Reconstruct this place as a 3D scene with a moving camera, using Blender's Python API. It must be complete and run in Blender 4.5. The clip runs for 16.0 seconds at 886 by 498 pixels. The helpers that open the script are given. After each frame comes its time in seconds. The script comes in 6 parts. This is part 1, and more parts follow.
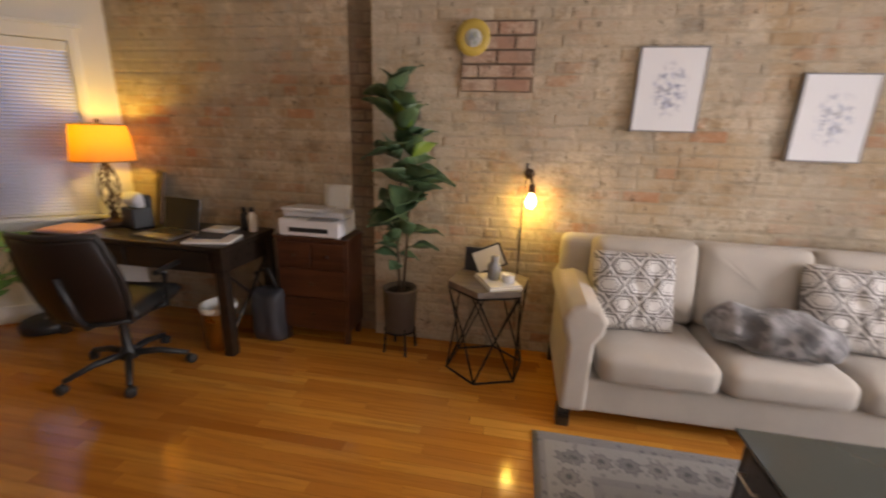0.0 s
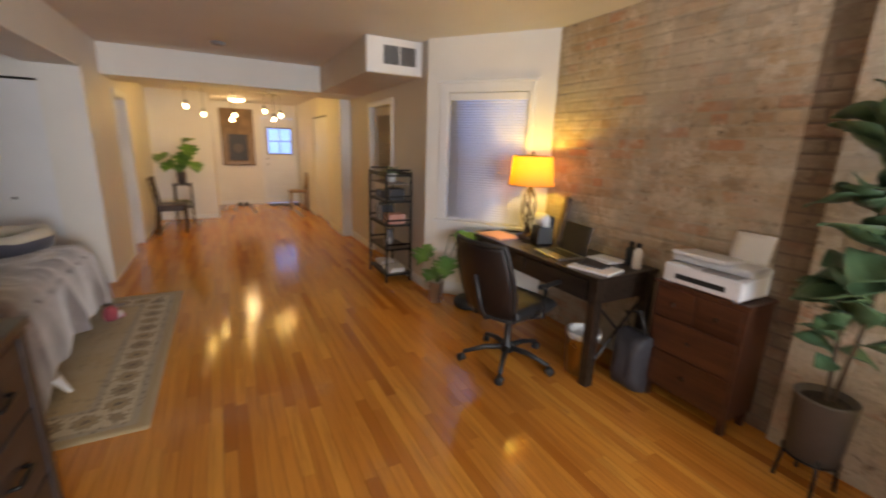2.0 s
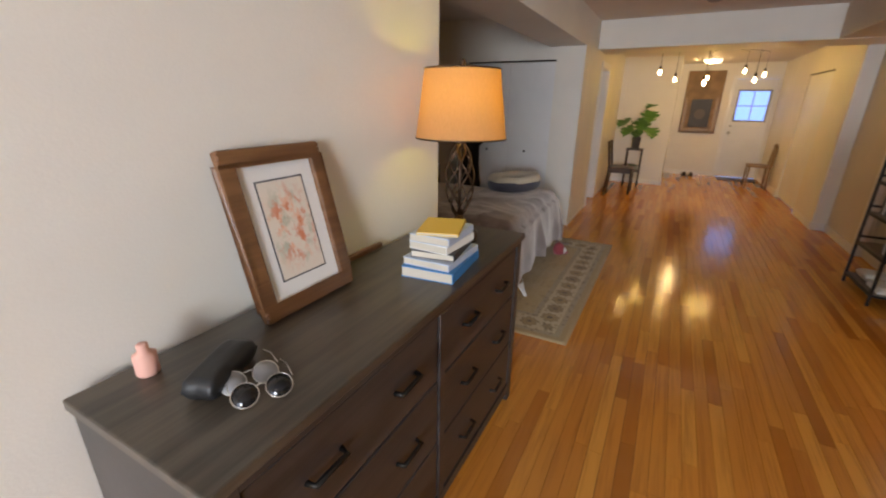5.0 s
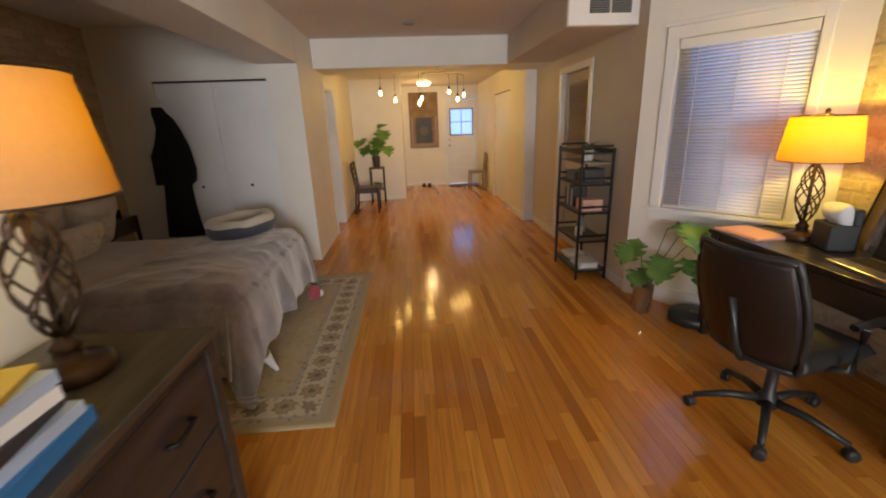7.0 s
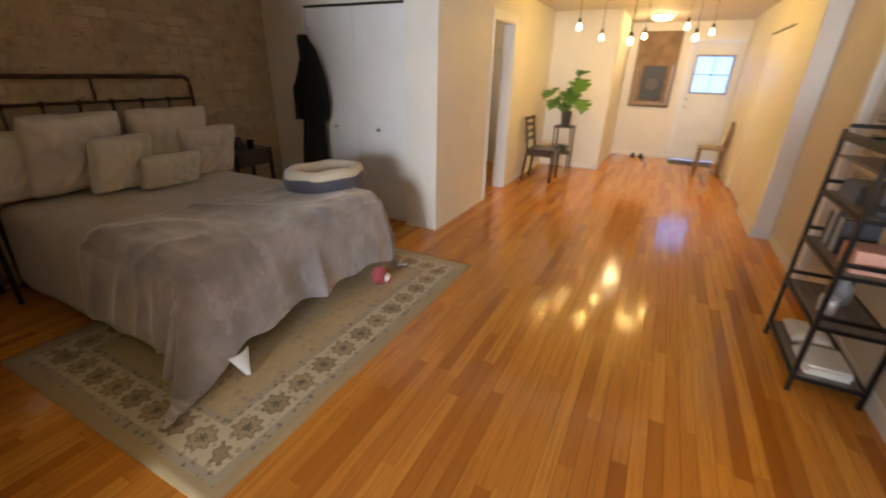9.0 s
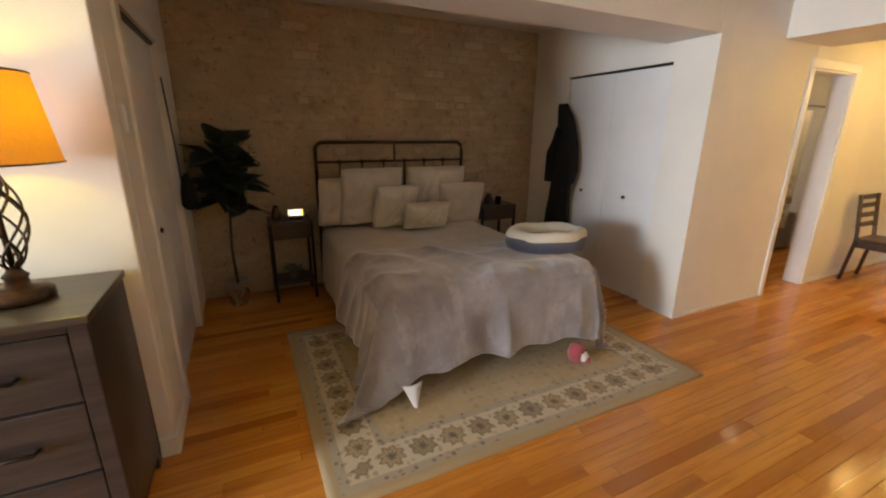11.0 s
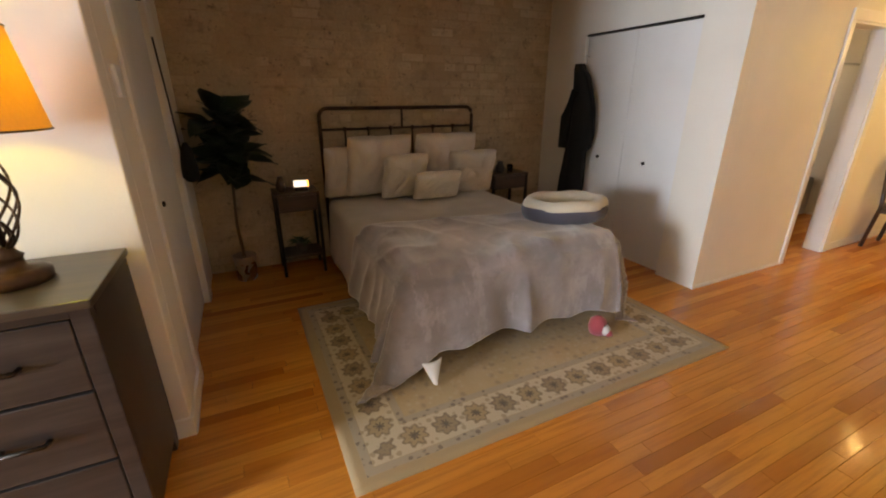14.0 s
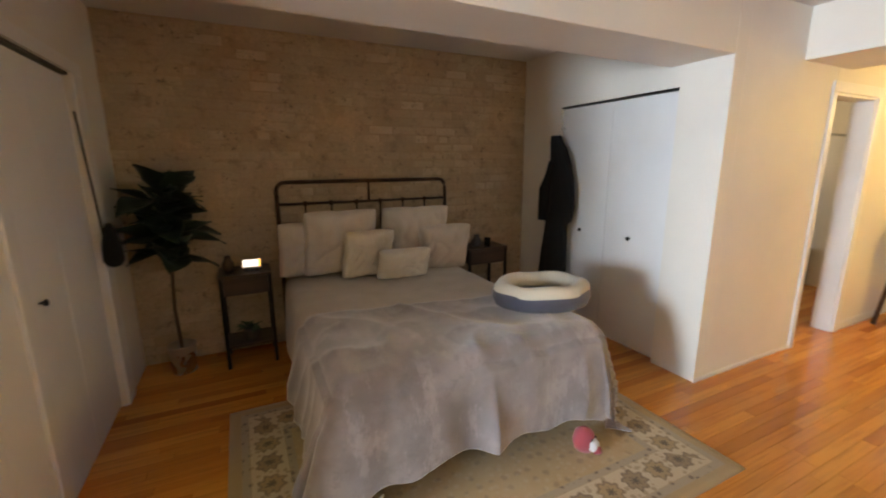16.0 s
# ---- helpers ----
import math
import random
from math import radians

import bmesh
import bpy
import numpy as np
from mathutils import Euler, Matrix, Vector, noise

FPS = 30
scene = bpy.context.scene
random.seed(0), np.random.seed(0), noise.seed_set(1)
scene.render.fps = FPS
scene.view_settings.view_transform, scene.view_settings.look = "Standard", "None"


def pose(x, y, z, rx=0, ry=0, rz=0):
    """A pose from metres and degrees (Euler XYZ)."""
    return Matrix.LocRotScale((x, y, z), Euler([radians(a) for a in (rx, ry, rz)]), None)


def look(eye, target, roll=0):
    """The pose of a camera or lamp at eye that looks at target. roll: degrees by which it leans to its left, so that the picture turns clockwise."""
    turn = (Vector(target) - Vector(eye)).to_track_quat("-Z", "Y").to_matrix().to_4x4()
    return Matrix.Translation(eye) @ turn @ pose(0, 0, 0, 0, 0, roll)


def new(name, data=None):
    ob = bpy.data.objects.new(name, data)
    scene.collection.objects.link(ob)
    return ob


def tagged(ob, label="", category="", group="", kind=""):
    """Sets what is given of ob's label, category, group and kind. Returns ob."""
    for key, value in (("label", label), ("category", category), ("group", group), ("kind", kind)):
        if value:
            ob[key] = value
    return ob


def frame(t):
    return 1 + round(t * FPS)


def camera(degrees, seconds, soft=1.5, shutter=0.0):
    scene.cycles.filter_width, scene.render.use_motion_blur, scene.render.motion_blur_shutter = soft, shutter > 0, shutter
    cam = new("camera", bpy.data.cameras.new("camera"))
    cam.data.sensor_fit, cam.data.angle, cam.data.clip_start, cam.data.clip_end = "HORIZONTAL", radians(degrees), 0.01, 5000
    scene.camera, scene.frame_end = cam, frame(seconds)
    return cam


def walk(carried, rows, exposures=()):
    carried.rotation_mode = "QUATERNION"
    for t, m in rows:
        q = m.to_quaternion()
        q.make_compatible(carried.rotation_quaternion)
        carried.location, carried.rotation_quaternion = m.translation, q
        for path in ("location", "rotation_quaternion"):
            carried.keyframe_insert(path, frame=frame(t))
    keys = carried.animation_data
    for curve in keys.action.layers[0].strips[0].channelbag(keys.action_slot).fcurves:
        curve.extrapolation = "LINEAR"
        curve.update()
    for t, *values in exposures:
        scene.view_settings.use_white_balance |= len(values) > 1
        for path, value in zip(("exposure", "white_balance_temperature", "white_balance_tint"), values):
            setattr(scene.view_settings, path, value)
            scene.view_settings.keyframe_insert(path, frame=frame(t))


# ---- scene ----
cam = camera(94.2, 16.0, soft=2.0, shutter=0.5)
PATH = [
    (0, (0.671, 0.58, 1.529), (0.344, 2.475, 0.981), 1.8),
    (0.5, (0.633, 0.595, 1.54), (-0.059, 2.397, 1.017), 2.1),
    (1, (0.545, 0.633, 1.547), (-0.423, 2.317, 1.069), 0.5),
    (1.5, (0.544, 0.666, 1.542), (-0.846, 2.02, 1.06), 1.3),
    (2, (0.589, 0.753, 1.561), (-1.123, 1.667, 1.077), 1.9),
    (2.5, (0.625, 0.745, 1.566), (-1.249, 1.241, 1.071), 1.3),
    (3, (0.637, 0.734, 1.566), (-1.294, 0.801, 1.05), 1.1),
    (3.5, (0.668, 0.725, 1.573), (-1.205, 0.335, 0.992), 0.7),
    (3.7, (0.68, 0.725, 1.558), (-1.142, 0.188, 0.933), 0.8),
    (4.6, (0.66, 0.70, 1.552), (-0.98, -0.26, 0.91), 0.5),
    (5.8, (0.596, 0.628, 1.555), (-1.238, 0.158, 0.91), 0.2),
    (6, (0.54, 0.632, 1.556), (-1.351, 0.302, 0.998), -1.2),
    (6.5, (0.267, 0.646, 1.546), (-1.65, 0.772, 0.991), -1.7),
    (7, (0.005, 0.766, 1.542), (-1.903, 0.895, 0.956), -2.1),
    (7.5, (-0.311, 0.888, 1.521), (-2.203, 0.995, 0.879), -0.8),
    (8, (-0.688, 1.064, 1.52), (-2.569, 1.107, 0.841), -1.0),
    (8.5, (-1.023, 1.289, 1.51), (-2.811, 0.803, 0.757), 0.6),
    (9, (-1.362, 1.467, 1.498), (-3.002, 0.641, 0.706), 1.4),
    (9.5, (-1.598, 1.512, 1.56), (-2.995, 0.322, 0.765), 0.8),
    (10, (-1.719, 1.613, 1.524), (-2.774, 0.088, 0.776), 3.4),
    (10.2, (-1.722, 1.641, 1.515), (-2.703, 0.048, 0.809), 3.3),
    (12.3, (-1.654, 1.658, 1.537), (-2.426, -0.141, 1.126), -1.6),
    (12.5, (-1.65, 1.647, 1.54), (-2.426, -0.143, 1.102), -1.5),
    (13, (-1.648, 1.633, 1.528), (-2.414, -0.14, 1.009), -1.2),
    (13.5, (-1.654, 1.59, 1.517), (-2.422, -0.152, 0.904), -0.2),
    (14, (-1.67, 1.5, 1.492), (-2.483, -0.192, 0.802), -0.1),
    (14.5, (-1.821, 1.445, 1.483), (-2.595, -0.271, 0.807), -0.4),
    (15, (-2.0, 1.39, 1.516), (-2.619, -0.461, 1.079), 0.6),
    (15.5, (-2.053, 1.326, 1.522), (-2.733, -0.514, 1.13), 0.1),
    (16, (-2.062, 1.247, 1.554), (-2.923, -0.511, 1.145), -0.3),
]
walk(cam, [(t, look(eye, target, roll)) for t, eye, target, roll in PATH], exposures=[
    (0.0, -0.25, 8900, 23), (1.5, 0.3, 8600, 20), (2.5, 0.36, 7800, 15), (4.6, 0.2, 7600, 15), (6.0, 0.28, 8800, 17), (7.0, 0.34, 8500, 16),
    (8.0, 0.7, 8000, 14), (10.0, 1.2, 7700, 12), (12.5, 1.15, 8200, 15), (14.5, 1.25, 7800, 14), (16.0, 1.5, 7150, 9)])

# ---- world and light ----
world = bpy.data.worlds.new("world")
scene.world = world
world.use_nodes = True
sky = world.node_tree.nodes.new("ShaderNodeTexSky")
sky.sky_type, sky.sun_disc = "NISHITA", False
sky.sun_elevation, sky.sun_rotation = radians(12), radians(250)
world.node_tree.nodes["Background"].inputs[1].default_value = 0.12
world.node_tree.links.new(sky.outputs[0], world.node_tree.nodes["Background"].inputs[0])

WARM, COOL = (1.0, 0.77, 0.13), (0.68, 0.82, 1.0)


def lamp(name, kind, m, watts, colour, size=0.05, size_y=None, spread=None):
    data = bpy.data.lights.new(name, kind)
    data.energy, data.color = watts, colour
    if kind == "AREA":
        data.shape, data.size, data.size_y = "RECTANGLE", size, size_y or size
        if spread:
            data.spread = radians(spread)
    elif kind == "SUN":
        data.angle = size
    else:
        data.shadow_soft_size = size
    ob = new(name, data)
    ob.matrix_world = m
    return ob


lamp("sun", "SUN", look((40, -14, 9), (0, 0, 1)), 0.8, (0.9, 0.93, 1.0), radians(12))
# daylight of the two street windows behind the sofa area
lamp("window_daylight", "AREA", look((4.52, 0.35, 1.5), (0, 0.35, 1.2)), 22, COOL, 1.2, 1.5)
lamp("window_daylight_b", "AREA", look((4.52, 1.78, 1.5), (-3.0, -0.4, 1.1)), 115, COOL, 1.2, 1.5, 125)
lamp("desk_lamp_bulb", "POINT", pose(-2.27, 3.13, 1.43), 9, WARM, 0.035)
lamp("dresser_lamp_bulb", "POINT", pose(-0.985, -0.125, 1.57), 1.75, (0.95, 0.87, 0.03), 0.035)
lamp("sconce_bulb", "POINT", pose(0.77, 3.25, 1.06), 4, WARM, 0.02)
BULBS = [(-7.15, 0.33, 2.07), (-7.55, 0.55, 1.98), (-7.0, 0.95, 1.90), (-8.0, 1.02, 2.02), (-7.75, 1.50, 2.10),
         (-7.3, 1.60, 1.95), (-7.9, 1.78, 2.05)]
for b in BULBS:
    lamp("chandelier_bulb", "POINT", pose(b[0], b[1], b[2] - 0.045), 6.5, (1.0, 0.70, 0.14), 0.03)
# added fill that brightens the bathroom behind its doorway
lamp("bath_fill_bulb", "POINT", pose(-7.2, -0.95, 2.25), 3, (1.0, 0.78, 0.5), 0.08)
lamp("hall_light_bulb", "POINT", pose(-9.7, 1.13, 2.28), 9, (1.0, 0.74, 0.34), 0.08)


# ---- materials ----
def mat(name):
    m = bpy.data.materials.new(name)
    m.use_nodes = True
    return m, m.node_tree, m.node_tree.nodes["Principled BSDF"]


def node(nt, kind, ins=None, **props):
    n = nt.nodes.new(kind)
    if "operation" in props:
        n.operation = props["operation"]
    if "data_type" in props:
        n.data_type, n.blend_type = props["data_type"], props["blend_type"]
    if "interpolation_type" in props:
        n.interpolation_type = props["interpolation_type"]
    if "feature" in props:
        n.feature = props["feature"]
    for k, v in (ins or {}).items():
        if isinstance(v, bpy.types.NodeSocket):
            nt.links.new(v, n.inputs[k])
        else:
            n.inputs[k].default_value = v
    return n


def rgba(c):
    return (c[0], c[1], c[2], 1.0)


def maths(nt, op, a, b=0.0, c=0.0):
    return node(nt, "ShaderNodeMath", {0: a, 1: b, 2: c}, operation=op).outputs[0]


def mix(nt, f, a, b, blend="MIX"):
    n = node(nt, "ShaderNodeMix", data_type="RGBA", blend_type=blend)
    for k, v in ((0, f), (6, a), (7, b)):
        if isinstance(v, bpy.types.NodeSocket):
            nt.links.new(v, n.inputs[k])
        else:
            n.inputs[k].default_value = v if k == 0 else rgba(v)
    return n.outputs[2]


def coords(nt, kind="Object", scale=(1, 1, 1), rot=(0, 0, 0)):
    tc = node(nt, "ShaderNodeTexCoord").outputs[kind] if kind != "Position" else node(nt, "ShaderNodeNewGeometry").outputs["Position"]
    return node(nt, "ShaderNodeMapping", {0: tc, "Scale": scale, "Rotation": rot}).outputs[0]


def fbm(nt, co, scale, detail=4.0, rough=0.55):
    return node(nt, "ShaderNodeTexNoise", {"Vector": co, "Scale": scale, "Detail": detail, "Roughness": rough}).outputs[0]


def ramp(nt, f, lo, hi):
    n = node(nt, "ShaderNodeMapRange", {0: f, 1: lo, 2: hi}, interpolation_type="SMOOTHSTEP")
    return n.outputs[0]


def bump(nt, bsdf, height, strength, dist=0.01):
    n = node(nt, "ShaderNodeBump", {"Height": height, "Strength": strength, "Distance": dist})
    nt.links.new(n.outputs[0], bsdf.inputs["Normal"])


def surface(name, c, rough=0.5, metal=0.0, var=0.12, big=2.0, fine=60.0, bumps=0.1, kind="Object", sheen=0.0, stretch=(1, 1, 1), coat=0.0, trans=0.0):
    """A plain stuff with stains at two scales, fine relief and uneven gloss."""
    m, nt, b = mat(name)
    co = coords(nt, kind, stretch)
    n1, n2 = fbm(nt, co, big), fbm(nt, co, fine, 3.0)
    dark = tuple(v * (1 - 2.2 * var) for v in c)
    light = tuple(min(1.0, v * (1 + var)) for v in c)
    col = mix(nt, ramp(nt, n1, 0.3, 0.7), dark, light)
    col = mix(nt, maths(nt, "MULTIPLY", ramp(nt, n2, 0.35, 0.75), 0.5), col, tuple(v * (1 - 1.5 * var) for v in c))
    nt.links.new(col, b.inputs["Base Color"])
    nt.links.new(maths(nt, "MULTIPLY_ADD", n1, 0.25 * rough, rough * 0.87), b.inputs["Roughness"])
    b.inputs["Metallic"].default_value = metal
    b.inputs["Sheen Weight"].default_value = sheen
    b.inputs["Coat Weight"].default_value = coat
    b.inputs["Transmission Weight"].default_value = trans
    if bumps:
        bump(nt, b, n2, bumps)
    return m


def timber(name, a, c, rough=0.35, scale=1.0, axis=0, coat=0.2):
    m, nt, b = mat(name)
    s = [14 * scale] * 3
    s[axis] = 0.9 * scale
    co = coords(nt, "Object", s)
    n = fbm(nt, co, 1.6, 6.0, 0.65)
    big = fbm(nt, coords(nt, "Object"), 3.0)
    f = maths(nt, "ADD", maths(nt, "MULTIPLY", n, 0.75), maths(nt, "MULTIPLY", big, 0.25))
    nt.links.new(mix(nt, ramp(nt, f, 0.32, 0.68), a, c), b.inputs["Base Color"])
    nt.links.new(maths(nt, "MULTIPLY_ADD", n, 0.2, rough - 0.1), b.inputs["Roughness"])
    b.inputs["Coat Weight"].default_value = coat
    b.inputs["Coat Roughness"].default_value = 0.2
    bump(nt, b, n, 0.12, 0.004)
    return m


def glow(name, c, strength):
    m, nt, b = mat(name)
    b.inputs["Base Color"].default_value = rgba(c)
    b.inputs["Emission Color"].default_value = rgba(c)
    b.inputs["Emission Strength"].default_value = strength
    return m


def floorboards():
    """Strip oak: each strip's tint comes from its own value in the map and from its object."""
    m, nt, b = mat("oak_floor")
    uv = node(nt, "ShaderNodeSeparateXYZ", {0: node(nt, "ShaderNodeTexCoord").outputs["UV"]})
    rnd = node(nt, "ShaderNodeObjectInfo").outputs["Random"]
    v = maths(nt, "FRACT", maths(nt, "ADD", uv.outputs[0], rnd))
    v2 = maths(nt, "FRACT", maths(nt, "MULTIPLY", v, 7.31))
    pos = coords(nt, "Position", (1.3, 26, 1))
    shift = node(nt, "ShaderNodeVectorMath", {0: pos, 1: node(nt, "ShaderNodeCombineXYZ", {0: maths(nt, "MULTIPLY", v, 40.0), 2: v}).outputs[0]}, operation="ADD").outputs[0]
    grain = fbm(nt, shift, 1.5, 6.0, 0.65)
    tone = node(nt, "ShaderNodeValToRGB", {0: v})
    e = tone.color_ramp.elements
    e[0].position, e[0].color = 0.0, (0.40, 0.128, 0.020, 1)
    e[1].position, e[1].color = 1.0, (0.74, 0.335, 0.066, 1)
    for p, c in ((0.14, (0.56, 0.202, 0.034, 1)), (0.5, (0.63, 0.245, 0.043, 1)), (0.8, (0.69, 0.28, 0.050, 1))):
        k = tone.color_ramp.elements.new(p)
        k.color = c
    col = mix(nt, maths(nt, "MULTIPLY", ramp(nt, grain, 0.42, 0.70), 0.55), tone.outputs[0], (0.36, 0.12, 0.024))
    wear = fbm(nt, coords(nt, "Position"), 1.1, 3.0)
    col = mix(nt, maths(nt, "MULTIPLY", ramp(nt, wear, 0.45, 0.8), 0.25), col, (0.50, 0.25, 0.08))
    nt.links.new(col, b.inputs["Base Color"])
    nt.links.new(maths(nt, "MULTIPLY_ADD", wear, 0.09, maths(nt, "MULTIPLY_ADD", v2, 0.03, 0.075)), b.inputs["Roughness"])
    b.inputs["Specular IOR Level"].default_value = 0.55
    wavy = fbm(nt, coords(nt, "Position", (4, 9, 1)), 1.0, 2.0)
    bump(nt, b, maths(nt, "ADD", maths(nt, "MULTIPLY", grain, 0.25), wavy), 0.06, 0.004)
    return m


def masonry(name, a, c, red, wash, amount, grey=0.4):
    """Old brick under the remains of a lime and cement wash. amount: how much of it is covered."""
    m, nt, b = mat(name)
    p = coords(nt, "Position")
    uv = node(nt, "ShaderNodeSeparateXYZ", {0: node(nt, "ShaderNodeTexCoord").outputs["UV"]})
    v = maths(nt, "FRACT", maths(nt, "ADD", uv.outputs[0], node(nt, "ShaderNodeObjectInfo").outputs["Random"]))
    col = mix(nt, v, a, c)
    col = mix(nt, ramp(nt, maths(nt, "FRACT", maths(nt, "MULTIPLY", v, 5.7)), 0.72, 0.95), col, red)
    n1, n2, n3 = fbm(nt, p, 1.4, 5.0, 0.6), fbm(nt, p, 7.0, 6.0, 0.7), fbm(nt, p, 55.0, 4.0, 0.7)
    cover = maths(nt, "ADD", maths(nt, "MULTIPLY", n1, 0.75), maths(nt, "MULTIPLY", n2, 0.5))
    col = mix(nt, maths(nt, "MULTIPLY", ramp(nt, cover, 0.82 - amount, 1.05 - amount), 0.88), col, wash)
    col = mix(nt, maths(nt, "MULTIPLY", ramp(nt, fbm(nt, coords(nt, "Position", (1, 1, 1.7)), 2.6, 5.0, 0.7), 0.52, 0.72), grey), col, (0.25, 0.225, 0.19))
    patch = fbm(nt, coords(nt, "Position", (0.8, 1, 1.6)), 3.1, 5.0, 0.65)
    col = mix(nt, maths(nt, "MULTIPLY", ramp(nt, patch, 0.54, 0.66), 0.5), col, tuple(0.6 * x + 0.4 * y for x, y in zip(red, wash)))
    col = mix(nt, maths(nt, "MULTIPLY", ramp(nt, fbm(nt, p, 4.3, 6.0, 0.72), 0.52, 0.62), 0.6), col, tuple(min(1, x * 1.22) for x in wash))
    col = mix(nt, maths(nt, "MULTIPLY", ramp(nt, fbm(nt, coords(nt, "Position", (1, 1, 1.4), (0, 0.2, 0)), 6.1, 6.0, 0.75), 0.53, 0.66), 0.5), col, tuple(x * 0.5 for x in a))
    col = mix(nt, maths(nt, "MULTIPLY", ramp(nt, fbm(nt, p, 16.0, 4.0, 0.75), 0.60, 0.70), 0.75), col, (0.10, 0.07, 0.05))
    col = mix(nt, maths(nt, "MULTIPLY", ramp(nt, n3, 0.35, 0.8), 0.3), col, tuple(x * 0.55 for x in a))
    smear = fbm(nt, coords(nt, "Position", (1, 1, 0.55)), 2.1, 6.0, 0.68)
    col = mix(nt, maths(nt, "MULTIPLY", ramp(nt, smear, 0.50, 0.62), grey), col, tuple(0.72 * x for x in wash))
    nt.links.new(col, b.inputs["Base Color"])
    b.inputs["Roughness"].default_value = 0.9
    bump(nt, b, maths(nt, "ADD", n2, maths(nt, "MULTIPLY", n3, 0.5)), 0.6, 0.012)
    return m


def rug(name, w, h, ground, border, dark, band, motif):
    """A woven rug: plain edge, bands of leaf motifs between dark lines, a field of small flowers. Map in metres from one corner."""
    m, nt, b = mat(name)
    uvn = node(nt, "ShaderNodeTexCoord").outputs["UV"]
    s = node(nt, "ShaderNodeSeparateXYZ", {0: uvn})
    dx = maths(nt, "MINIMUM", s.outputs[0], maths(nt, "SUBTRACT", w, s.outputs[0]))
    dy = maths(nt, "MINIMUM", s.outputs[1], maths(nt, "SUBTRACT", h, s.outputs[1]))
    d = maths(nt, "MINIMUM", dx, dy)
    inband = maths(nt, "MULTIPLY", maths(nt, "GREATER_THAN", d, band[0]), maths(nt, "LESS_THAN", d, band[1]))
    wig = fbm(nt, coords(nt, "UV"), 38.0, 3.0)
    jit = maths(nt, "MULTIPLY", maths(nt, "SUBTRACT", wig, 0.5), 0.5)
    # a place along the band and across it, cut into cells that hold one flower each
    side = maths(nt, "LESS_THAN", dx, dy)
    along = maths(nt, "ADD", maths(nt, "MULTIPLY", side, s.outputs[1]), maths(nt, "MULTIPLY", maths(nt, "SUBTRACT", 1.0, side), s.outputs[0]))
    cell = maths(nt, "DIVIDE", along, motif)
    odd = maths(nt, "GREATER_THAN", maths(nt, "MODULO", maths(nt, "FLOOR", cell), 2.0), 0.5)
    ca = maths(nt, "MULTIPLY", maths(nt, "SUBTRACT", maths(nt, "FRACT", cell), 0.5), motif)
    cb = maths(nt, "SUBTRACT", d, (band[0] + band[1]) / 2)
    rad = maths(nt, "DIVIDE", maths(nt, "SQRT", maths(nt, "ADD", maths(nt, "MULTIPLY", ca, ca), maths(nt, "MULTIPLY", cb, cb))), motif * 0.5)
    ang = maths(nt, "ARCTAN2", cb, ca)
    petal = maths(nt, "ADD", maths(nt, "ADD", rad, jit), maths(nt, "MULTIPLY", maths(nt, "COSINE", maths(nt, "MULTIPLY", ang, 8.0)), 0.10))
    flower = maths(nt, "SUBTRACT", 1.0, ramp(nt, petal, 0.72, 0.82))
    rim = maths(nt, "MULTIPLY", flower, ramp(nt, petal, 0.56, 0.66))
    eye = maths(nt, "SUBTRACT", 1.0, ramp(nt, petal, 0.20, 0.30))
    small = node(nt, "ShaderNodeTexVoronoi", {"Vector": uvn, "Scale": 14.0, "Randomness": 0.35}, feature="F1").outputs["Distance"]
    sm = maths(nt, "SUBTRACT", 1.0, ramp(nt, maths(nt, "ADD", small, jit), 0.18, 0.30))
    tiny = node(nt, "ShaderNodeTexVoronoi", {"Vector": uvn, "Scale": 26.0, "Randomness": 0.7}, feature="F1").outputs["Distance"]
    ti = maths(nt, "SUBTRACT", 1.0, ramp(nt, maths(nt, "ADD", tiny, jit), 0.26, 0.40))
    big = fbm(nt, coords(nt, "UV"), 3.0)
    half = tuple(0.5 * g + 0.5 * k for g, k in zip(ground, dark))
    col = mix(nt, maths(nt, "MULTIPLY", sm, 0.75), ground, half)
    col = mix(nt, maths(nt, "MULTIPLY", ti, 0.3), col, border)
    col = mix(nt, maths(nt, "MULTIPLY", ramp(nt, big, 0.4, 0.7), 0.3), col, border)
    bc = mix(nt, maths(nt, "MULTIPLY", ti, 0.7), border, half)
    bc = mix(nt, flower, bc, mix(nt, odd, tuple(0.85 * g for g in ground), half))
    bc = mix(nt, maths(nt, "MULTIPLY", rim, 0.6), bc, dark)
    bc = mix(nt, maths(nt, "MULTIPLY", eye, 0.9), bc, tuple(0.6 * k for k in dark))
    col = mix(nt, inband, col, bc)
    for at in (band[0] - 0.022, band[1] + 0.022):
        guard = maths(nt, "LESS_THAN", maths(nt, "ABSOLUTE", maths(nt, "SUBTRACT", d, at)), 0.020)
        gc = mix(nt, maths(nt, "MULTIPLY", ti, 0.8), tuple(0.6 * g + 0.4 * k for g, k in zip(border, dark)), dark)
        col = mix(nt, guard, col, gc)
    edge = maths(nt, "LESS_THAN", d, band[0] - 0.044)
    col = mix(nt, edge, col, tuple(0.86 * g + 0.14 * k for g, k in zip(ground, dark)))
    fine = fbm(nt, coords(nt, "UV"), 420.0, 2.0)
    col = mix(nt, maths(nt, "MULTIPLY", fine, 0.25), col, tuple(x * 0.5 for x in ground))
    nt.links.new(col, b.inputs["Base Color"])
    b.inputs["Roughness"].default_value = 0.95
    b.inputs["Sheen Weight"].default_value = 0.2
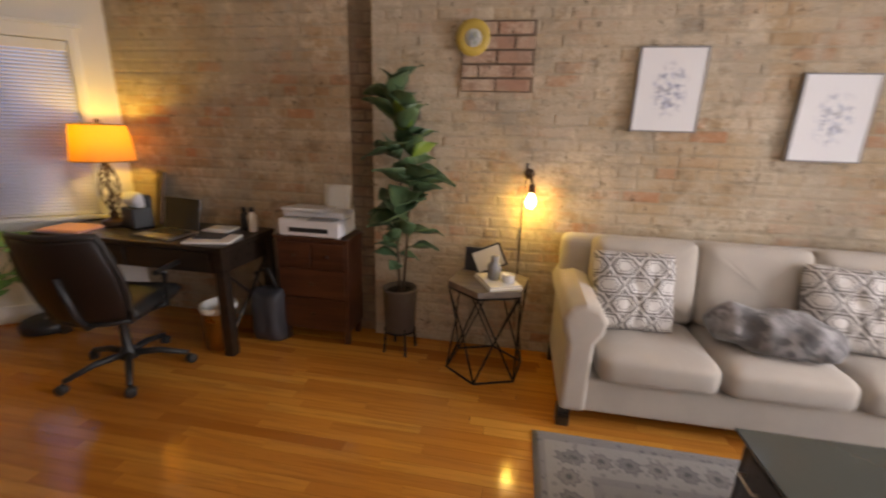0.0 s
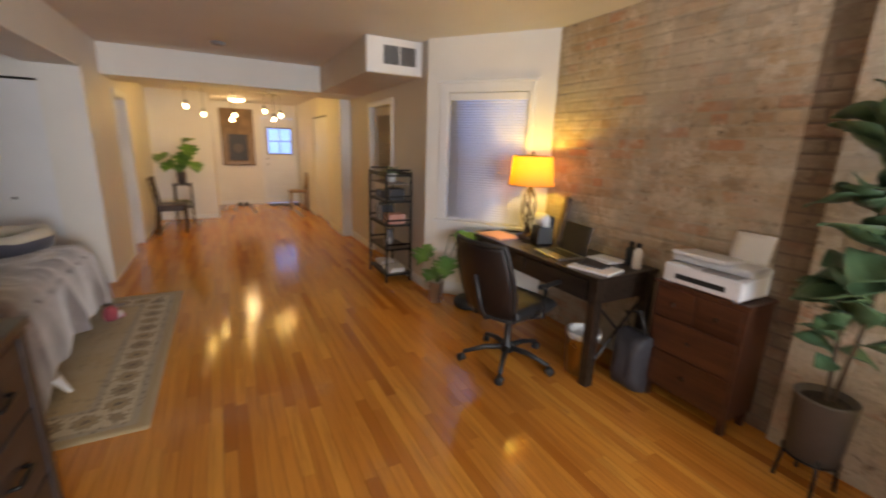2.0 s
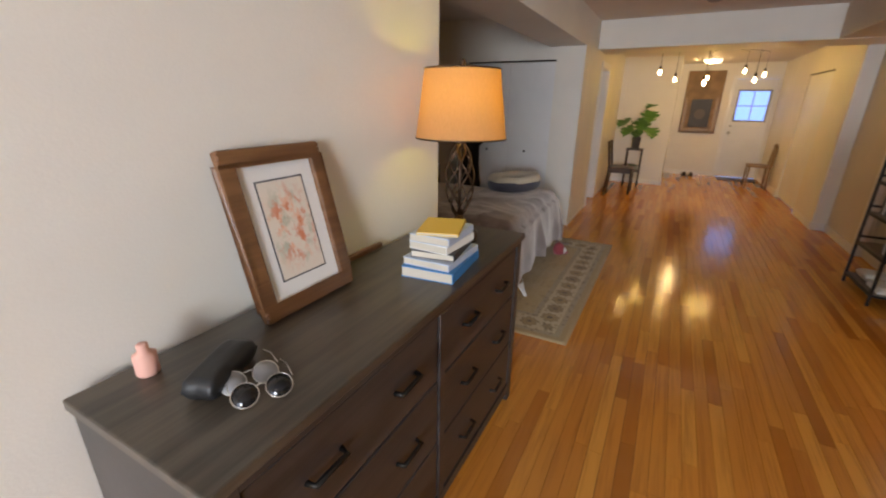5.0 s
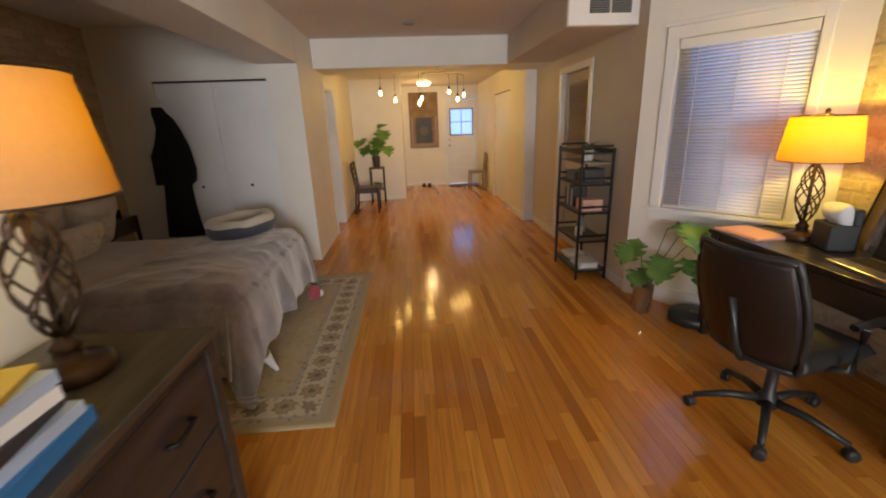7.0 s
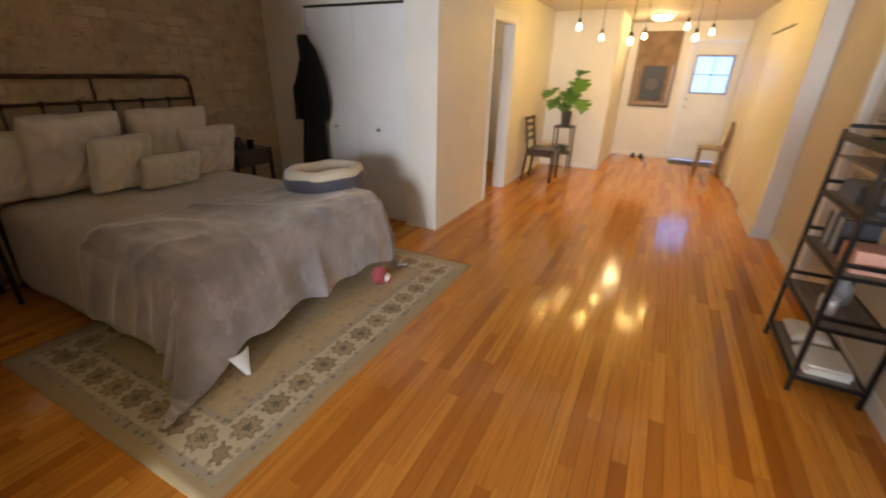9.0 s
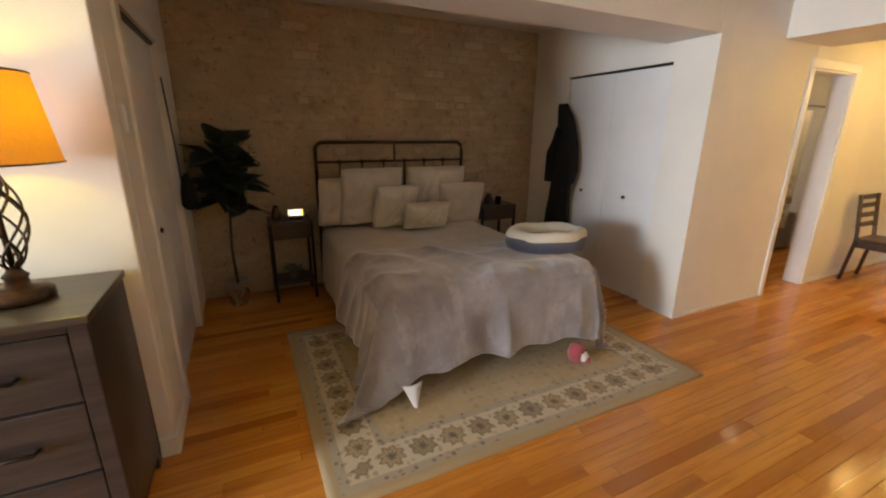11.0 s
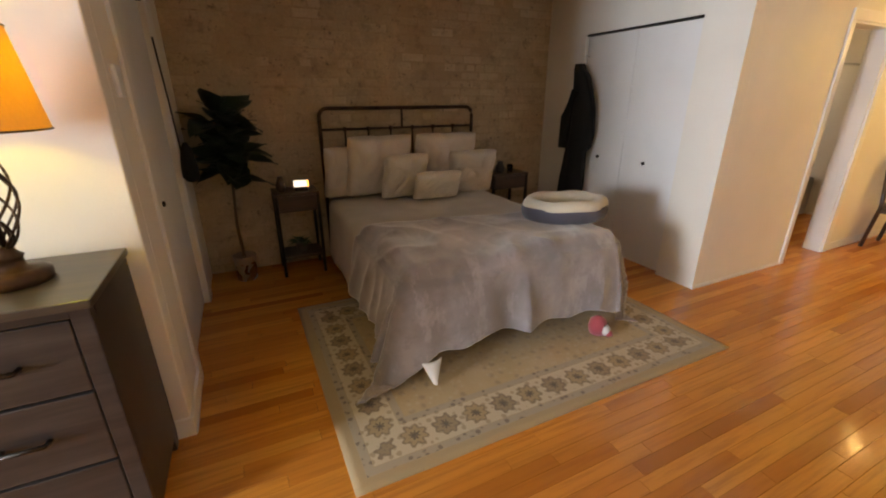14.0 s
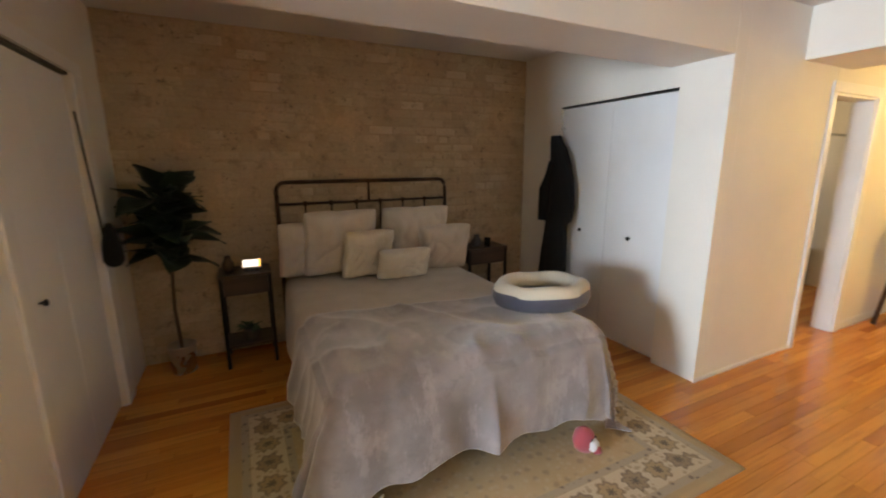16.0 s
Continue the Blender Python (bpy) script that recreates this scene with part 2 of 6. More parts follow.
    bump(nt, b, maths(nt, "ADD", fine, maths(nt, "MULTIPLY", wig, 0.3)), 0.5, 0.004)
    return m


def cloth(name, c, var=0.12, weave=900.0, sheen=0.3, big=4.0, soft=0.25, spots=None, nap_sheen=False):
    m, nt, b = mat(name)
    co = coords(nt, "Object")
    n = fbm(nt, co, big, 4.0)
    w = fbm(nt, co, weave * 0.35, 2.0)
    col = mix(nt, ramp(nt, n, 0.35, 0.68), tuple(v * (1 - var * 1.6) for v in c), tuple(min(1, v * (1 + var)) for v in c))
    # brushed pile: its sheen is put into the colour as lighter and darker streaks
    if nap_sheen:
        streak = fbm(nt, coords(nt, "Object", (1.0, 0.45, 0.45), (0, 0, 0.5)), 7.0, 6.0, 0.7)
        col = mix(nt, maths(nt, "MULTIPLY", ramp(nt, streak, 0.50, 0.60), 0.55), col, tuple(min(1, v * 1.5) for v in c))
        col = mix(nt, maths(nt, "MULTIPLY", ramp(nt, fbm(nt, co, 11.0, 5.0, 0.7), 0.54, 0.62), 0.4), col, tuple(v * 0.62 for v in c))
    if spots:
        col = mix(nt, ramp(nt, fbm(nt, co, 14.0, 3.0, 0.6), 0.46, 0.6), col, spots)
    col = mix(nt, maths(nt, "MULTIPLY", w, 0.3), col, tuple(v * 0.6 for v in c))
    nt.links.new(col, b.inputs["Base Color"])
    b.inputs["Roughness"].default_value = 0.88
    b.inputs["Sheen Weight"].default_value = sheen
    bump(nt, b, maths(nt, "ADD", w, maths(nt, "MULTIPLY", fbm(nt, co, 40.0, 3.0), 0.8)), soft, 0.004)
    return m


def hex_cloth():
    """Off-white cushion cloth with grey lines round rows of lozenges."""
    m, nt, b = mat("geometric_cushion_cloth")
    s = node(nt, "ShaderNodeSeparateXYZ", {0: node(nt, "ShaderNodeTexCoord").outputs["UV"]})
    u, v = maths(nt, "MULTIPLY", s.outputs[0], 2.9), maths(nt, "MULTIPLY", s.outputs[1], 4.4)
    row = maths(nt, "FLOOR", v)
    u2 = maths(nt, "ADD", u, maths(nt, "MULTIPLY", maths(nt, "MODULO", row, 2.0), 0.5))
    cx = maths(nt, "ABSOLUTE", maths(nt, "SUBTRACT", maths(nt, "FRACT", u2), 0.5))
    cy = maths(nt, "ABSOLUTE", maths(nt, "SUBTRACT", maths(nt, "FRACT", v), 0.5))
    d = maths(nt, "MAXIMUM", maths(nt, "MULTIPLY", cy, 1.0), maths(nt, "ADD", maths(nt, "MULTIPLY", cx, 0.95), maths(nt, "MULTIPLY", cy, 0.45)))
    st = maths(nt, "GREATER_THAN", maths(nt, "SINE", maths(nt, "MULTIPLY", d, 34.0)), 0.0)
    st = maths(nt, "MULTIPLY", st, maths(nt, "GREATER_THAN", d, 0.24))
    col = mix(nt, st, (0.72, 0.69, 0.66), (0.17, 0.15, 0.145))
    w = fbm(nt, coords(nt, "Object"), 300.0, 2.0)
    nt.links.new(mix(nt, maths(nt, "MULTIPLY", w, 0.3), col, (0.35, 0.33, 0.32)), b.inputs["Base Color"])
    b.inputs["Roughness"].default_value = 0.9
    bump(nt, b, w, 0.3, 0.003)
    return m


def shade_cloth():
    """Lamp shade linen that lets the bulb's light through."""
    m, nt, b = mat("linen_lamp_shade")
    out = nt.nodes["Material Output"]
    w = fbm(nt, coords(nt, "Object", (1, 1, 0.3)), 160.0, 3.0)
    col = mix(nt, w, (0.70, 0.45, 0.24), (0.58, 0.36, 0.18))
    dif = node(nt, "ShaderNodeBsdfDiffuse", {0: col})
    tr = node(nt, "ShaderNodeBsdfTranslucent", {0: mix(nt, w, (0.60, 0.25, 0.05), (0.51, 0.205, 0.04))})
    mx = node(nt, "ShaderNodeMixShader", {0: 0.5, 1: dif.outputs[0], 2: tr.outputs[0]})
    nt.links.new(mx.outputs[0], out.inputs[0])
    return m


def painting(name, cols, density=0.5, scale=9.0, paper=(0.82, 0.83, 0.85), middle=(0.5, 0.5), size=(0.30, 0.36)):
    """Loose watercolour blossoms on paper; the blobs thin out from the middle."""
    m, nt, b = mat(name)
    uv = node(nt, "ShaderNodeTexCoord").outputs["UV"]
    s = node(nt, "ShaderNodeSeparateXYZ", {0: uv})
    ex = maths(nt, "DIVIDE", maths(nt, "SUBTRACT", s.outputs[0], middle[0]), size[0])
    ey = maths(nt, "DIVIDE", maths(nt, "SUBTRACT", s.outputs[1], middle[1]), size[1])
    r = maths(nt, "SQRT", maths(nt, "ADD", maths(nt, "MULTIPLY", ex, ex), maths(nt, "MULTIPLY", ey, ey)))
    fade = maths(nt, "SUBTRACT", 1.0, ramp(nt, r, 0.35, 1.1))
    col = mix(nt, 0.0, paper, paper)
    for i, c in enumerate(cols):
        n = fbm(nt, coords(nt, "UV", (1, 1, 1), (0, 0, 0.7 * i + 0.3)), scale * (1 + 0.35 * i), 5.0, 0.6)
        f = maths(nt, "MULTIPLY", ramp(nt, n, 0.62 - 0.22 * density, 0.74 - 0.22 * density), fade)
        col = mix(nt, f, col, c)
    nt.links.new(col, b.inputs["Base Color"])
    b.inputs["Roughness"].default_value = 0.75
    bump(nt, b, fbm(nt, coords(nt, "UV"), 350.0, 2.0), 0.2, 0.002)
    return m


def leafstuff(name, a, c, rough=0.4):
    m, nt, b = mat(name)
    n = fbm(nt, coords(nt, "Position"), 9.0, 3.0)
    r = node(nt, "ShaderNodeObjectInfo").outputs["Random"]
    col = mix(nt, maths(nt, "FRACT", maths(nt, "ADD", r, maths(nt, "MULTIPLY", n, 0.7))), a, c)
    nt.links.new(col, b.inputs["Base Color"])
    b.inputs["Roughness"].default_value = rough
    b.inputs["Subsurface Weight"].default_value = 0.0
    bump(nt, b, fbm(nt, coords(nt, "Position"), 60.0, 3.0), 0.3, 0.004)
    return m


def clear_glass(name, tint=(0.95, 0.97, 1.0), rough=0.02):
    m, nt, b = mat(name)
    b.inputs["Base Color"].default_value = rgba(tint)
    b.inputs["Roughness"].default_value = rough
    b.inputs["Transmission Weight"].default_value = 1.0
    b.inputs["IOR"].default_value = 1.45
    return m


M_FLOOR = floorboards()
M_BRICK = masonry("washed_brick", (0.45, 0.30, 0.17), (0.57, 0.425, 0.275), (0.52, 0.26, 0.14), (0.60, 0.515, 0.40), 0.32, 0.6)
M_BRICKB = masonry("bedroom_brick", (0.46, 0.345, 0.215), (0.55, 0.43, 0.28), (0.66, 0.545, 0.38), (0.53, 0.41, 0.265), 0.33, 0.15)
M_MORTAR = masonry("lime_mortar", (0.46, 0.36, 0.24), (0.52, 0.41, 0.28), (0.46, 0.35, 0.23), (0.56, 0.47, 0.355), 0.34, 0.45)
M_MORTARB = masonry("bedroom_mortar", (0.45, 0.34, 0.21), (0.50, 0.38, 0.24), (0.45, 0.33, 0.20), (0.53, 0.41, 0.265), 0.33, 0.1)
# darker brick colours that carry the shade beside the wall's step
M_STEPSHADE = masonry("step_shaded_brick", (0.19, 0.13, 0.08), (0.26, 0.185, 0.12), (0.25, 0.14, 0.085), (0.28, 0.22, 0.155), 0.25)
M_REDBRICK = masonry("bare_red_brick", (0.46, 0.27, 0.19), (0.54, 0.36, 0.26), (0.44, 0.23, 0.16), (0.56, 0.45, 0.35), 0.26, 0.3)
M_DARKJOINT = surface("dark_joint", (0.20, 0.14, 0.10), 0.95, bumps=0.3)
M_WALL = surface("cream_wall_paint", (0.80, 0.765, 0.70), 0.55, var=0.03, big=1.2, fine=140, bumps=0.06, kind="Position")
M_GREIGE = surface("greige_wall_paint", (0.66, 0.59, 0.51), 0.6, var=0.03, big=1.2, fine=140, bumps=0.06, kind="Position")
M_CEIL = surface("ceiling_paint", (0.74, 0.70, 0.65), 0.7, var=0.03, big=1.0, fine=90, bumps=0.05, kind="Position")
M_TRIM = surface("white_gloss_trim", (0.80, 0.79, 0.77), 0.32, var=0.03, big=2, fine=90, bumps=0.04)
M_DOOR = surface("white_door_paint", (0.78, 0.78, 0.78), 0.42, var=0.03, big=1.5, fine=90, bumps=0.04)
M_BLACK = surface("black_metal", (0.025, 0.022, 0.02), 0.4, 0.6, var=0.15, bumps=0.06)
M_BRONZE = surface("brown_bronze_metal", (0.085, 0.05, 0.032), 0.38, 0.7, var=0.2, big=9, bumps=0.08)
M_STEEL = surface("brushed_steel", (0.55, 0.54, 0.52), 0.3, 0.95, var=0.08, bumps=0.05)
M_PLASTIC = surface("black_plastic", (0.02, 0.02, 0.021), 0.45, var=0.1, bumps=0.05)
M_WHITE = surface("white_plastic", (0.74, 0.74, 0.75), 0.35, var=0.03, bumps=0.03)
M_GREYP = surface("grey_plastic", (0.28, 0.28, 0.29), 0.4, var=0.05)
M_ESPRESSO = timber("espresso_wood", (0.012, 0.008, 0.006), (0.035, 0.022, 0.015), 0.3)
M_REDWOOD = timber("red_brown_wood", (0.04, 0.012, 0.006), (0.10, 0.034, 0.016), 0.38)
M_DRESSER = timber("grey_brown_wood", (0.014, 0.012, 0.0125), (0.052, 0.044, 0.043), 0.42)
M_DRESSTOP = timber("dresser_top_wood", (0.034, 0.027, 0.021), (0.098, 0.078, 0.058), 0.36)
M_WALNUT = timber("walnut_frame", (0.10, 0.04, 0.015), (0.23, 0.105, 0.045), 0.4)
M_DARKWOOD = timber("dark_chair_wood", (0.03, 0.016, 0.01), (0.075, 0.04, 0.025), 0.35)
M_TAN = timber("tan_wood", (0.22, 0.13, 0.06), (0.36, 0.23, 0.12), 0.5)
M_GREYTOP = timber("grey_table_wood", (0.12, 0.095, 0.08), (0.24, 0.20, 0.175), 0.5)
M_SOFA = cloth("sofa_linen", (0.53, 0.47, 0.41), 0.05)
M_THROW = cloth("taupe_velvet", (0.30, 0.262, 0.265), 0.16, sheen=0.9, big=5.0, soft=0.15, nap_sheen=True)
M_DUVET = cloth("beige_duvet", (0.63, 0.56, 0.475), 0.06)
M_PILLOW = cloth("cream_pillow", (0.70, 0.635, 0.56), 0.05)
M_CREAM = cloth("cream_cushion", (0.74, 0.67, 0.56), 0.05)
M_FUR = cloth("mottled_grey_fur", (0.30, 0.285, 0.29), 0.3, weave=500, big=9.0, soft=0.7, spots=(0.10, 0.095, 0.10))
M_HEX = hex_cloth()
M_FLEECE = cloth("cream_fleece", (0.72, 0.65, 0.52), 0.06, weave=300, soft=0.7)
M_NAVY = cloth("slate_blue_cloth", (0.085, 0.085, 0.115), 0.1)
M_ROBE = cloth("black_robe_cloth", (0.004, 0.004, 0.005), 0.2, sheen=0.0)
M_SHEET = cloth("white_sheet", (0.75, 0.75, 0.76), 0.03)
M_SHADE = shade_cloth()
M_RUG = rug("bedroom_rug_wool", 2.39, 1.72, (0.47, 0.345, 0.185), (0.58, 0.49, 0.35), (0.15, 0.115, 0.09), (0.105, 0.285), 0.165)
M_RUGB = rug("grey_rug_wool", 2.45, 1.65, (0.30, 0.285, 0.275), (0.36, 0.34, 0.33), (0.13, 0.13, 0.145), (0.06, 0.26), 0.13)
M_CANVAS = painting("blue_flower_canvas", [(0.52, 0.56, 0.68), (0.20, 0.24, 0.38), (0.40, 0.42, 0.48)])
M_CANVASB = painting("blue_flower_canvas_b", [(0.55, 0.60, 0.70), (0.26, 0.30, 0.42), (0.45, 0.47, 0.52)], 0.45, 8.0)
M_BLOSSOM = painting("peach_blossom_print", [(0.46, 0.46, 0.36), (0.78, 0.44, 0.30), (0.66, 0.22, 0.12)], 0.55, 3.2, (0.74, 0.65, 0.56), (0.5, 0.5), (0.55, 0.55))
M_MAT = surface("white_mount_board", (0.78, 0.76, 0.74), 0.8, var=0.02)
M_LEAF = leafstuff("fig_leaf", (0.045, 0.10, 0.05), (0.085, 0.15, 0.07))
M_LEAFB = leafstuff("young_fig_leaf", (0.14, 0.24, 0.04), (0.22, 0.32, 0.06))
M_LEAFD = leafstuff("dark_palm_leaf", (0.012, 0.026, 0.016), (0.028, 0.045, 0.025))
M_MONST = leafstuff("monstera_leaf", (0.05, 0.15, 0.03), (0.11, 0.25, 0.06), 0.35)
M_STEM = surface("brown_stem", (0.13, 0.085, 0.05), 0.8, bumps=0.4)
M_GREENSTEM = surface("green_stem", (0.10, 0.17, 0.05), 0.6)
M_SOIL = surface("dark_soil", (0.03, 0.02, 0.014), 0.95, fine=90, bumps=0.8)
M_POT = surface("grey_ceramic", (0.11, 0.092, 0.08), 0.55, var=0.1)
M_SILVER = surface("silver_pot", (0.52, 0.50, 0.48), 0.28, 0.9, var=0.06)
M_GOLD = surface("brass_bin", (0.50, 0.33, 0.14), 0.28, 0.95, var=0.1)
M_GLASS = clear_glass("clear_glass")
M_FROST = surface("dark_glass_top", (0.05, 0.062, 0.058), 0.14, var=0.02, bumps=0.0, coat=0.6)
M_BULB = glow("lit_bulb", (1.0, 0.74, 0.40), 28.0)
M_DIFFUSER = glow("lit_ceiling_glass", (1.0, 0.80, 0.52), 7.0)
M_SLAT = surface("white_blind_slat", (0.84, 0.83, 0.87), 0.5, var=0.03)
M_DUSK = glow("dusk_sky", (0.19, 0.40, 0.95), 0.95)
M_DUSKB = glow("bright_dusk_sky", (0.22, 0.44, 1.0), 1.3)
M_PAPER = surface("white_paper", (0.78, 0.77, 0.75), 0.8, var=0.02)
M_PAGES = surface("cream_book_pages", (0.58, 0.53, 0.44), 0.85, var=0.05, fine=200)
M_PINK = surface("pink_card", (0.78, 0.42, 0.34), 0.7, var=0.03)
M_YELLOW = surface("yellow_cover", (0.72, 0.50, 0.12), 0.6, var=0.05)
M_BLUE = surface("blue_cover", (0.03, 0.22, 0.52), 0.5, var=0.05)
M_PALEBLUE = surface("pale_blue_cover", (0.45, 0.55, 0.70), 0.5, var=0.04)
M_DARKBOOK = surface("dark_cover", (0.05, 0.05, 0.06), 0.5)
M_GREENBOOK = surface("olive_cover", (0.14, 0.15, 0.08), 0.5)
M_RED = cloth("pinkish_red_plush", (0.42, 0.07, 0.09), 0.1, weave=300, soft=0.6)
M_PLATE = surface("yellow_plate_glaze", (0.68, 0.48, 0.11), 0.25, var=0.1, coat=0.5)
M_PLATEMID = painting("plate_scene", [(0.30, 0.34, 0.22), (0.22, 0.26, 0.32)], 0.8, 4.0, (0.62, 0.62, 0.58), (0.5, 0.5), (0.5, 0.5))
M_SCREEN = surface("dark_screen", (0.008, 0.008, 0.01), 0.12, var=0.05, bumps=0.0)
M_CURTAIN = painting("floral_shower_curtain", [(0.25, 0.25, 0.24), (0.12, 0.13, 0.12)], 0.55, 9.0, (0.72, 0.70, 0.64), (0.5, 0.3), (0.9, 0.5))
M_TAPESTRY = surface("brown_wall_panel", (0.26, 0.16, 0.09), 0.7, var=0.15, big=4)
M_MIRROR = surface("old_mirror", (0.45, 0.45, 0.44), 0.08, 1.0, var=0.05, bumps=0.0)


# ---- mesh helpers ----
def box(x0, x1, y0, y1, z0, z1, m=None):
    v = [Vector((x, y, z)) for x in (x0, x1) for y in (y0, y1) for z in (z0, z1)]
    if m is not None:
        v = [m @ p for p in v]
    return v, [(0, 1, 3, 2), (4, 6, 7, 5), (0, 4, 5, 1), (2, 3, 7, 6), (0, 2, 6, 4), (1, 5, 7, 3)]


def slab(cx, cy, z0, sx, sy, sz, m=None):
    return box(cx - sx / 2, cx + sx / 2, cy - sy / 2, cy + sy / 2, z0, z0 + sz, m)


def lathe(profile, seg=24, m=None, squash=1.0):
    """A turned body: profile of (radius, height) from bottom to top; its ends are closed."""
    v, f = [], []
    for r, z in profile:
        for i in range(seg):
            a = 2 * math.pi * i / seg
            v.append(Vector((r * math.cos(a), r * math.sin(a) * squash, z)))
    n = len(profile)
    for j in range(n - 1):
        for i in range(seg):
            k = (i + 1) % seg
            f.append((j * seg + i, j * seg + k, (j + 1) * seg + k, (j + 1) * seg + i))
    f.append(tuple(range(seg - 1, -1, -1)))
    f.append(tuple((n - 1) * seg + i for i in range(seg)))
    if m is not None:
        v = [m @ p for p in v]
    return v, f


def tube(points, r, seg=8, closed=False, taper=1.0):
    """A round bar along a line of points."""
    p = [Vector(q) for q in points]
    n, v, f = len(p), [], []
    up = Vector((0, 0, 1))
    for i, q in enumerate(p):
        a = p[(i - 1) % n] if closed or i else q
        b = p[(i + 1) % n] if closed or i < n - 1 else q
        d = (b - a).normalized() if (b - a).length > 1e-9 else Vector((0, 0, 1))
        side = d.cross(up) if abs(d.z) < 0.95 else d.cross(Vector((1, 0, 0)))
        side.normalize()
        over = side.cross(d)
        rr = r * (1 + (taper - 1) * i / max(1, n - 1))
        for k in range(seg):
            t = 2 * math.pi * k / seg
            v.append(q + (side * math.cos(t) + over * math.sin(t)) * rr)
    for i in range(n if closed else n - 1):
        j = (i + 1) % n
        for k in range(seg):
            l = (k + 1) % seg
            f.append((i * seg + k, i * seg + l, j * seg + l, j * seg + k))
    if not closed:
        f.append(tuple(range(seg - 1, -1, -1)))
        f.append(tuple((n - 1) * seg + k for k in range(seg)))
    return v, f


def sheet(fn, nu, nv):
    """A grid surface from fn(u, v), u and v from 0 to 1."""
    v = [Vector(fn(i / nu, j / nv)) for j in range(nv + 1) for i in range(nu + 1)]
    f = [(j * (nu + 1) + i, j * (nu + 1) + i + 1, (j + 1) * (nu + 1) + i + 1, (j + 1) * (nu + 1) + i) for j in range(nv) for i in range(nu)]
    return v, f


def puff(w, h, d, m=None, n=18, power=0.5, soft=0.0):
    """A stuffed cushion, w wide (x), h high (z), d thick (y), round its middle."""
    v, f = [], []
    for side in (-1, 1):
        base = len(v)
        for j in range(n + 1):
            for i in range(n + 1):
                a, b = 2 * i / n - 1, 2 * j / n - 1
                k = max(0.0, (1 - a ** 4) * (1 - b ** 4)) ** power
                corner = 1 - 0.045 * (a * b) ** 4
                pinch = (1 - 0.06 * (1 - abs(a)) * abs(b)) * corner
                pinch2 = (1 - 0.06 * (1 - abs(b)) * abs(a)) * corner
                lump = noise.noise(Vector((a * 1.7 + w * 9, b * 1.7 + h * 5, side))) * 0.12
                crease = (1 - abs(noise.noise(Vector((a * 3.1 + w * 13, b * 2.3 + h * 7, side * 2 + d))))) ** 4
                v.append(Vector((a * w / 2 * pinch2, side * d / 2 * k * (1 + lump - soft * crease), b * h / 2 * pinch)))
        for j in range(n):
            for i in range(n):
                q = (base + j * (n + 1) + i, base + j * (n + 1) + i + 1, base + (j + 1) * (n + 1) + i + 1, base + (j + 1) * (n + 1) + i)
                f.append(q if side < 0 else q[::-1])
    if m is not None:
        v = [m @ p for p in v]
    return v, f


def squab(w, d, h, m, n=40, k=20):
    """A stuffed box cushion with a slight crown and soft corners, w by d, h thick."""
    def pw(c, e):
        return math.copysign(abs(c) ** e, c)

    def f(u, v):
        a, b = 2 * math.pi * u, math.pi * (v - 0.5)
        r = pw(math.cos(b), 0.34)
        lump = 1 + 0.03 * noise.noise(Vector((3 * math.cos(a), 3 * math.sin(a), w * 9 + v)))
        crown = 1 + 0.22 * (1 - r ** 4)
        return m @ Vector((w / 2 * r * pw(math.cos(a), 0.2), d / 2 * r * pw(math.sin(a), 0.2), h / 2 * pw(math.sin(b), 0.42) * crown * lump))
    return sheet(f, n, k)


def mesh(name, pieces, material, smooth=False, uv=None):
    v, f = [], []
    for pv, pf in pieces:
        o = len(v)
        v += [tuple(p) for p in pv]
        f += [tuple(o + i for i in q) for q in pf]
    me = bpy.data.meshes.new(name)
    me.from_pydata(v, [], f)
    bm = bmesh.new()
    bm.from_mesh(me)
    if not uv:
        bmesh.ops.remove_doubles(bm, verts=bm.verts, dist=1e-5)
    bmesh.ops.recalc_face_normals(bm, faces=bm.faces)
    bm.to_mesh(me)
    bm.free()
    if smooth:
        me.polygons.foreach_set("use_smooth", [True] * len(me.polygons))
    if uv:
        layer = me.uv_layers.new(name="map")
        for loop in me.loops:
            layer.data[loop.index].uv = uv(me.vertices[loop.vertex_index].co)
    me.materials.append(material)
    return me


def part(name, parent, material, pieces, smooth=False, bevel=0.0, label="", uv=None, seg=2, thick=0.0):
    ob = new(name, mesh(name, pieces, material, smooth, uv))
    ob.parent = parent
    if thick:
        s = ob.modifiers.new("solid", "SOLIDIFY")
        s.thickness, s.offset = thick, 0.0
    if bevel:
        b = ob.modifiers.new("bevel", "BEVEL")
        b.width, b.segments, b.limit_method, b.angle_limit = bevel, seg, "ANGLE", radians(40)
    if label:
        tagged(ob, label)
    return ob


def thing(name, m, label, category, group=""):
    ob = new(name)
    ob.empty_display_size = 0.1
    ob.matrix_world = m
    return tagged(ob, label, category, group)


def solo(name, pieces, material, label, category, m=None, smooth=False, bevel=0.0, group="", uv=None, thick=0.0):
    ob = part(name, None, material, pieces, smooth, bevel, "", uv, thick=thick)
    if m is not None:
        ob.matrix_world = m
    return tagged(ob, label, category, group)


def built(name, pieces, material, label="", bevel=0.0, smooth=False, uv=None):
    ob = part(name, None, material, pieces, smooth, bevel, "", uv)
    return tagged(ob, label or name.replace("_", " "), name.split("_")[0], "", "structure")


def arc(c, r, a0, a1, n, plane="xz"):
    out = []
    for i in range(n + 1):
        a = radians(a0 + (a1 - a0) * i / n)
        p = (r * math.cos(a), r * math.sin(a))
        out.append((c[0] + p[0], c[1], c[2] + p[1]) if plane == "xz" else (c[0] + p[0], c[1] + p[1], c[2]))
    return out


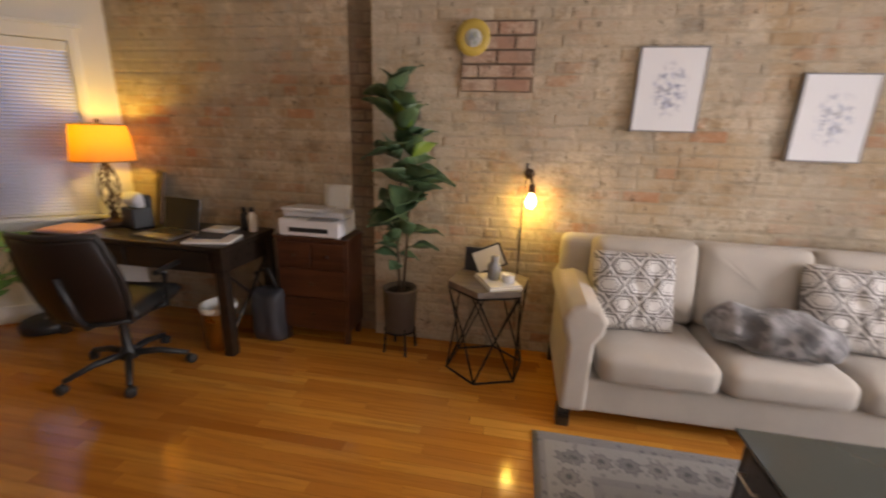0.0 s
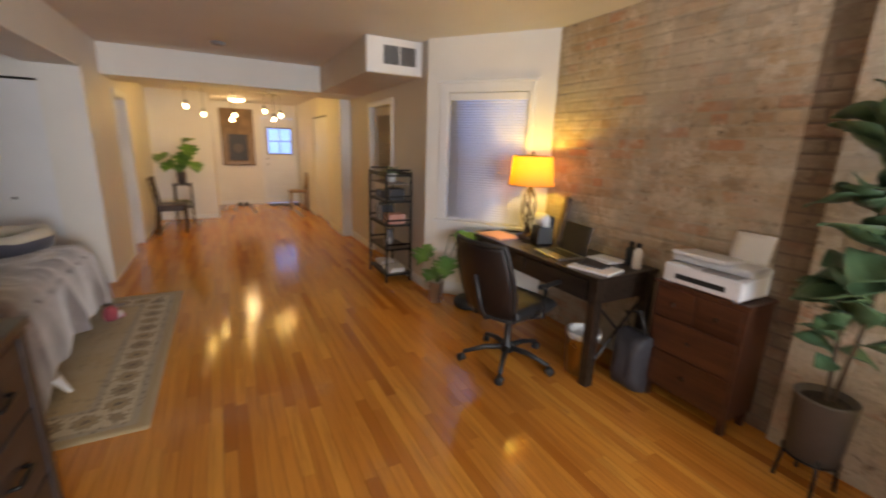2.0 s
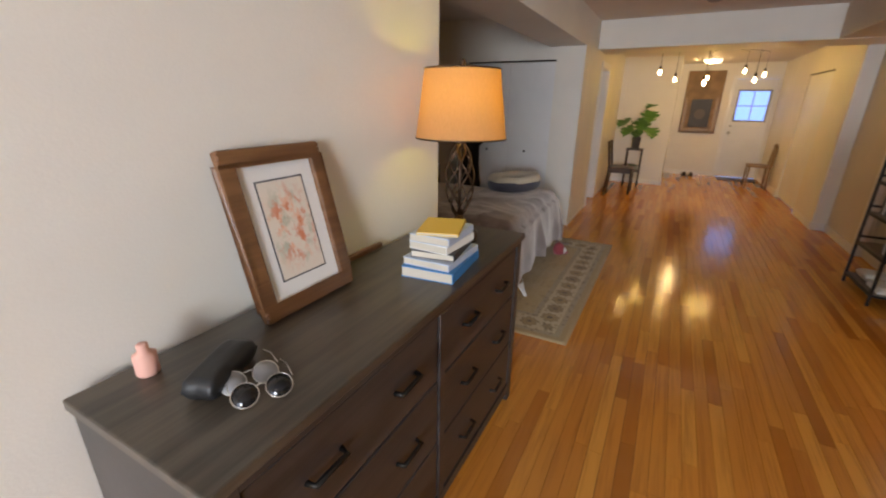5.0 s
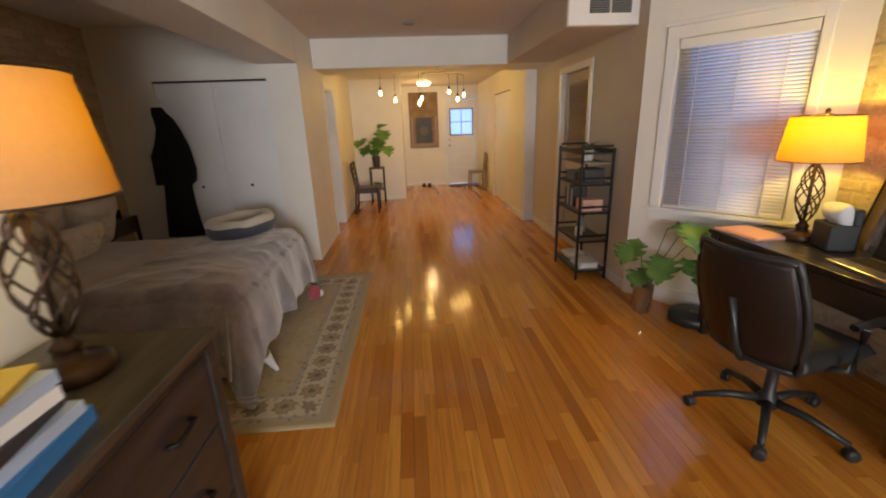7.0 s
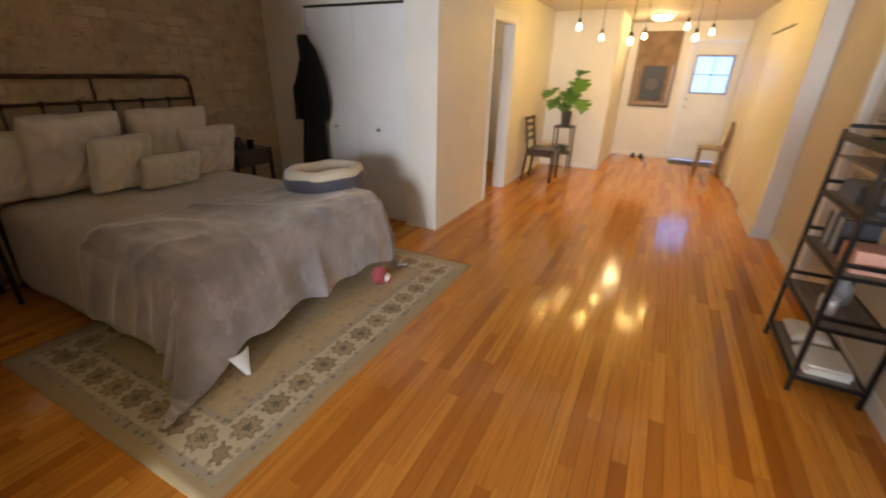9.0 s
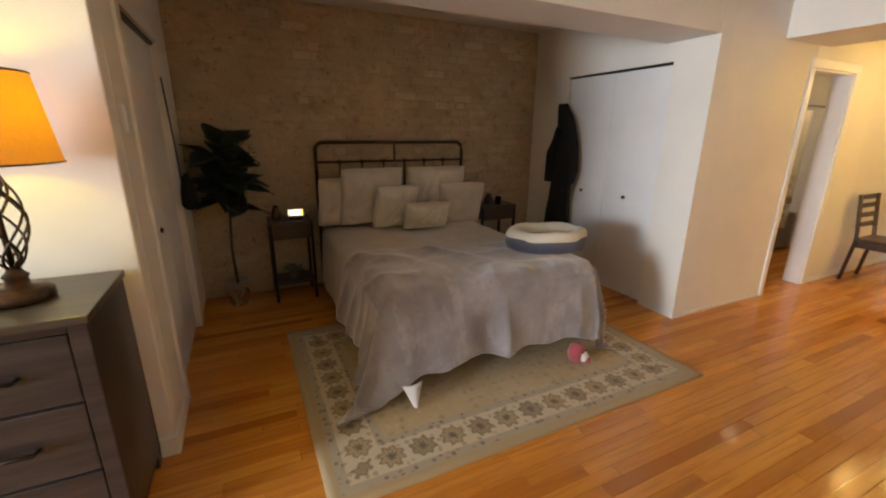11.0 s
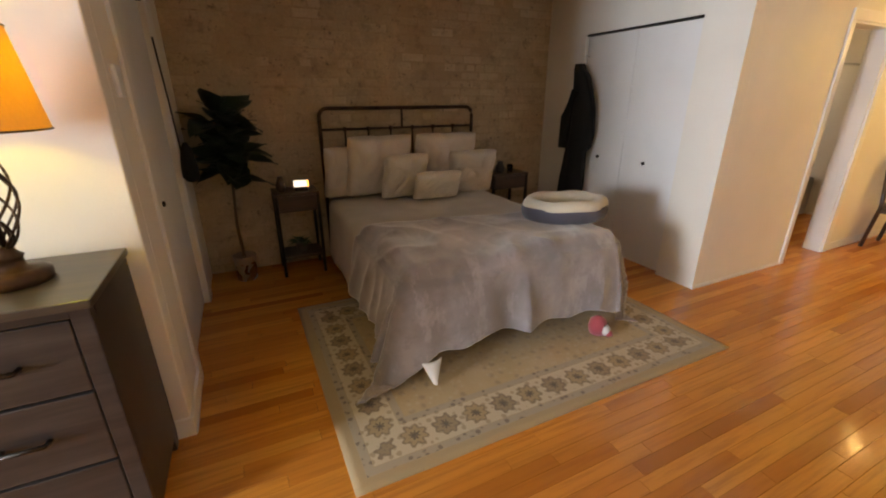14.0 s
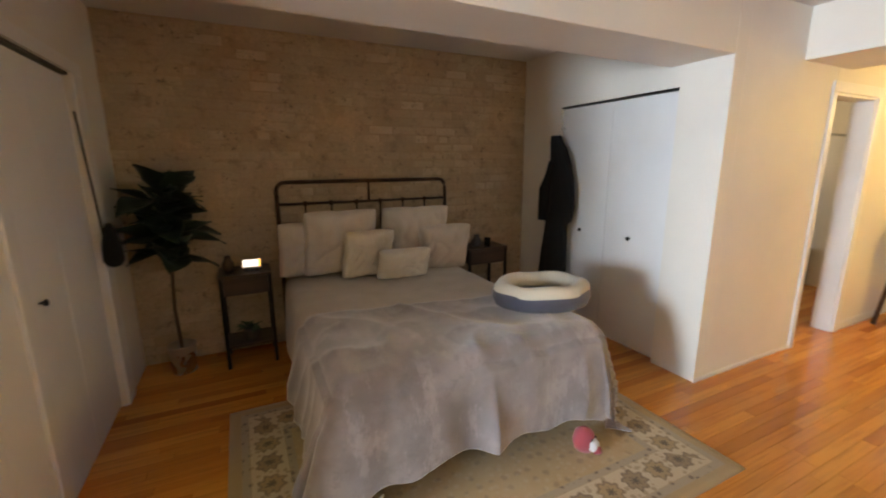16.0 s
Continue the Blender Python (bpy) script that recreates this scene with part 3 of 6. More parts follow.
# ---- the plan ----
BRICK_Y, CEIL, BACK_Y, WALL_Y = 3.42, 2.575, -2.47, -0.39
LX, RX = -1.27, -4.86          # the bedroom alcove's two side walls
COL_X, DOOR_X, DIN_X = -6.165, -6.87, -8.88
FAR_X, EAST_X = -10.8, 4.5
R_Y, HALL_Y = 2.66, 2.50       # the passage's other wall, the hall's
W0, W1 = Vector((-3.364, 2.65, 0)), Vector((-2.37, 3.42, 0))
DCEIL = 2.42

built("floor", [box(FAR_X - 0.2, EAST_X + 0.2, -3.2, 3.8, -0.12, -0.006)], M_SOIL, "subfloor under the oak strips")
built("ceiling", [box(-5.66, EAST_X + 0.2, -2.6, 3.8, CEIL, CEIL + 0.15)], M_CEIL, "painted ceiling of the living room")
built("ceiling_dining", [box(FAR_X - 0.2, -5.66, -3.0, 2.9, DCEIL, DCEIL + 0.3)], M_CEIL, "lower painted ceiling of the dining end")
# wall carrying the dresser
built("wall_dresser", [box(LX, EAST_X + 0.15, WALL_Y - 0.12, WALL_Y, 0, CEIL)], M_WALL, "cream painted wall behind the dresser", 0.006)
# side wall of the alcove with its closet opening
CL0, CL1, CLZ = -0.86, -1.87, 2.06
built("wall_closet_west", [box(LX, LX + 0.12, CL0, WALL_Y - 0.12, 0, CEIL), box(LX, LX + 0.12, BACK_Y, CL1, 0, CEIL),
                           box(LX, LX + 0.12, CL1, CL0, CLZ, CEIL)], M_WALL, "cream painted alcove wall with a closet opening")
CR0, CR1 = -0.735, -1.91
built("wall_closet_east", [box(RX - 0.12, RX, CR0, WALL_Y, 0, CEIL), box(RX - 0.12, RX, BACK_Y, CR1, 0, CEIL),
                           box(RX - 0.12, RX, CR1, CR0, CLZ, CEIL)], M_WALL, "cream painted alcove wall with a closet opening")
built("closet_back", [box(LX + 0.7, LX + 0.76, BACK_Y, WALL_Y - 0.12, 0, CEIL), box(RX - 0.8, RX - 0.74, BACK_Y, WALL_Y - 0.12, 0, CEIL)], M_WALL, "plain backs of the closets")
built("wall_column", [box(COL_X, RX - 0.12, WALL_Y - 0.13, WALL_Y, 0, CEIL)], M_WALL, "cream painted wall beside the bathroom door", 0.006)
built("wall_dining", [box(DIN_X, DOOR_X, WALL_Y - 0.13, WALL_Y, 0, CEIL), box(DOOR_X, COL_X, WALL_Y - 0.13, WALL_Y, 2.06, CEIL)], M_WALL, "yellowish cream dining wall with a door opening")
built("wall_dining_end", [box(DIN_X - 0.14, DIN_X, WALL_Y - 0.13, 0.618, 0, CEIL)], M_WALL, "cream end wall of the dining space", 0.006)
built("wall_hall", [box(FAR_X, DIN_X - 0.14, 0.50, 0.618, 0, CEIL)], M_WALL, "cream hall wall")
built("beam", [box(RX, LX, -0.82, WALL_Y, 2.20, CEIL)], M_WALL, "painted beam over the bedroom alcove", 0.006)
built("soffit", [box(-6.35, -5.655, WALL_Y, R_Y, 2.235, CEIL + 0.05)], M_WALL, "boxed painted beam across the passage", 0.006)
built("duct_box", [box(-5.655, -3.57, 2.06, R_Y, 2.24, CEIL)], M_GREIGE, "boxed air duct along the passage wall", 0.006)
RD0, RD1 = -4.46, -5.27
built("wall_passage", [box(RD0, W0.x, R_Y, R_Y + 0.12, 0, CEIL), box(-6.35, RD1, R_Y, R_Y + 0.12, 0, CEIL), box(RD1, RD0, R_Y, R_Y + 0.12, 2.05, CEIL)],
      M_GREIGE, "greige painted passage wall with a doorway")
HB0, HB1 = -7.35, -8.7
built("wall_hall_east", [box(HB0, -6.35, HALL_Y, R_Y + 0.12, 0, CEIL), box(FAR_X, HB1, HALL_Y, R_Y + 0.12, 0, CEIL), box(HB1, HB0, HALL_Y, R_Y + 0.12, 2.05, CEIL)],
      M_WALL, "cream hall wall with a folding closet door")
FD0, FD1 = 1.70, 2.45
built("wall_far", [box(FAR_X - 0.14, FAR_X, 0.5, FD0, 0, CEIL), box(FAR_X - 0.14, FAR_X, FD1, R_Y + 0.1, 0, CEIL), box(FAR_X - 0.14, FAR_X, FD0, FD1, 2.10, CEIL)],
      M_WALL, "cream wall round the entrance door")
# bathroom behind the doorway
built("wall_bath", [box(-8.6, -8.5, -2.6, WALL_Y - 0.13, 0, CEIL), box(-8.6, -5.7, -2.7, -2.6, 0, CEIL)], M_WALL, "plain bathroom walls")
# east end of the room, with two street windows
EW = ((-0.25, 0.95), (1.16, 2.40))
built("wall_street", [box(EAST_X, EAST_X + 0.15, -0.6, EW[0][0], 0, CEIL), box(EAST_X, EAST_X + 0.15, EW[0][1], EW[1][0], 0, CEIL), box(EAST_X, EAST_X + 0.15, EW[1][1], 3.7, 0, CEIL),
                      box(EAST_X, EAST_X + 0.15, EW[0][0], EW[0][1], 0, 0.72), box(EAST_X, EAST_X + 0.15, EW[1][0], EW[1][1], 0, 0.72),
                      box(EAST_X, EAST_X + 0.15, EW[0][0], EW[0][1], 2.28, CEIL), box(EAST_X, EAST_X + 0.15, EW[1][0], EW[1][1], 2.28, CEIL)], M_WALL, "cream wall with two street windows")

# slanting window wall: axes along it and out of it
AX = (W1 - W0).normalized()
LEN = (W1 - W0).length
SLANT = Matrix(((AX.x, -AX.y, 0, W0.x), (AX.y, AX.x, 0, W0.y), (0, 0, 1, 0), (0, 0, 0, 1)))
WS0, WS1, WZ0, WZ1 = 0.22, 1.02, 0.82, 2.07
built("wall_window", [box(-0.02, WS0, 0, 0.16, 0, CEIL, SLANT), box(WS1, LEN, 0, 0.16, 0, CEIL, SLANT), box(WS0, WS1, 0, 0.16, 0, WZ0, SLANT), box(WS0, WS1, 0, 0.16, WZ1, CEIL, SLANT)],
      M_WALL, "cream slanting wall round the window")


def window_unit():
    w = tagged(thing("window_1", SLANT, "white sash window behind closed white blinds", "window"), kind="structure")
    t = 0.085
    part("frame", w, M_TRIM, [box(WS0 - t, WS0, -0.018, 0.0, WZ0, WZ1 + t), box(WS1, WS1 + t - 0.03, -0.018, 0.0, WZ0, WZ1 + t), box(WS0, WS1, -0.018, 0.0, WZ1, WZ1 + t),
                              box(WS0 - t - 0.02, WS1 + t, -0.03, 0.0, WZ1 + t, WZ1 + t + 0.03)], bevel=0.005)
    part("sill", w, M_TRIM, [box(WS0 - t - 0.03, WS1 + t, -0.06, 0.12, WZ0 - 0.03, WZ0), box(WS0 - t, WS1 + t - 0.03, -0.018, 0.0, WZ0 - 0.11, WZ0 - 0.03)], bevel=0.006)
    part("sash", w, M_TRIM, [box(WS0, WS0 + 0.05, 0.09, 0.13, WZ0, WZ1), box(WS1 - 0.05, WS1, 0.09, 0.13, WZ0, WZ1), box(WS0, WS1, 0.09, 0.13, WZ1 - 0.05, WZ1),
                             box(WS0, WS1, 0.09, 0.13, WZ0, WZ0 + 0.05), box(WS0, WS1, 0.09, 0.13, 1.40, 1.45)], bevel=0.004)
    g = part("pane", w, M_GLASS, [box(WS0 + 0.05, WS1 - 0.05, 0.105, 0.11, WZ0 + 0.05, WZ1 - 0.05)])
    g.visible_shadow = False


window_unit()
b = thing("window_blind", SLANT, "white horizontal slat blinds, lowered and closed", "blind")
part("head_rail", b, M_TRIM, [box(WS0 + 0.01, WS1 - 0.01, -0.012, 0.04, WZ1 - 0.07, WZ1 - 0.005)], bevel=0.004)
part("bottom_rail", b, M_TRIM, [box(WS0 + 0.015, WS1 - 0.015, 0.0, 0.03, WZ0 + 0.004, WZ0 + 0.022)], bevel=0.004)
part("cord", b, M_TRIM, [tube([(s, -0.004, WZ0 + 0.02), (s, -0.004, WZ1 - 0.06)], 0.003, 5) for s in (WS0 + 0.14, (WS0 + WS1) / 2, WS1 - 0.14)])
tilt = pose(0, 0.016, 0, 50)
slat = mesh("slat", [sheet(lambda u, v: tilt @ Vector((WS0 + 0.012 + u * (WS1 - WS0 - 0.024), (v - 0.5) * 0.029, 0.0035 * math.sin(v * math.pi))), 1, 4)], M_SLAT, True)
z = WZ0 + 0.036
while z < WZ1 - 0.056:
    o = new("slat", slat)
    o.parent, o.location = b, (0, 0, z)
    o.modifiers.new("solid", "SOLIDIFY").thickness = 0.0008
    z += 0.0245
built("backdrop_window", [box(-0.6, 2.0, 0.75, 0.76, -0.2, 3.0, SLANT)], M_DUSK, "blue dusk sky outside the window")
built("backdrop_street", [box(EAST_X + 1.0, EAST_X + 1.02, -1.5, 4.5, -0.5, 3.5)], M_DUSK, "blue dusk sky outside the street windows")
for k, (y0, y1) in enumerate(EW):
    w = tagged(thing("window_%d" % (k + 2), pose(EAST_X, 0, 0), "tall white street window", "window"), kind="structure")
    part("frame", w, M_TRIM, [box(-0.02, 0, y0 - 0.08, y0, 0.72, 2.36), box(-0.02, 0, y1, y1 + 0.08, 0.72, 2.36), box(-0.02, 0, y0, y1, 2.28, 2.36), box(-0.05, 0, y0 - 0.1, y1 + 0.1, 0.68, 0.72)], bevel=0.005)
    part("sash", w, M_TRIM, [box(0.08, 0.12, y0, y1, 1.48, 1.53), box(0.08, 0.12, y0, y0 + 0.05, 0.72, 2.28), box(0.08, 0.12, y1 - 0.05, y1, 0.72, 2.28)])

# baseboards
H = 0.10


def skirting(name, pieces):
    return built(name, pieces, M_TRIM, "white painted baseboard", 0.004)


skirting("baseboard_dresser", [box(LX - 0.014, EAST_X, WALL_Y, WALL_Y + 0.014, 0, H), box(LX - 0.014, LX, CL0 + 0.10, WALL_Y, 0, H)])
skirting("baseboard_column", [box(COL_X, RX + 0.012, WALL_Y, WALL_Y + 0.010, 0, 0.03), box(DIN_X, DOOR_X - 0.10, WALL_Y, WALL_Y + 0.012, 0, 0.08), box(DIN_X, DIN_X + 0.012, WALL_Y + 0.012, 0.618, 0, 0.08)])
skirting("baseboard_passage", [box(-6.35, RD1 - 0.08, R_Y - 0.014, R_Y, 0, H), box(RD0 + 0.08, W0.x, R_Y - 0.014, R_Y, 0, H), box(-6.35, -6.336, HALL_Y, R_Y - 0.014, 0, H),
                               box(HB0 + 0.02, -6.35, HALL_Y - 0.012, HALL_Y, 0, H), box(FAR_X, HB1 - 0.02, HALL_Y - 0.012, HALL_Y, 0, H)])
skirting("baseboard_window", [box(0, LEN - 0.02, -0.016, 0, 0, 0.14, SLANT)])
skirting("baseboard_far", [box(FAR_X, FAR_X + 0.012, 0.63, FD0 - 0.08, 0, 0.09)])


# casings round the doorways
def casing(name, pieces):
    return built(name, pieces, M_TRIM, "white painted door casing", 0.005)


casing("trim_bath_door", [box(DOOR_X - 0.09, DOOR_X, WALL_Y, WALL_Y + 0.018, 0, 2.06), box(COL_X, COL_X + 0.06, WALL_Y, WALL_Y + 0.018, 0.0, 2.06), box(DOOR_X - 0.09, COL_X + 0.06, WALL_Y, WALL_Y + 0.018, 2.06, 2.14),
                          box(DOOR_X, DOOR_X + 0.018, WALL_Y - 0.15, WALL_Y, 0, 2.06), box(COL_X - 0.018, COL_X, WALL_Y - 0.15, WALL_Y, 0, 2.06), box(DOOR_X + 0.018, COL_X - 0.018, WALL_Y - 0.15, WALL_Y, 2.042, 2.06)])
casing("trim_passage_door", [box(RD0, RD0 + 0.075, R_Y - 0.018, R_Y, 0, 2.05), box(RD1 - 0.075, RD1, R_Y - 0.018, R_Y, 0, 2.05), box(RD1 - 0.075, RD0 + 0.075, R_Y - 0.018, R_Y, 2.05, 2.12)])
casing("trim_entrance", [box(FAR_X, FAR_X + 0.018, FD0 - 0.07, FD0, 0, 2.10), box(FAR_X, FAR_X + 0.018, FD1, HALL_Y - 0.015, 0, 2.10), box(FAR_X, FAR_X + 0.018, FD0 - 0.07, HALL_Y - 0.015, 2.10, 2.17)])
casing("trim_closet_west", [box(LX - 0.016, LX, CL0, CL0 + 0.09, 0, CLZ), box(LX - 0.016, LX, CL1 - 0.16, CL1, 0, CLZ), box(LX - 0.016, LX, CL1 - 0.16, CL0 + 0.09, CLZ, CLZ + 0.07)])


def folding_door(name, x, y0, y1, face, knobs, label):
    """Two flat folding panels in a closet opening; face: +1 looks to +x, -1 to -x."""
    d = tagged(thing(name, pose(0, 0, 0), label, "door"), kind="structure")
    a, c = sorted((y0, y1))
    mid = (a + c) / 2
    xs = sorted((x - face * 0.03, x - face * 0.062))
    for p, q in ((a + 0.004, mid - 0.0015), (mid + 0.0015, c - 0.004)):
        part("panel", d, M_DOOR, [box(xs[0], xs[1], p, q, 0.018, CLZ - 0.02)], bevel=0.003)
    tr = sorted((x - face * 0.008, x - face * 0.06))
    part("track", d, M_BLACK, [box(tr[0], tr[1], a, c, CLZ - 0.015, CLZ)])
    for y, zz in knobs:
        turn = Matrix.Translation((x - face * 0.03, y, zz)) @ pose(0, 0, 0, 0, 90 * face, 0)
        part("knob", d, M_BLACK, [lathe([(0.006, 0), (0.006, 0.014), (0.015, 0.018), (0.016, 0.026), (0.010, 0.031)], 16, turn)], True)
    return d


folding_door("door_1", LX, CL0, CL1, -1, [(-1.04, 0.97)], "white folding closet door, closed")
folding_door("door_2", RX, CR0, CR1, 1, [(-1.06, 0.94), (-1.60, 0.94)], "white folding closet door, closed")


def louvre_door():
    d = tagged(thing("door_3", pose(0, 0, 0), "greige louvred door, closed", "door"), kind="structure")
    y = R_Y + 0.05
    part("stile", d, M_GREIGE, [box(RD1 + 0.003, RD1 + 0.09, y, y + 0.035, 0.01, 2.04), box(RD0 - 0.09, RD0 - 0.003, y, y + 0.035, 0.01, 2.04), box(RD1 + 0.09, RD0 - 0.09, y, y + 0.035, 1.93, 2.04),
                                box(RD1 + 0.09, RD0 - 0.09, y, y + 0.035, 0.01, 0.2), box(RD1 + 0.09, RD0 - 0.09, y, y + 0.035, 0.95, 1.05)], bevel=0.003)
    part("backing", d, M_GREIGE, [box(RD1 + 0.09, RD0 - 0.09, y + 0.034, y + 0.044, 0.2, 1.93)])
    t = pose(0, y + 0.014, 0, -35)
    s = mesh("slat", [box(RD1 + 0.09, RD0 - 0.09, -0.017, 0.017, -0.003, 0.003, t)], M_GREIGE)
    for a, c in ((0.215, 0.94), (1.065, 1.92)):
        z = a
        while z < c:
            o = new("slat", s)
            o.parent, o.location = d, (0, 0, z)
            z += 0.03


louvre_door()


def hall_door():
    d = tagged(thing("door_4", pose(0, 0, 0), "white folding hall closet door, closed", "door"), kind="structure")
    n = 2
    w = (HB0 - HB1) / n
    for i in range(n):
        part("panel", d, M_DOOR, [box(HB1 + i * w + 0.003, HB1 + (i + 1) * w - 0.003, HALL_Y + 0.02, HALL_Y + 0.05, 0.03, 2.03)], bevel=0.003)
    part("track", d, M_BLACK, [box(HB1, HB0, HALL_Y + 0.01, HALL_Y + 0.05, 2.034, 2.05)])
    return d


hall_door()


def entrance_door():
    d = tagged(thing("door_5", pose(FAR_X - 0.05, 0, 0), "white panelled entrance door with a four-pane window", "door"), kind="structure")
    g0, g1, z0, z1 = 1.80, 2.36, 1.24, 1.86
    part("body", d, M_DOOR, [box(-0.02, 0.02, FD0 + 0.004, g0, 0.015, 2.09), box(-0.02, 0.02, g1, FD1 - 0.004, 0.015, 2.09), box(-0.02, 0.02, g0, g1, 0.015, z0), box(-0.02, 0.02, g0, g1, z1, 2.09)], bevel=0.003)
    for a, c in ((0.12, 0.42), (0.48, 0.78), (0.84, 1.12)):
        part("panel", d, M_DOOR, [box(0.018, 0.028, g0 - 0.02, g1 + 0.02, a, c)], bevel=0.008)
    m = (g0 + g1) / 2
    part("muntin", d, M_GREYP, [box(0.0, 0.03, g0 - 0.022, g0 + 0.012, z0 - 0.022, z1 + 0.022), box(0.0, 0.03, g1 - 0.012, g1 + 0.022, z0 - 0.022, z1 + 0.022), box(0, 0.03, g0, g1, z0 - 0.022, z0 + 0.012),
                                box(0, 0.03, g0, g1, z1 - 0.012, z1 + 0.022), box(0, 0.02, m - 0.009, m + 0.009, z0, z1), box(0, 0.02, g0, g1, (z0 + z1) / 2 - 0.009, (z0 + z1) / 2 + 0.009)], bevel=0.002)
    g = part("pane", d, M_GLASS, [box(-0.004, 0.0, g0, g1, z0, z1)])
    g.visible_shadow = False
    t = Matrix.Translation((0.02, FD0 + 0.07, 0.98)) @ pose(0, 0, 0, 0, 90, 0)
    part("knob", d, M_STEEL, [lathe([(0.03, 0), (0.03, 0.006), (0.01, 0.01), (0.01, 0.035), (0.026, 0.04), (0.029, 0.055), (0.02, 0.068)], 20, t),
                              lathe([(0.026, 0), (0.026, 0.012), (0.012, 0.016)], 20, Matrix.Translation((0, 0, 0.14)) @ t)], True)


entrance_door()
built("backdrop_entrance", [box(FAR_X - 1.6, FAR_X - 1.58, 0.2, 4.2, -0.5, 4)], M_DUSKB, "blue dusk sky outside the entrance")

v = thing("air_vent", pose(-3.57, 0, 0), "white square return air grille on the duct", "vent")
part("frame", v, M_TRIM, [box(0, 0.02, 2.065, 2.645, 2.245, 2.57)], bevel=0.006)
part("grille", v, M_BLACK, [box(0.016, 0.024, 2.235, 2.395, 2.33, 2.50), box(0.016, 0.024, 2.415, 2.575, 2.33, 2.50)])
part("louvre", v, M_GREYP, [box(0.02, 0.027, 2.235, 2.575, 2.34 + 0.016 * i, 2.346 + 0.016 * i) for i in range(10)])
solo("ceiling_detector", [lathe([(0.07, 0), (0.075, -0.012), (0.05, -0.03)], 24)], M_GREYP, "small round grey detector on the ceiling", "detector", pose(-4.86, 0.82, CEIL), True)
solo("thermostat", [slab(0, 0, -0.06, 0.022, 0.085, 0.12)], M_WHITE, "white thermostat on the alcove wall", "thermostat", pose(LX - 0.011, -0.60, 1.555), bevel=0.008)

# exposed red brick panel and plate
p = tagged(thing("brick_patch", pose(0, BRICK_Y - 0.052, 0), "bare red brick patch left open in the washed wall", "brickwork"), kind="structure")
part("joint", p, M_DARKJOINT, [box(0.272, 0.722, -0.010, 0.01, 1.778, 2.186)])
for j in range(5):
    x = 0.278 - (0.11 if j % 2 else 0.0)
    while x < 0.71:
        a, c = max(x, 0.278), min(x + 0.205, 0.717)
        if c - a > 0.03:
            part("brick", p, M_REDBRICK, [box(a, c, -0.02 - 0.003 * random.random(), 0.0, 1.784 + j * 0.081, 1.784 + j * 0.081 + 0.067)], bevel=0.004)
        x += 0.218
p = thing("wall_plate", pose(0.342, BRICK_Y - 0.075, 2.085, 90), "yellow-rimmed decorative plate hung on the bricks", "plate")
part("rim", p, M_PLATE, [lathe([(0.03, 0), (0.06, 0.002), (0.105, 0.016), (0.104, 0.02), (0.055, 0.008), (0.0, 0.007)], 40)], True)
part("centre", p, M_PLATEMID, [lathe([(0.052, 0.009), (0.05, 0.0105), (0.0, 0.0108)], 32)], True, uv=lambda c: (c.x / 0.11 + 0.5, c.y / 0.11 + 0.5))


def canvas(x0, x1, z0, z1, material):
    w, h = x1 - x0, z1 - z0
    c = thing("canvas_print", pose((x0 + x1) / 2, BRICK_Y - 0.054, (z0 + z1) / 2), "white canvas with blue watercolour flowers in a thin frame", "picture", "canvases over the sofa")
    part("print", c, material, [box(-w / 2 + 0.008, w / 2 - 0.008, -0.034, 0, -h / 2 + 0.008, h / 2 - 0.008)], uv=lambda p: (p.x / w + 0.5, p.z / h + 0.5))
    part("frame", c, M_GREYP, [box(-w / 2, -w / 2 + 0.008, -0.038, 0, -h / 2, h / 2), box(w / 2 - 0.008, w / 2, -0.038, 0, -h / 2, h / 2), box(-w / 2, w / 2, -0.038, 0, -h / 2 - 0.0, -h / 2 + 0.008),
                               box(-w / 2, w / 2, -0.038, 0, h / 2 - 0.008, h / 2)])


canvas(1.318, 1.687, 1.566, 2.035, M_CANVAS)
canvas(2.19, 2.565, 1.425, 1.90, M_CANVASB)


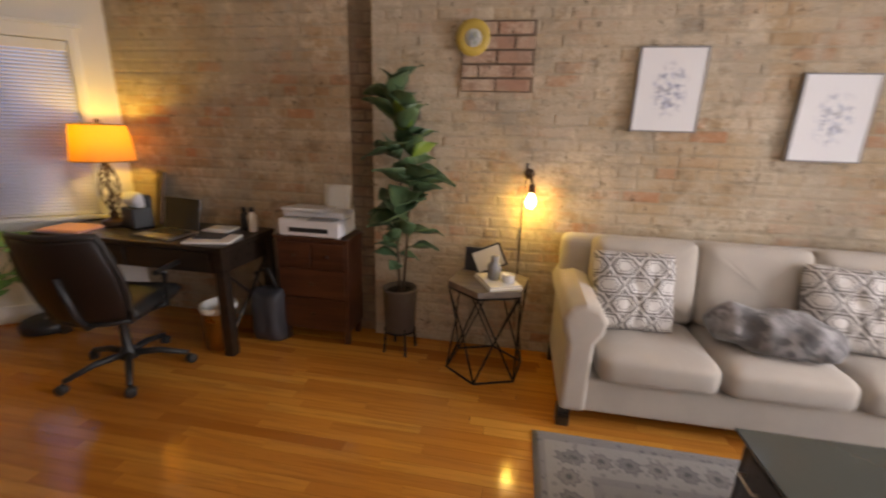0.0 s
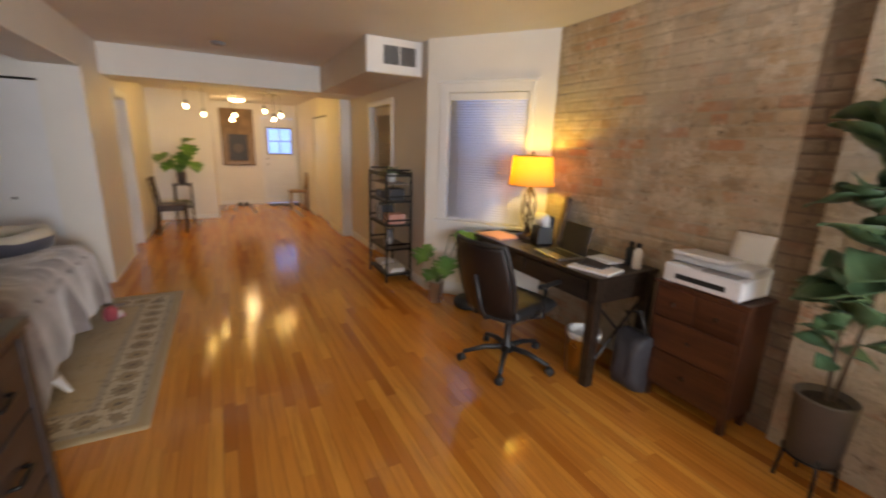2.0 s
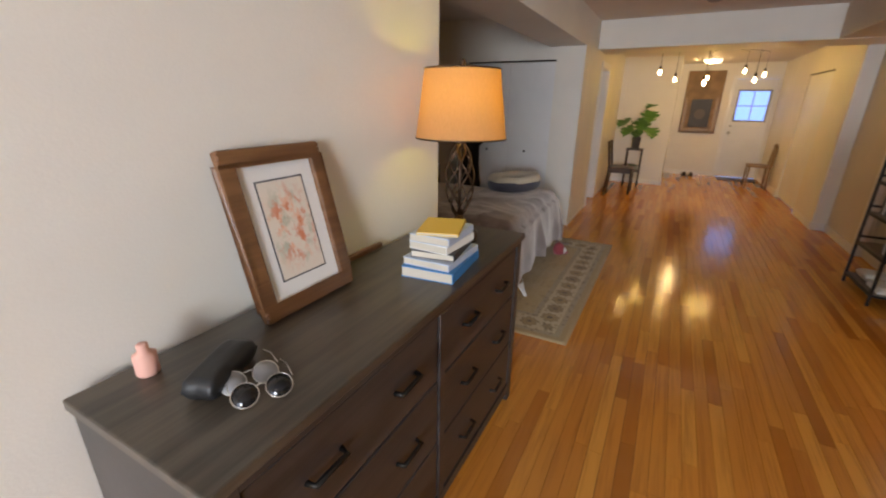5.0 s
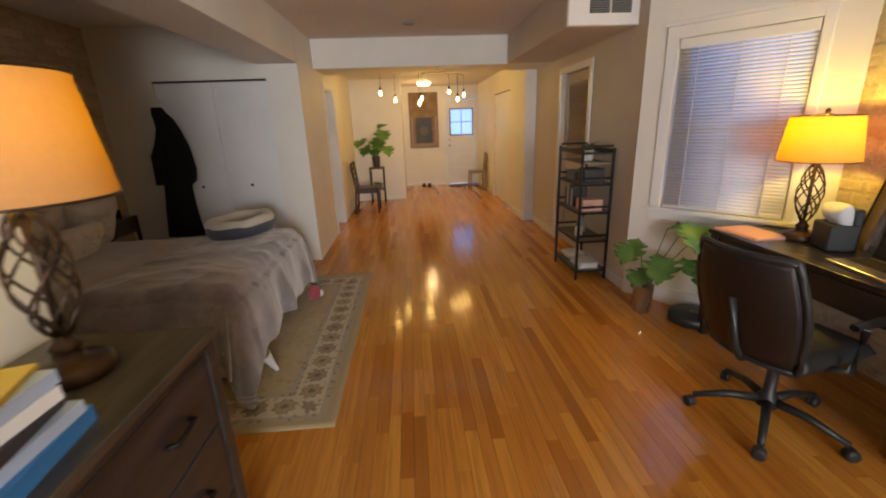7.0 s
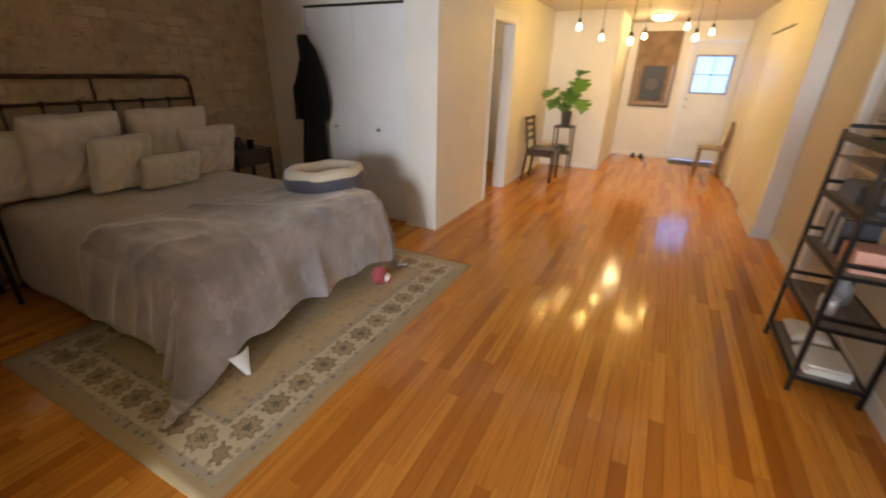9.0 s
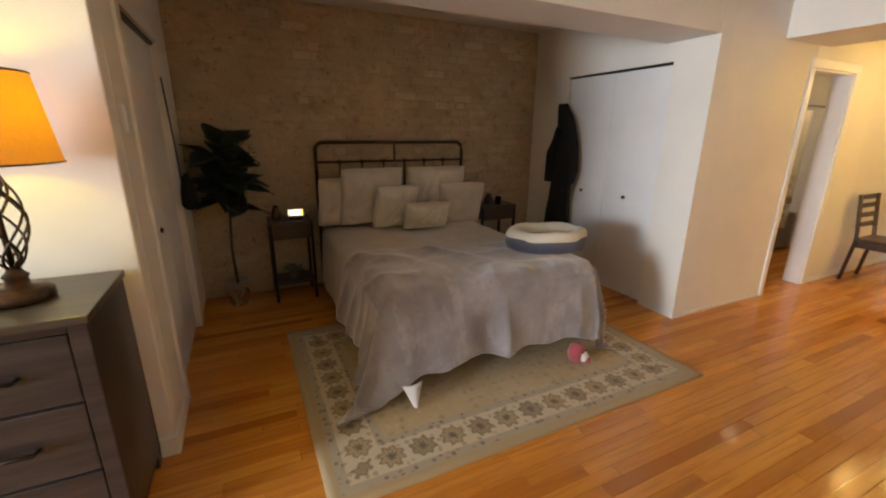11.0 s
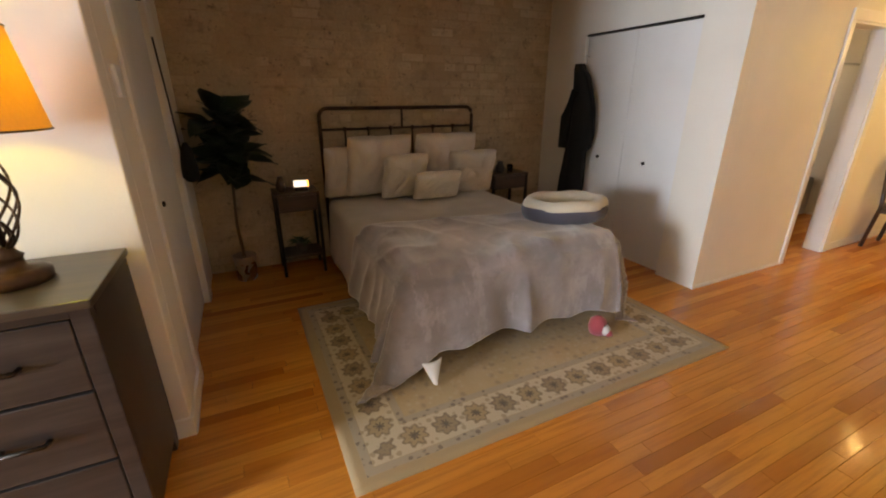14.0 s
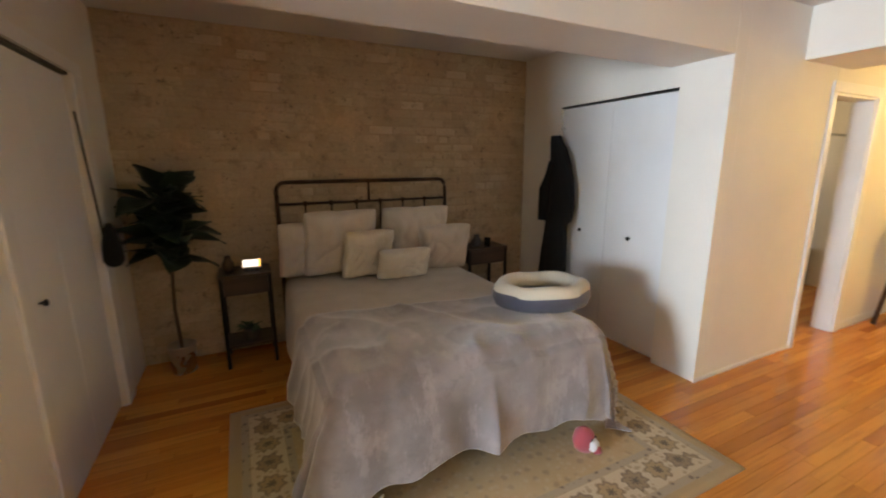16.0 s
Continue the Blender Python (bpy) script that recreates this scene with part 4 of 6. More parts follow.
# ---- sofa corner ----
def sofa():
    s = thing("sofa", pose(0.955, 2.55, 0), "light beige linen three-seat sofa with rolled arms", "sofa")
    L, D = 2.2, 0.80
    part("base", s, M_SOFA, [box(0.04, L - 0.04, 0.04, D, 0.10, 0.30)], bevel=0.02, seg=3)
    for x in (0.0, L - 0.20):
        prof = [(0.03, 0.10), (0.17, 0.10), (0.175, 0.50), (0.215, 0.56), (0.225, 0.63), (0.19, 0.70), (0.11, 0.725), (0.03, 0.70), (0.0, 0.63), (0.012, 0.56), (0.035, 0.50)]
        if x > 0:
            prof = [(0.20 - a, z) for a, z in prof]
        n = len(prof)
        v = [Vector((x + a, y, z)) for y in (0.02, D) for a, z in prof]
        f = [tuple(range(n)), tuple(range(2 * n - 1, n - 1, -1))] + [(i, (i + 1) % n, n + (i + 1) % n, n + i) for i in range(n)]
        part("arm", s, M_SOFA, [(v, f)], bevel=0.028, seg=3)
    part("back", s, M_SOFA, [box(0.03, L - 0.03, 0.62, D, 0.2, 0.93)], bevel=0.06, seg=4)
    for i in range(3):
        x0, x1 = 0.205 + i * 0.598, 0.205 + (i + 1) * 0.598 - 0.006
        part("seat_cushion", s, M_SOFA, [squab(x1 - x0, 0.62, 0.17, pose((x0 + x1) / 2, 0.31, 0.375))], True)
        part("back_cushion", s, M_SOFA, [squab(x1 - x0 + 0.005, 0.50, 0.20, pose((x0 + x1) / 2, 0.59, 0.70, 78))], True)
    for x in (0.06, L - 0.06):
        for y in (0.06, D - 0.06):
            part("leg", s, M_ESPRESSO, [slab(x, y, 0, 0.07, 0.07, 0.11)], bevel=0.006)


sofa()


def cushion(name, w, h, d, m, material, label, group="", uv=None, power=0.5):
    return solo(name, [puff(w, h, d, None, 36, power, 0.20)], material, label, "cushion", m, True, group=group, uv=uv)


for x, y, rz in ((1.37, 2.93, 4), (2.45, 2.93, -8)):
    cushion("throw_cushion", 0.46, 0.46, 0.17, pose(x, y, 0.69, -18, 0, rz), M_HEX, "white and grey geometric patterned cushion on the sofa", "patterned sofa cushions", lambda c: (c.x / 0.46 + 0.5, c.z / 0.46 + 0.5))


def fur_blanket():
    def f(u, v):
        a = v * 2 * math.pi
        k = max(0.02, 1 - abs(2 * u - 1) ** 3.2) ** 0.5
        r = 0.125 * k * (1 + 0.30 * noise.noise(Vector((u * 6, math.cos(a) * 1.5, math.sin(a) * 1.5))))
        return ((u - 0.5) * 0.62, math.cos(a) * r * 1.15, 0.105 + math.sin(a) * r * 0.92)
    solo("fur_throw", [sheet(f, 34, 24)], M_FUR, "rolled mottled grey faux fur throw on the sofa", "blanket", pose(2.03, 2.80, 0.475, 0, 3, -14), True)


fur_blanket()


def flat_rug(name, x0, y0, w, h, material, label):
    def f(u, v):
        return (u * w, v * h, 0.009 + 0.0025 * noise.noise(Vector((u * 9, v * 7, 3))))
    ob = solo(name, [sheet(f, 60, 44)], material, label, "rug", pose(x0, y0, 0), True, uv=lambda c: (c.x, c.y))
    s = ob.modifiers.new("solid", "SOLIDIFY")
    s.thickness, s.offset = 0.008, -1.0
    return ob


flat_rug("area_rug", 0.855, 0.85, 2.45, 1.65, M_RUGB, "worn grey patterned rug under the coffee table")

c = thing("coffee_table", pose(1.585, 1.35, 0.010), "black coffee table with a dark glossy glass top", "table")
part("top", c, M_FROST, [box(0, 1.2, 0, 0.775, 0.428, 0.442)], bevel=0.004)
part("body", c, M_ESPRESSO, [box(0.03, 1.17, 0.03, 0.05, 0.06, 0.428), box(0.03, 1.17, 0.725, 0.745, 0.06, 0.428), box(0.03, 0.05, 0.05, 0.725, 0.06, 0.428), box(1.15, 1.17, 0.05, 0.725, 0.06, 0.428), box(0.05, 1.15, 0.05, 0.725, 0.06, 0.09)], bevel=0.004)
part("drawer", c, M_ESPRESSO, [box(0.018, 0.03, 0.10, 0.68, 0.20, 0.40)], bevel=0.004)
part("handle", c, M_STEEL, [tube([(0.018, 0.58, 0.31), (-0.005, 0.58, 0.31), (-0.005, 0.68, 0.31), (0.018, 0.68, 0.31)], 0.006, 8)], True)
for x, y in ((0.07, 0.07), (0.07, 0.70), (1.13, 0.07), (1.13, 0.70)):
    part("leg", c, M_ESPRESSO, [slab(x, y, 0, 0.06, 0.06, 0.06)])


def side_table():
    t = thing("side_table", pose(0.545, 3.10, 0), "hexagonal side table, grey wood top on a black wire frame", "table")
    hx = lambda r, z, o=0: [(r * math.cos(radians(60 * i + o)), r * math.sin(radians(60 * i + o)), z) for i in range(6)]
    o = 20
    part("top", t, M_GREYTOP, [lathe([(0.27, 0.585), (0.27, 0.625)], 6, pose(0, 0, 0, 0, 0, o))], bevel=0.004)
    top, low, mid = hx(0.262, 0.578, o), hx(0.262, 0.008, o), hx(0.15, 0.12, o + 30)
    bars = [tube(top, 0.007, 6, True), tube(low, 0.007, 6, True)]
    for i in range(6):
        k = hx(0.215, 0.30, o + 30)[i]
        bars += [tube([top[i], k], 0.006, 6), tube([top[(i + 1) % 6], k], 0.006, 6), tube([low[i], k], 0.006, 6), tube([low[(i + 1) % 6], k], 0.006, 6)]
    part("frame", t, M_BLACK, bars, True)


side_table()
TZ = 0.625
solo("magazine", [slab(0, 0, 0, 0.21, 0.28, 0.012), slab(0.004, 0.006, 0.013, 0.20, 0.27, 0.009)], M_PAPER, "two white magazines on the side table", "magazine", pose(0.60, 3.04, TZ, 0, 0, 25), bevel=0.002)
p = thing("standing_photo", pose(0.56, 3.20, TZ + 0.03, -14, -24, 6), "black photo frame leaning on the side table", "picture frame")
part("frame", p, M_PLASTIC, [box(-0.105, 0.105, 0, 0.014, 0, 0.012), box(-0.105, 0.105, 0, 0.014, 0.148, 0.16), box(-0.105, -0.093, 0, 0.014, 0, 0.16), box(0.093, 0.105, 0, 0.014, 0, 0.16)])
part("print", p, M_CREAM, [box(-0.094, 0.094, 0.003, 0.012, 0.011, 0.149)])
solo("photo_box", [slab(0, 0, 0, 0.17, 0.03, 0.16)], M_DARKBOOK, "dark small standing picture on the side table", "picture frame", pose(0.45, 3.24, TZ, -8, 0, -8), bevel=0.004)
solo("mug", [lathe([(0.034, 0), (0.04, 0.005), (0.041, 0.09), (0.03, 0.10), (0.024, 0.125), (0.026, 0.15), (0.02, 0.152)], 24)], M_GREYP, "dark grey stoneware jug on the side table", "jug", pose(0.575, 3.05, TZ + 0.022), True)
solo("candle_jar", [lathe([(0.036, 0), (0.038, 0.004), (0.038, 0.05), (0.034, 0.052), (0.034, 0.046)], 24)], M_WHITE, "small white candle jar on the side table", "candle", pose(0.665, 3.01, TZ + 0.022), True)

s = thing("wall_sconce", pose(0.75, BRICK_Y - 0.052, 1.28), "bare filament bulb on a black pipe sconce", "lamp")
part("bracket", s, M_BRONZE, [lathe([(0.035, 0), (0.035, 0.012), (0.012, 0.016)], 20, pose(0, 0, 0, 90)), tube([(0, 0, 0), (0, -0.10, 0), (0.012, -0.118, -0.012), (0.02, -0.118, -0.06)], 0.009, 8),
                              tube([(-0.02, -0.06, -0.06), (-0.02, -0.06, 0.07)], 0.006, 6), lathe([(0.018, -0.11), (0.02, -0.06), (0.01, -0.05)], 16, pose(0.02, -0.118, 0))], True)
part("bulb", s, M_BULB, [lathe([(0.010, -0.105), (0.016, -0.125), (0.029, -0.155), (0.031, -0.18), (0.018, -0.205), (0.002, -0.21)], 20, pose(0.02, -0.118, 0))], True)
part("cord", s, M_BRONZE, [tube([(-0.02, -0.06, -0.06), (-0.03, -0.014, -0.2), (-0.025, -0.012, -0.7), (-0.02, -0.012, -1.1)], 0.005, 6)], True)


# ---- plants ----
def leaf_mesh(name, material, w, l, droop=0.25, cup=0.2, notch=False, wave=0.05):
    def f(u, v):
        a = 2 * v - 1
        k = math.sin(min(1.0, u * 0.97 + 0.03) * math.pi) ** 0.6 * (0.55 + 0.5 * math.sin(u * math.pi * 0.9))
        if notch and abs(a) > 0.35:
            k *= 1 - 0.85 * max(0.0, math.sin(u * 30)) * (abs(a) - 0.35)
        return (a * w / 2 * k, u * l, cup * w * a * a * k - droop * l * u * u + wave * w * math.sin(u * 9 + a * 2))
    me = mesh(name, [sheet(f, 30 if notch else 9, 8 if notch else 6)], material, True)
    return me


def place_leaf(me, parent, at, rz, pitch, size, roll=0.0):
    o = new("leaf", me)
    o.parent = parent
    o.matrix_local = Matrix.Translation(at) @ pose(0, 0, 0, 0, 0, rz) @ pose(0, 0, 0, pitch, roll, 0) @ Matrix.Scale(size, 4)
    o.modifiers.new("solid", "SOLIDIFY").thickness = 0.0015
    return o


def fig_tree():
    rnd = random.Random(4)
    t = thing("fiddle_leaf_fig", pose(-0.07, 3.17, 0), "tall fiddle leaf fig in a grey pot on a low stand", "plant")
    part("pot", t, M_POT, [lathe([(0.085, 0.16), (0.105, 0.17), (0.118, 0.47), (0.122, 0.48), (0.112, 0.485), (0.105, 0.455), (0.0, 0.45)], 28)], True)
    part("soil", t, M_SOIL, [lathe([(0.10, 0.452), (0.09, 0.458), (0.0, 0.462)], 20)], True)
    part("stand", t, M_BLACK, [tube([(0.10 * math.cos(a), 0.10 * math.sin(a), 0.20), (0.12 * math.cos(a), 0.12 * math.sin(a), 0.0)], 0.008, 6) for a in (0.6, 2.17, 3.74, 5.31)]
         + [tube(arc((0, 0, 0.165), 0.108, 0, 345, 23, "xy"), 0.006, 6, True)], True)
    stems = [[(0, 0, 0.45), (-0.02, 0.0, 0.8), (0.01, -0.02, 1.2), (-0.02, 0.0, 1.6), (-0.03, 0.02, 1.84)], [(0.02, 0.01, 0.45), (0.06, -0.02, 0.9), (0.08, -0.03, 1.3), (0.05, 0, 1.55)]]
    part("trunk", t, M_STEM, [tube(s, 0.011, 8, taper=0.55) for s in stems], True)
    kinds = [leaf_mesh("leaf", M_LEAF, 0.20, 0.27, 0.3), leaf_mesh("leaf", M_LEAF, 0.17, 0.23, 0.15), leaf_mesh("leaf", M_LEAFB, 0.18, 0.24, 0.2)]
    for i in range(66):
        z = 0.66 + 1.13 * (i / 65) ** 0.85
        s = stems[0] if rnd.random() < 0.62 or z > 1.55 else stems[1]
        base = Vector(s[0])
        for a, c in zip(s, s[1:]):
            if a[2] <= z <= c[2]:
                base = Vector(a).lerp(Vector(c), (z - a[2]) / (c[2] - a[2]))
        size = (0.66 + 0.40 * rnd.random()) * (0.85 if z > 1.6 else 1.0) * (0.8 if z < 0.85 else 1)
        k = kinds[2] if 1.25 < z < 1.6 and rnd.random() < 0.2 else kinds[rnd.randrange(2)]
        base.z = z
        rz = 180 + rnd.uniform(-125, 125)
        place_leaf(k, t, base, rz, rnd.uniform(-5, 65) if z < 1.5 else rnd.uniform(30, 80), size, rnd.uniform(-25, 25))


fig_tree()


def palm_tree():
    rnd = random.Random(9)
    t = thing("potted_tree", pose(-1.56, -2.24, 0), "dark leafy artificial tree in a grey metal pot", "plant")
    part("pot", t, M_SILVER, [lathe([(0.075, 0), (0.08, 0.005), (0.092, 0.21), (0.096, 0.22), (0.088, 0.222), (0.084, 0.2), (0.0, 0.195)], 24)], True)
    part("trunk", t, M_STEM, [tube([(0, 0, 0.19), (0.012, 0, 0.5), (-0.01, 0.01, 0.85), (0.0, 0, 1.25)], 0.013, 8, taper=0.7)], True)
    k = leaf_mesh("leaf", M_LEAFD, 0.19, 0.35, 0.35)
    for i in range(80):
        z = 0.84 + 0.5 * rnd.random()
        rz = rnd.uniform(0, 360)
        sz = rnd.uniform(0.7, 1.05)
        if math.cos(radians(rz)) < -0.3:
            sz *= 0.62
        place_leaf(k, t, (rnd.uniform(-0.03, 0.03), rnd.uniform(-0.03, 0.03), z), rz, rnd.uniform(5, 70), sz, rnd.uniform(-30, 30))


palm_tree()


def monstera(name, m, leaves, pot, label, scale=1.0, legs=False):
    t = thing(name, m, label, "plant")
    part("pot", t, pot, [lathe([(0.062, 0), (0.066, 0.004), (0.08, 0.215), (0.083, 0.22), (0.076, 0.222), (0.073, 0.2), (0.0, 0.195)], 24)], True)
    k = leaf_mesh("leaf", M_MONST, 0.33, 0.33, 0.25, 0.12, True)
    for x, y, z, rz, pitch, size in leaves:
        tip = Vector((x, y, z))
        part("stem", t, M_GREENSTEM, [tube([(0, 0, 0.19), tip * 0.4 + Vector((0, 0, 0.12)), tip], 0.006, 6, taper=0.7)], True)
        place_leaf(k, t, tip, rz, pitch, size * scale)


monstera("monstera_plant", pose(-2.99, 2.60, 0),
         [(-0.02, -0.06, 0.60, -150, -22, 0.8), (0.12, 0.22, 0.76, -100, -24, 0.85), (0.18, 0.18, 0.50, -80, -22, 0.9), (0.08, 0.06, 0.50, -120, -26, 0.8), (0.0, 0.14, 0.68, -30, 12, 0.65),
          (0.06, -0.02, 0.38, -145, -8, 0.7), (0.20, 0.20, 0.62, -60, -10, 0.7)], M_SILVER, "monstera plant with split leaves in a silver pot")

r = thing("robot_vacuum", pose(-2.72, 2.86, 0), "round black robot vacuum docked at the wall", "vacuum")
part("body", r, M_PLASTIC, [lathe([(0.155, 0.012), (0.17, 0.02), (0.172, 0.07), (0.16, 0.085), (0.0, 0.088)], 40)], True)
part("button", r, M_GREYP, [lathe([(0.03, 0.088), (0.028, 0.092), (0, 0.0925)], 20)], True)
part("wheel", r, M_PLASTIC, [slab(-0.1, 0, 0, 0.02, 0.06, 0.02), slab(0.1, 0, 0, 0.02, 0.06, 0.02)])
part("dock", r, M_PLASTIC, [slab(0.06, 0.17, 0, 0.16, 0.05, 0.11)], bevel=0.01)


# ---- work corner ----
def table_lamp(m, label, r0, r1, h, zb):
    """A lamp on an open twisted metal cage. zb: height of the shade's lower edge; h: the shade's height."""
    t = thing("table_lamp", m, label, "lamp", "table lamps")
    part("base", t, M_BRONZE, [lathe([(0.088, 0), (0.09, 0.008), (0.09, 0.032), (0.07, 0.045), (0.034, 0.05), (0.03, 0.075), (0.036, 0.085), (0.022, 0.10), (0.018, 0.115)], 32)], True)
    z0, z1 = 0.11, zb - 0.02
    bars = []
    for i in range(6):
        pts = []
        for k in range(19):
            u = k / 18
            rr = 0.014 + 0.050 * math.sin(math.pi * u) ** 0.75
            a = radians(60 * i + 200 * u)
            pts.append((rr * math.cos(a), rr * math.sin(a), z0 + (z1 - z0) * u))
        bars.append(tube(pts, 0.0042, 6))
        bars.append(tube([(-p[0], p[1], p[2]) for p in pts], 0.0042, 6)) if i % 2 == 0 else None
    part("cage", t, M_BRONZE, [q for q in bars if q] + [tube([(0, 0, 0.1), (0, 0, z1 + 0.02)], 0.009, 8), lathe([(0.02, z1 - 0.02), (0.022, z1), (0.014, z1 + 0.02), (0.014, z1 + 0.06)], 16)], True)
    seg = 48
    ring = lambda r, z: [(r * math.cos(2 * math.pi * i / seg), r * math.sin(2 * math.pi * i / seg), z) for i in range(seg)]
    v = [Vector(q) for q in ring(r0, zb) + ring(r1, zb + h)]
    part("shade", t, M_SHADE, [(v, [(i, (i + 1) % seg, seg + (i + 1) % seg, seg + i) for i in range(seg)])], True, label="orange-lit tapered linen shade")
    part("trim_band", t, M_BRONZE, [tube(ring(r0, zb), 0.0035, 6, True)], True)
    part("trim_band", t, M_BRONZE, [tube(ring(r1, zb + h), 0.0035, 6, True)], True)
    part("harp", t, M_BRONZE, [tube([(0, 0, zb + h + 0.012), (r1 * 0.6, 0, zb + h - 0.004), (r1, 0, zb + h - 0.002)], 0.003, 6), tube([(0, 0, zb + h + 0.012), (-r1 * 0.5, r1 * 0.8, zb + h - 0.004)], 0.003, 6),
                               tube([(0, 0, zb + h + 0.012), (-r1 * 0.5, -r1 * 0.8, zb + h - 0.004)], 0.003, 6), lathe([(0.004, zb + h), (0.006, zb + h + 0.012), (0.014, zb + h + 0.022), (0.01, zb + h + 0.036), (0.002, zb + h + 0.042)], 14)], True)


DZ, KZ = 0.957, 0.78
table_lamp(pose(-0.985, -0.125, DZ), "lit lamp, linen shade, twisted bronze cage base, on the dresser", 0.192, 0.155, 0.27, 0.452)
table_lamp(pose(-2.27, 3.13, KZ), "lit lamp, linen shade, twisted bronze cage base, on the desk", 0.195, 0.165, 0.25, 0.475)


def desk():
    d = thing("desk", pose(-2.60, 2.80, 0), "dark espresso wooden writing desk with drawers", "desk")
    W, D = 1.46, 0.58
    part("top", d, M_ESPRESSO, [box(-0.01, W + 0.01, -0.01, D, KZ - 0.03, KZ)], bevel=0.004)
    part("apron", d, M_ESPRESSO, [box(0.03, W - 0.03, 0.02, 0.045, KZ - 0.19, KZ - 0.03), box(0.03, W - 0.03, D - 0.045, D - 0.02, KZ - 0.19, KZ - 0.03), box(0.02, 0.045, 0.045, D - 0.045, KZ - 0.19, KZ - 0.03),
                                  box(W - 0.045, W - 0.02, 0.045, D - 0.045, KZ - 0.19, KZ - 0.03)], bevel=0.003)
    for i in range(2):
        part("drawer", d, M_ESPRESSO, [box(0.09 + i * 0.65, 0.71 + i * 0.65, 0.006, 0.02, KZ - 0.175, KZ - 0.045)], bevel=0.004)
    for x in (0.035, W - 0.035):
        for y in (0.035, D - 0.035):
            part("leg", d, M_ESPRESSO, [slab(x, y, 0, 0.068, 0.068, KZ - 0.03)], bevel=0.005)
    for x in (0.035, W - 0.035):
        part("brace", d, M_ESPRESSO, [tube([(x, 0.06, 0.14), (x, D - 0.06, KZ - 0.2)], 0.012, 6), tube([(x, D - 0.06, 0.14), (x, 0.06, KZ - 0.2)], 0.012, 6)])


desk()
l = thing("laptop", pose(-1.70, 2.985, KZ, 0, 0, -8), "open silver laptop with a dark screen on the desk", "laptop")
part("keyboard", l, M_STEEL, [box(-0.165, 0.165, -0.115, 0.115, 0, 0.016)], bevel=0.004)
part("keys", l, M_PLASTIC, [slab(-0.138 + 0.0251 * i, 0.075 - 0.024 * j, 0.016, 0.021, 0.019, 0.002) for i in range(12) for j in range(5)])
part("screen", l, M_SCREEN, [box(-0.165, 0.165, -0.004, 0.004, 0.0, 0.225, Matrix.Translation((0, 0.115, 0.014)) @ pose(0, 0, 0, -12))], bevel=0.002)
solo("folder", [slab(0, 0, 0, 0.33, 0.24, 0.012), slab(0.004, 0.004, 0.0125, 0.31, 0.22, 0.004)], M_PINK, "pink paper folder on the desk corner", "folder", pose(-2.43, 2.94, KZ, 0, 0, 4), bevel=0.002)
n = thing("notebook", pose(-1.31, 2.95, KZ, 0, 0, 14), "open white notebooks and papers on the desk", "notebook")
part("pages", n, M_PAPER, [slab(0, 0, 0, 0.30, 0.22, 0.014)], bevel=0.002)
part("cover", n, M_DARKBOOK, [slab(-0.03, 0.035, 0.0145, 0.19, 0.13, 0.01)], bevel=0.002)
solo("paper_stack", [slab(0, 0, 0, 0.21, 0.14, 0.01), slab(0.02, 0.01, 0.0105, 0.2, 0.13, 0.01, pose(0, 0, 0, 0, 0, 9))], M_PAPER, "loose white papers on the desk", "paper", pose(-1.45, 3.2, KZ, 0, 0, -6), bevel=0.001)
for x, y, mt, h, lb in ((-1.30, 3.28, M_PLASTIC, 0.17, "black pump bottle on the desk"), (-1.21, 3.24, M_CREAM, 0.18, "pale bottle with a dark cap on the desk")):
    bt = thing("bottle", pose(x, y, KZ), lb, "bottle")
    part("body", bt, mt, [lathe([(0.028, 0), (0.031, 0.006), (0.031, h * 0.68), (0.016, h * 0.78), (0.014, h * 0.82)], 20)], True)
    part("cap", bt, M_PLASTIC, [lathe([(0.016, h * 0.82), (0.017, h * 0.98), (0.012, h)], 16)], True)
k = thing("desk_phone", pose(-2.07, 3.13, KZ, 0, 0, -20), "black desk organiser holding a white cap and papers", "organiser")
part("body", k, M_PLASTIC, [box(-0.09, 0.09, -0.07, 0.07, 0, 0.15), box(-0.09, 0.09, 0.03, 0.07, 0.15, 0.24)], bevel=0.012)
part("bundle", k, M_SHEET, [puff(0.16, 0.12, 0.10, pose(0, 0.0, 0.20, 40, 0, 10))], True)
solo("leaning_picture", [box(-0.11, 0.11, 0, 0.02, 0, 0.012), box(-0.11, 0.11, 0, 0.02, 0.388, 0.40), box(-0.11, -0.095, 0, 0.02, 0, 0.4), box(0.095, 0.11, 0, 0.02, 0, 0.4), box(-0.1, 0.1, 0.008, 0.014, 0.01, 0.39)], M_BRONZE,
     "dark narrow picture frame leaning on the wall by the lamp", "picture frame", pose(-2.08, 3.30, KZ, -10, 0, -38))


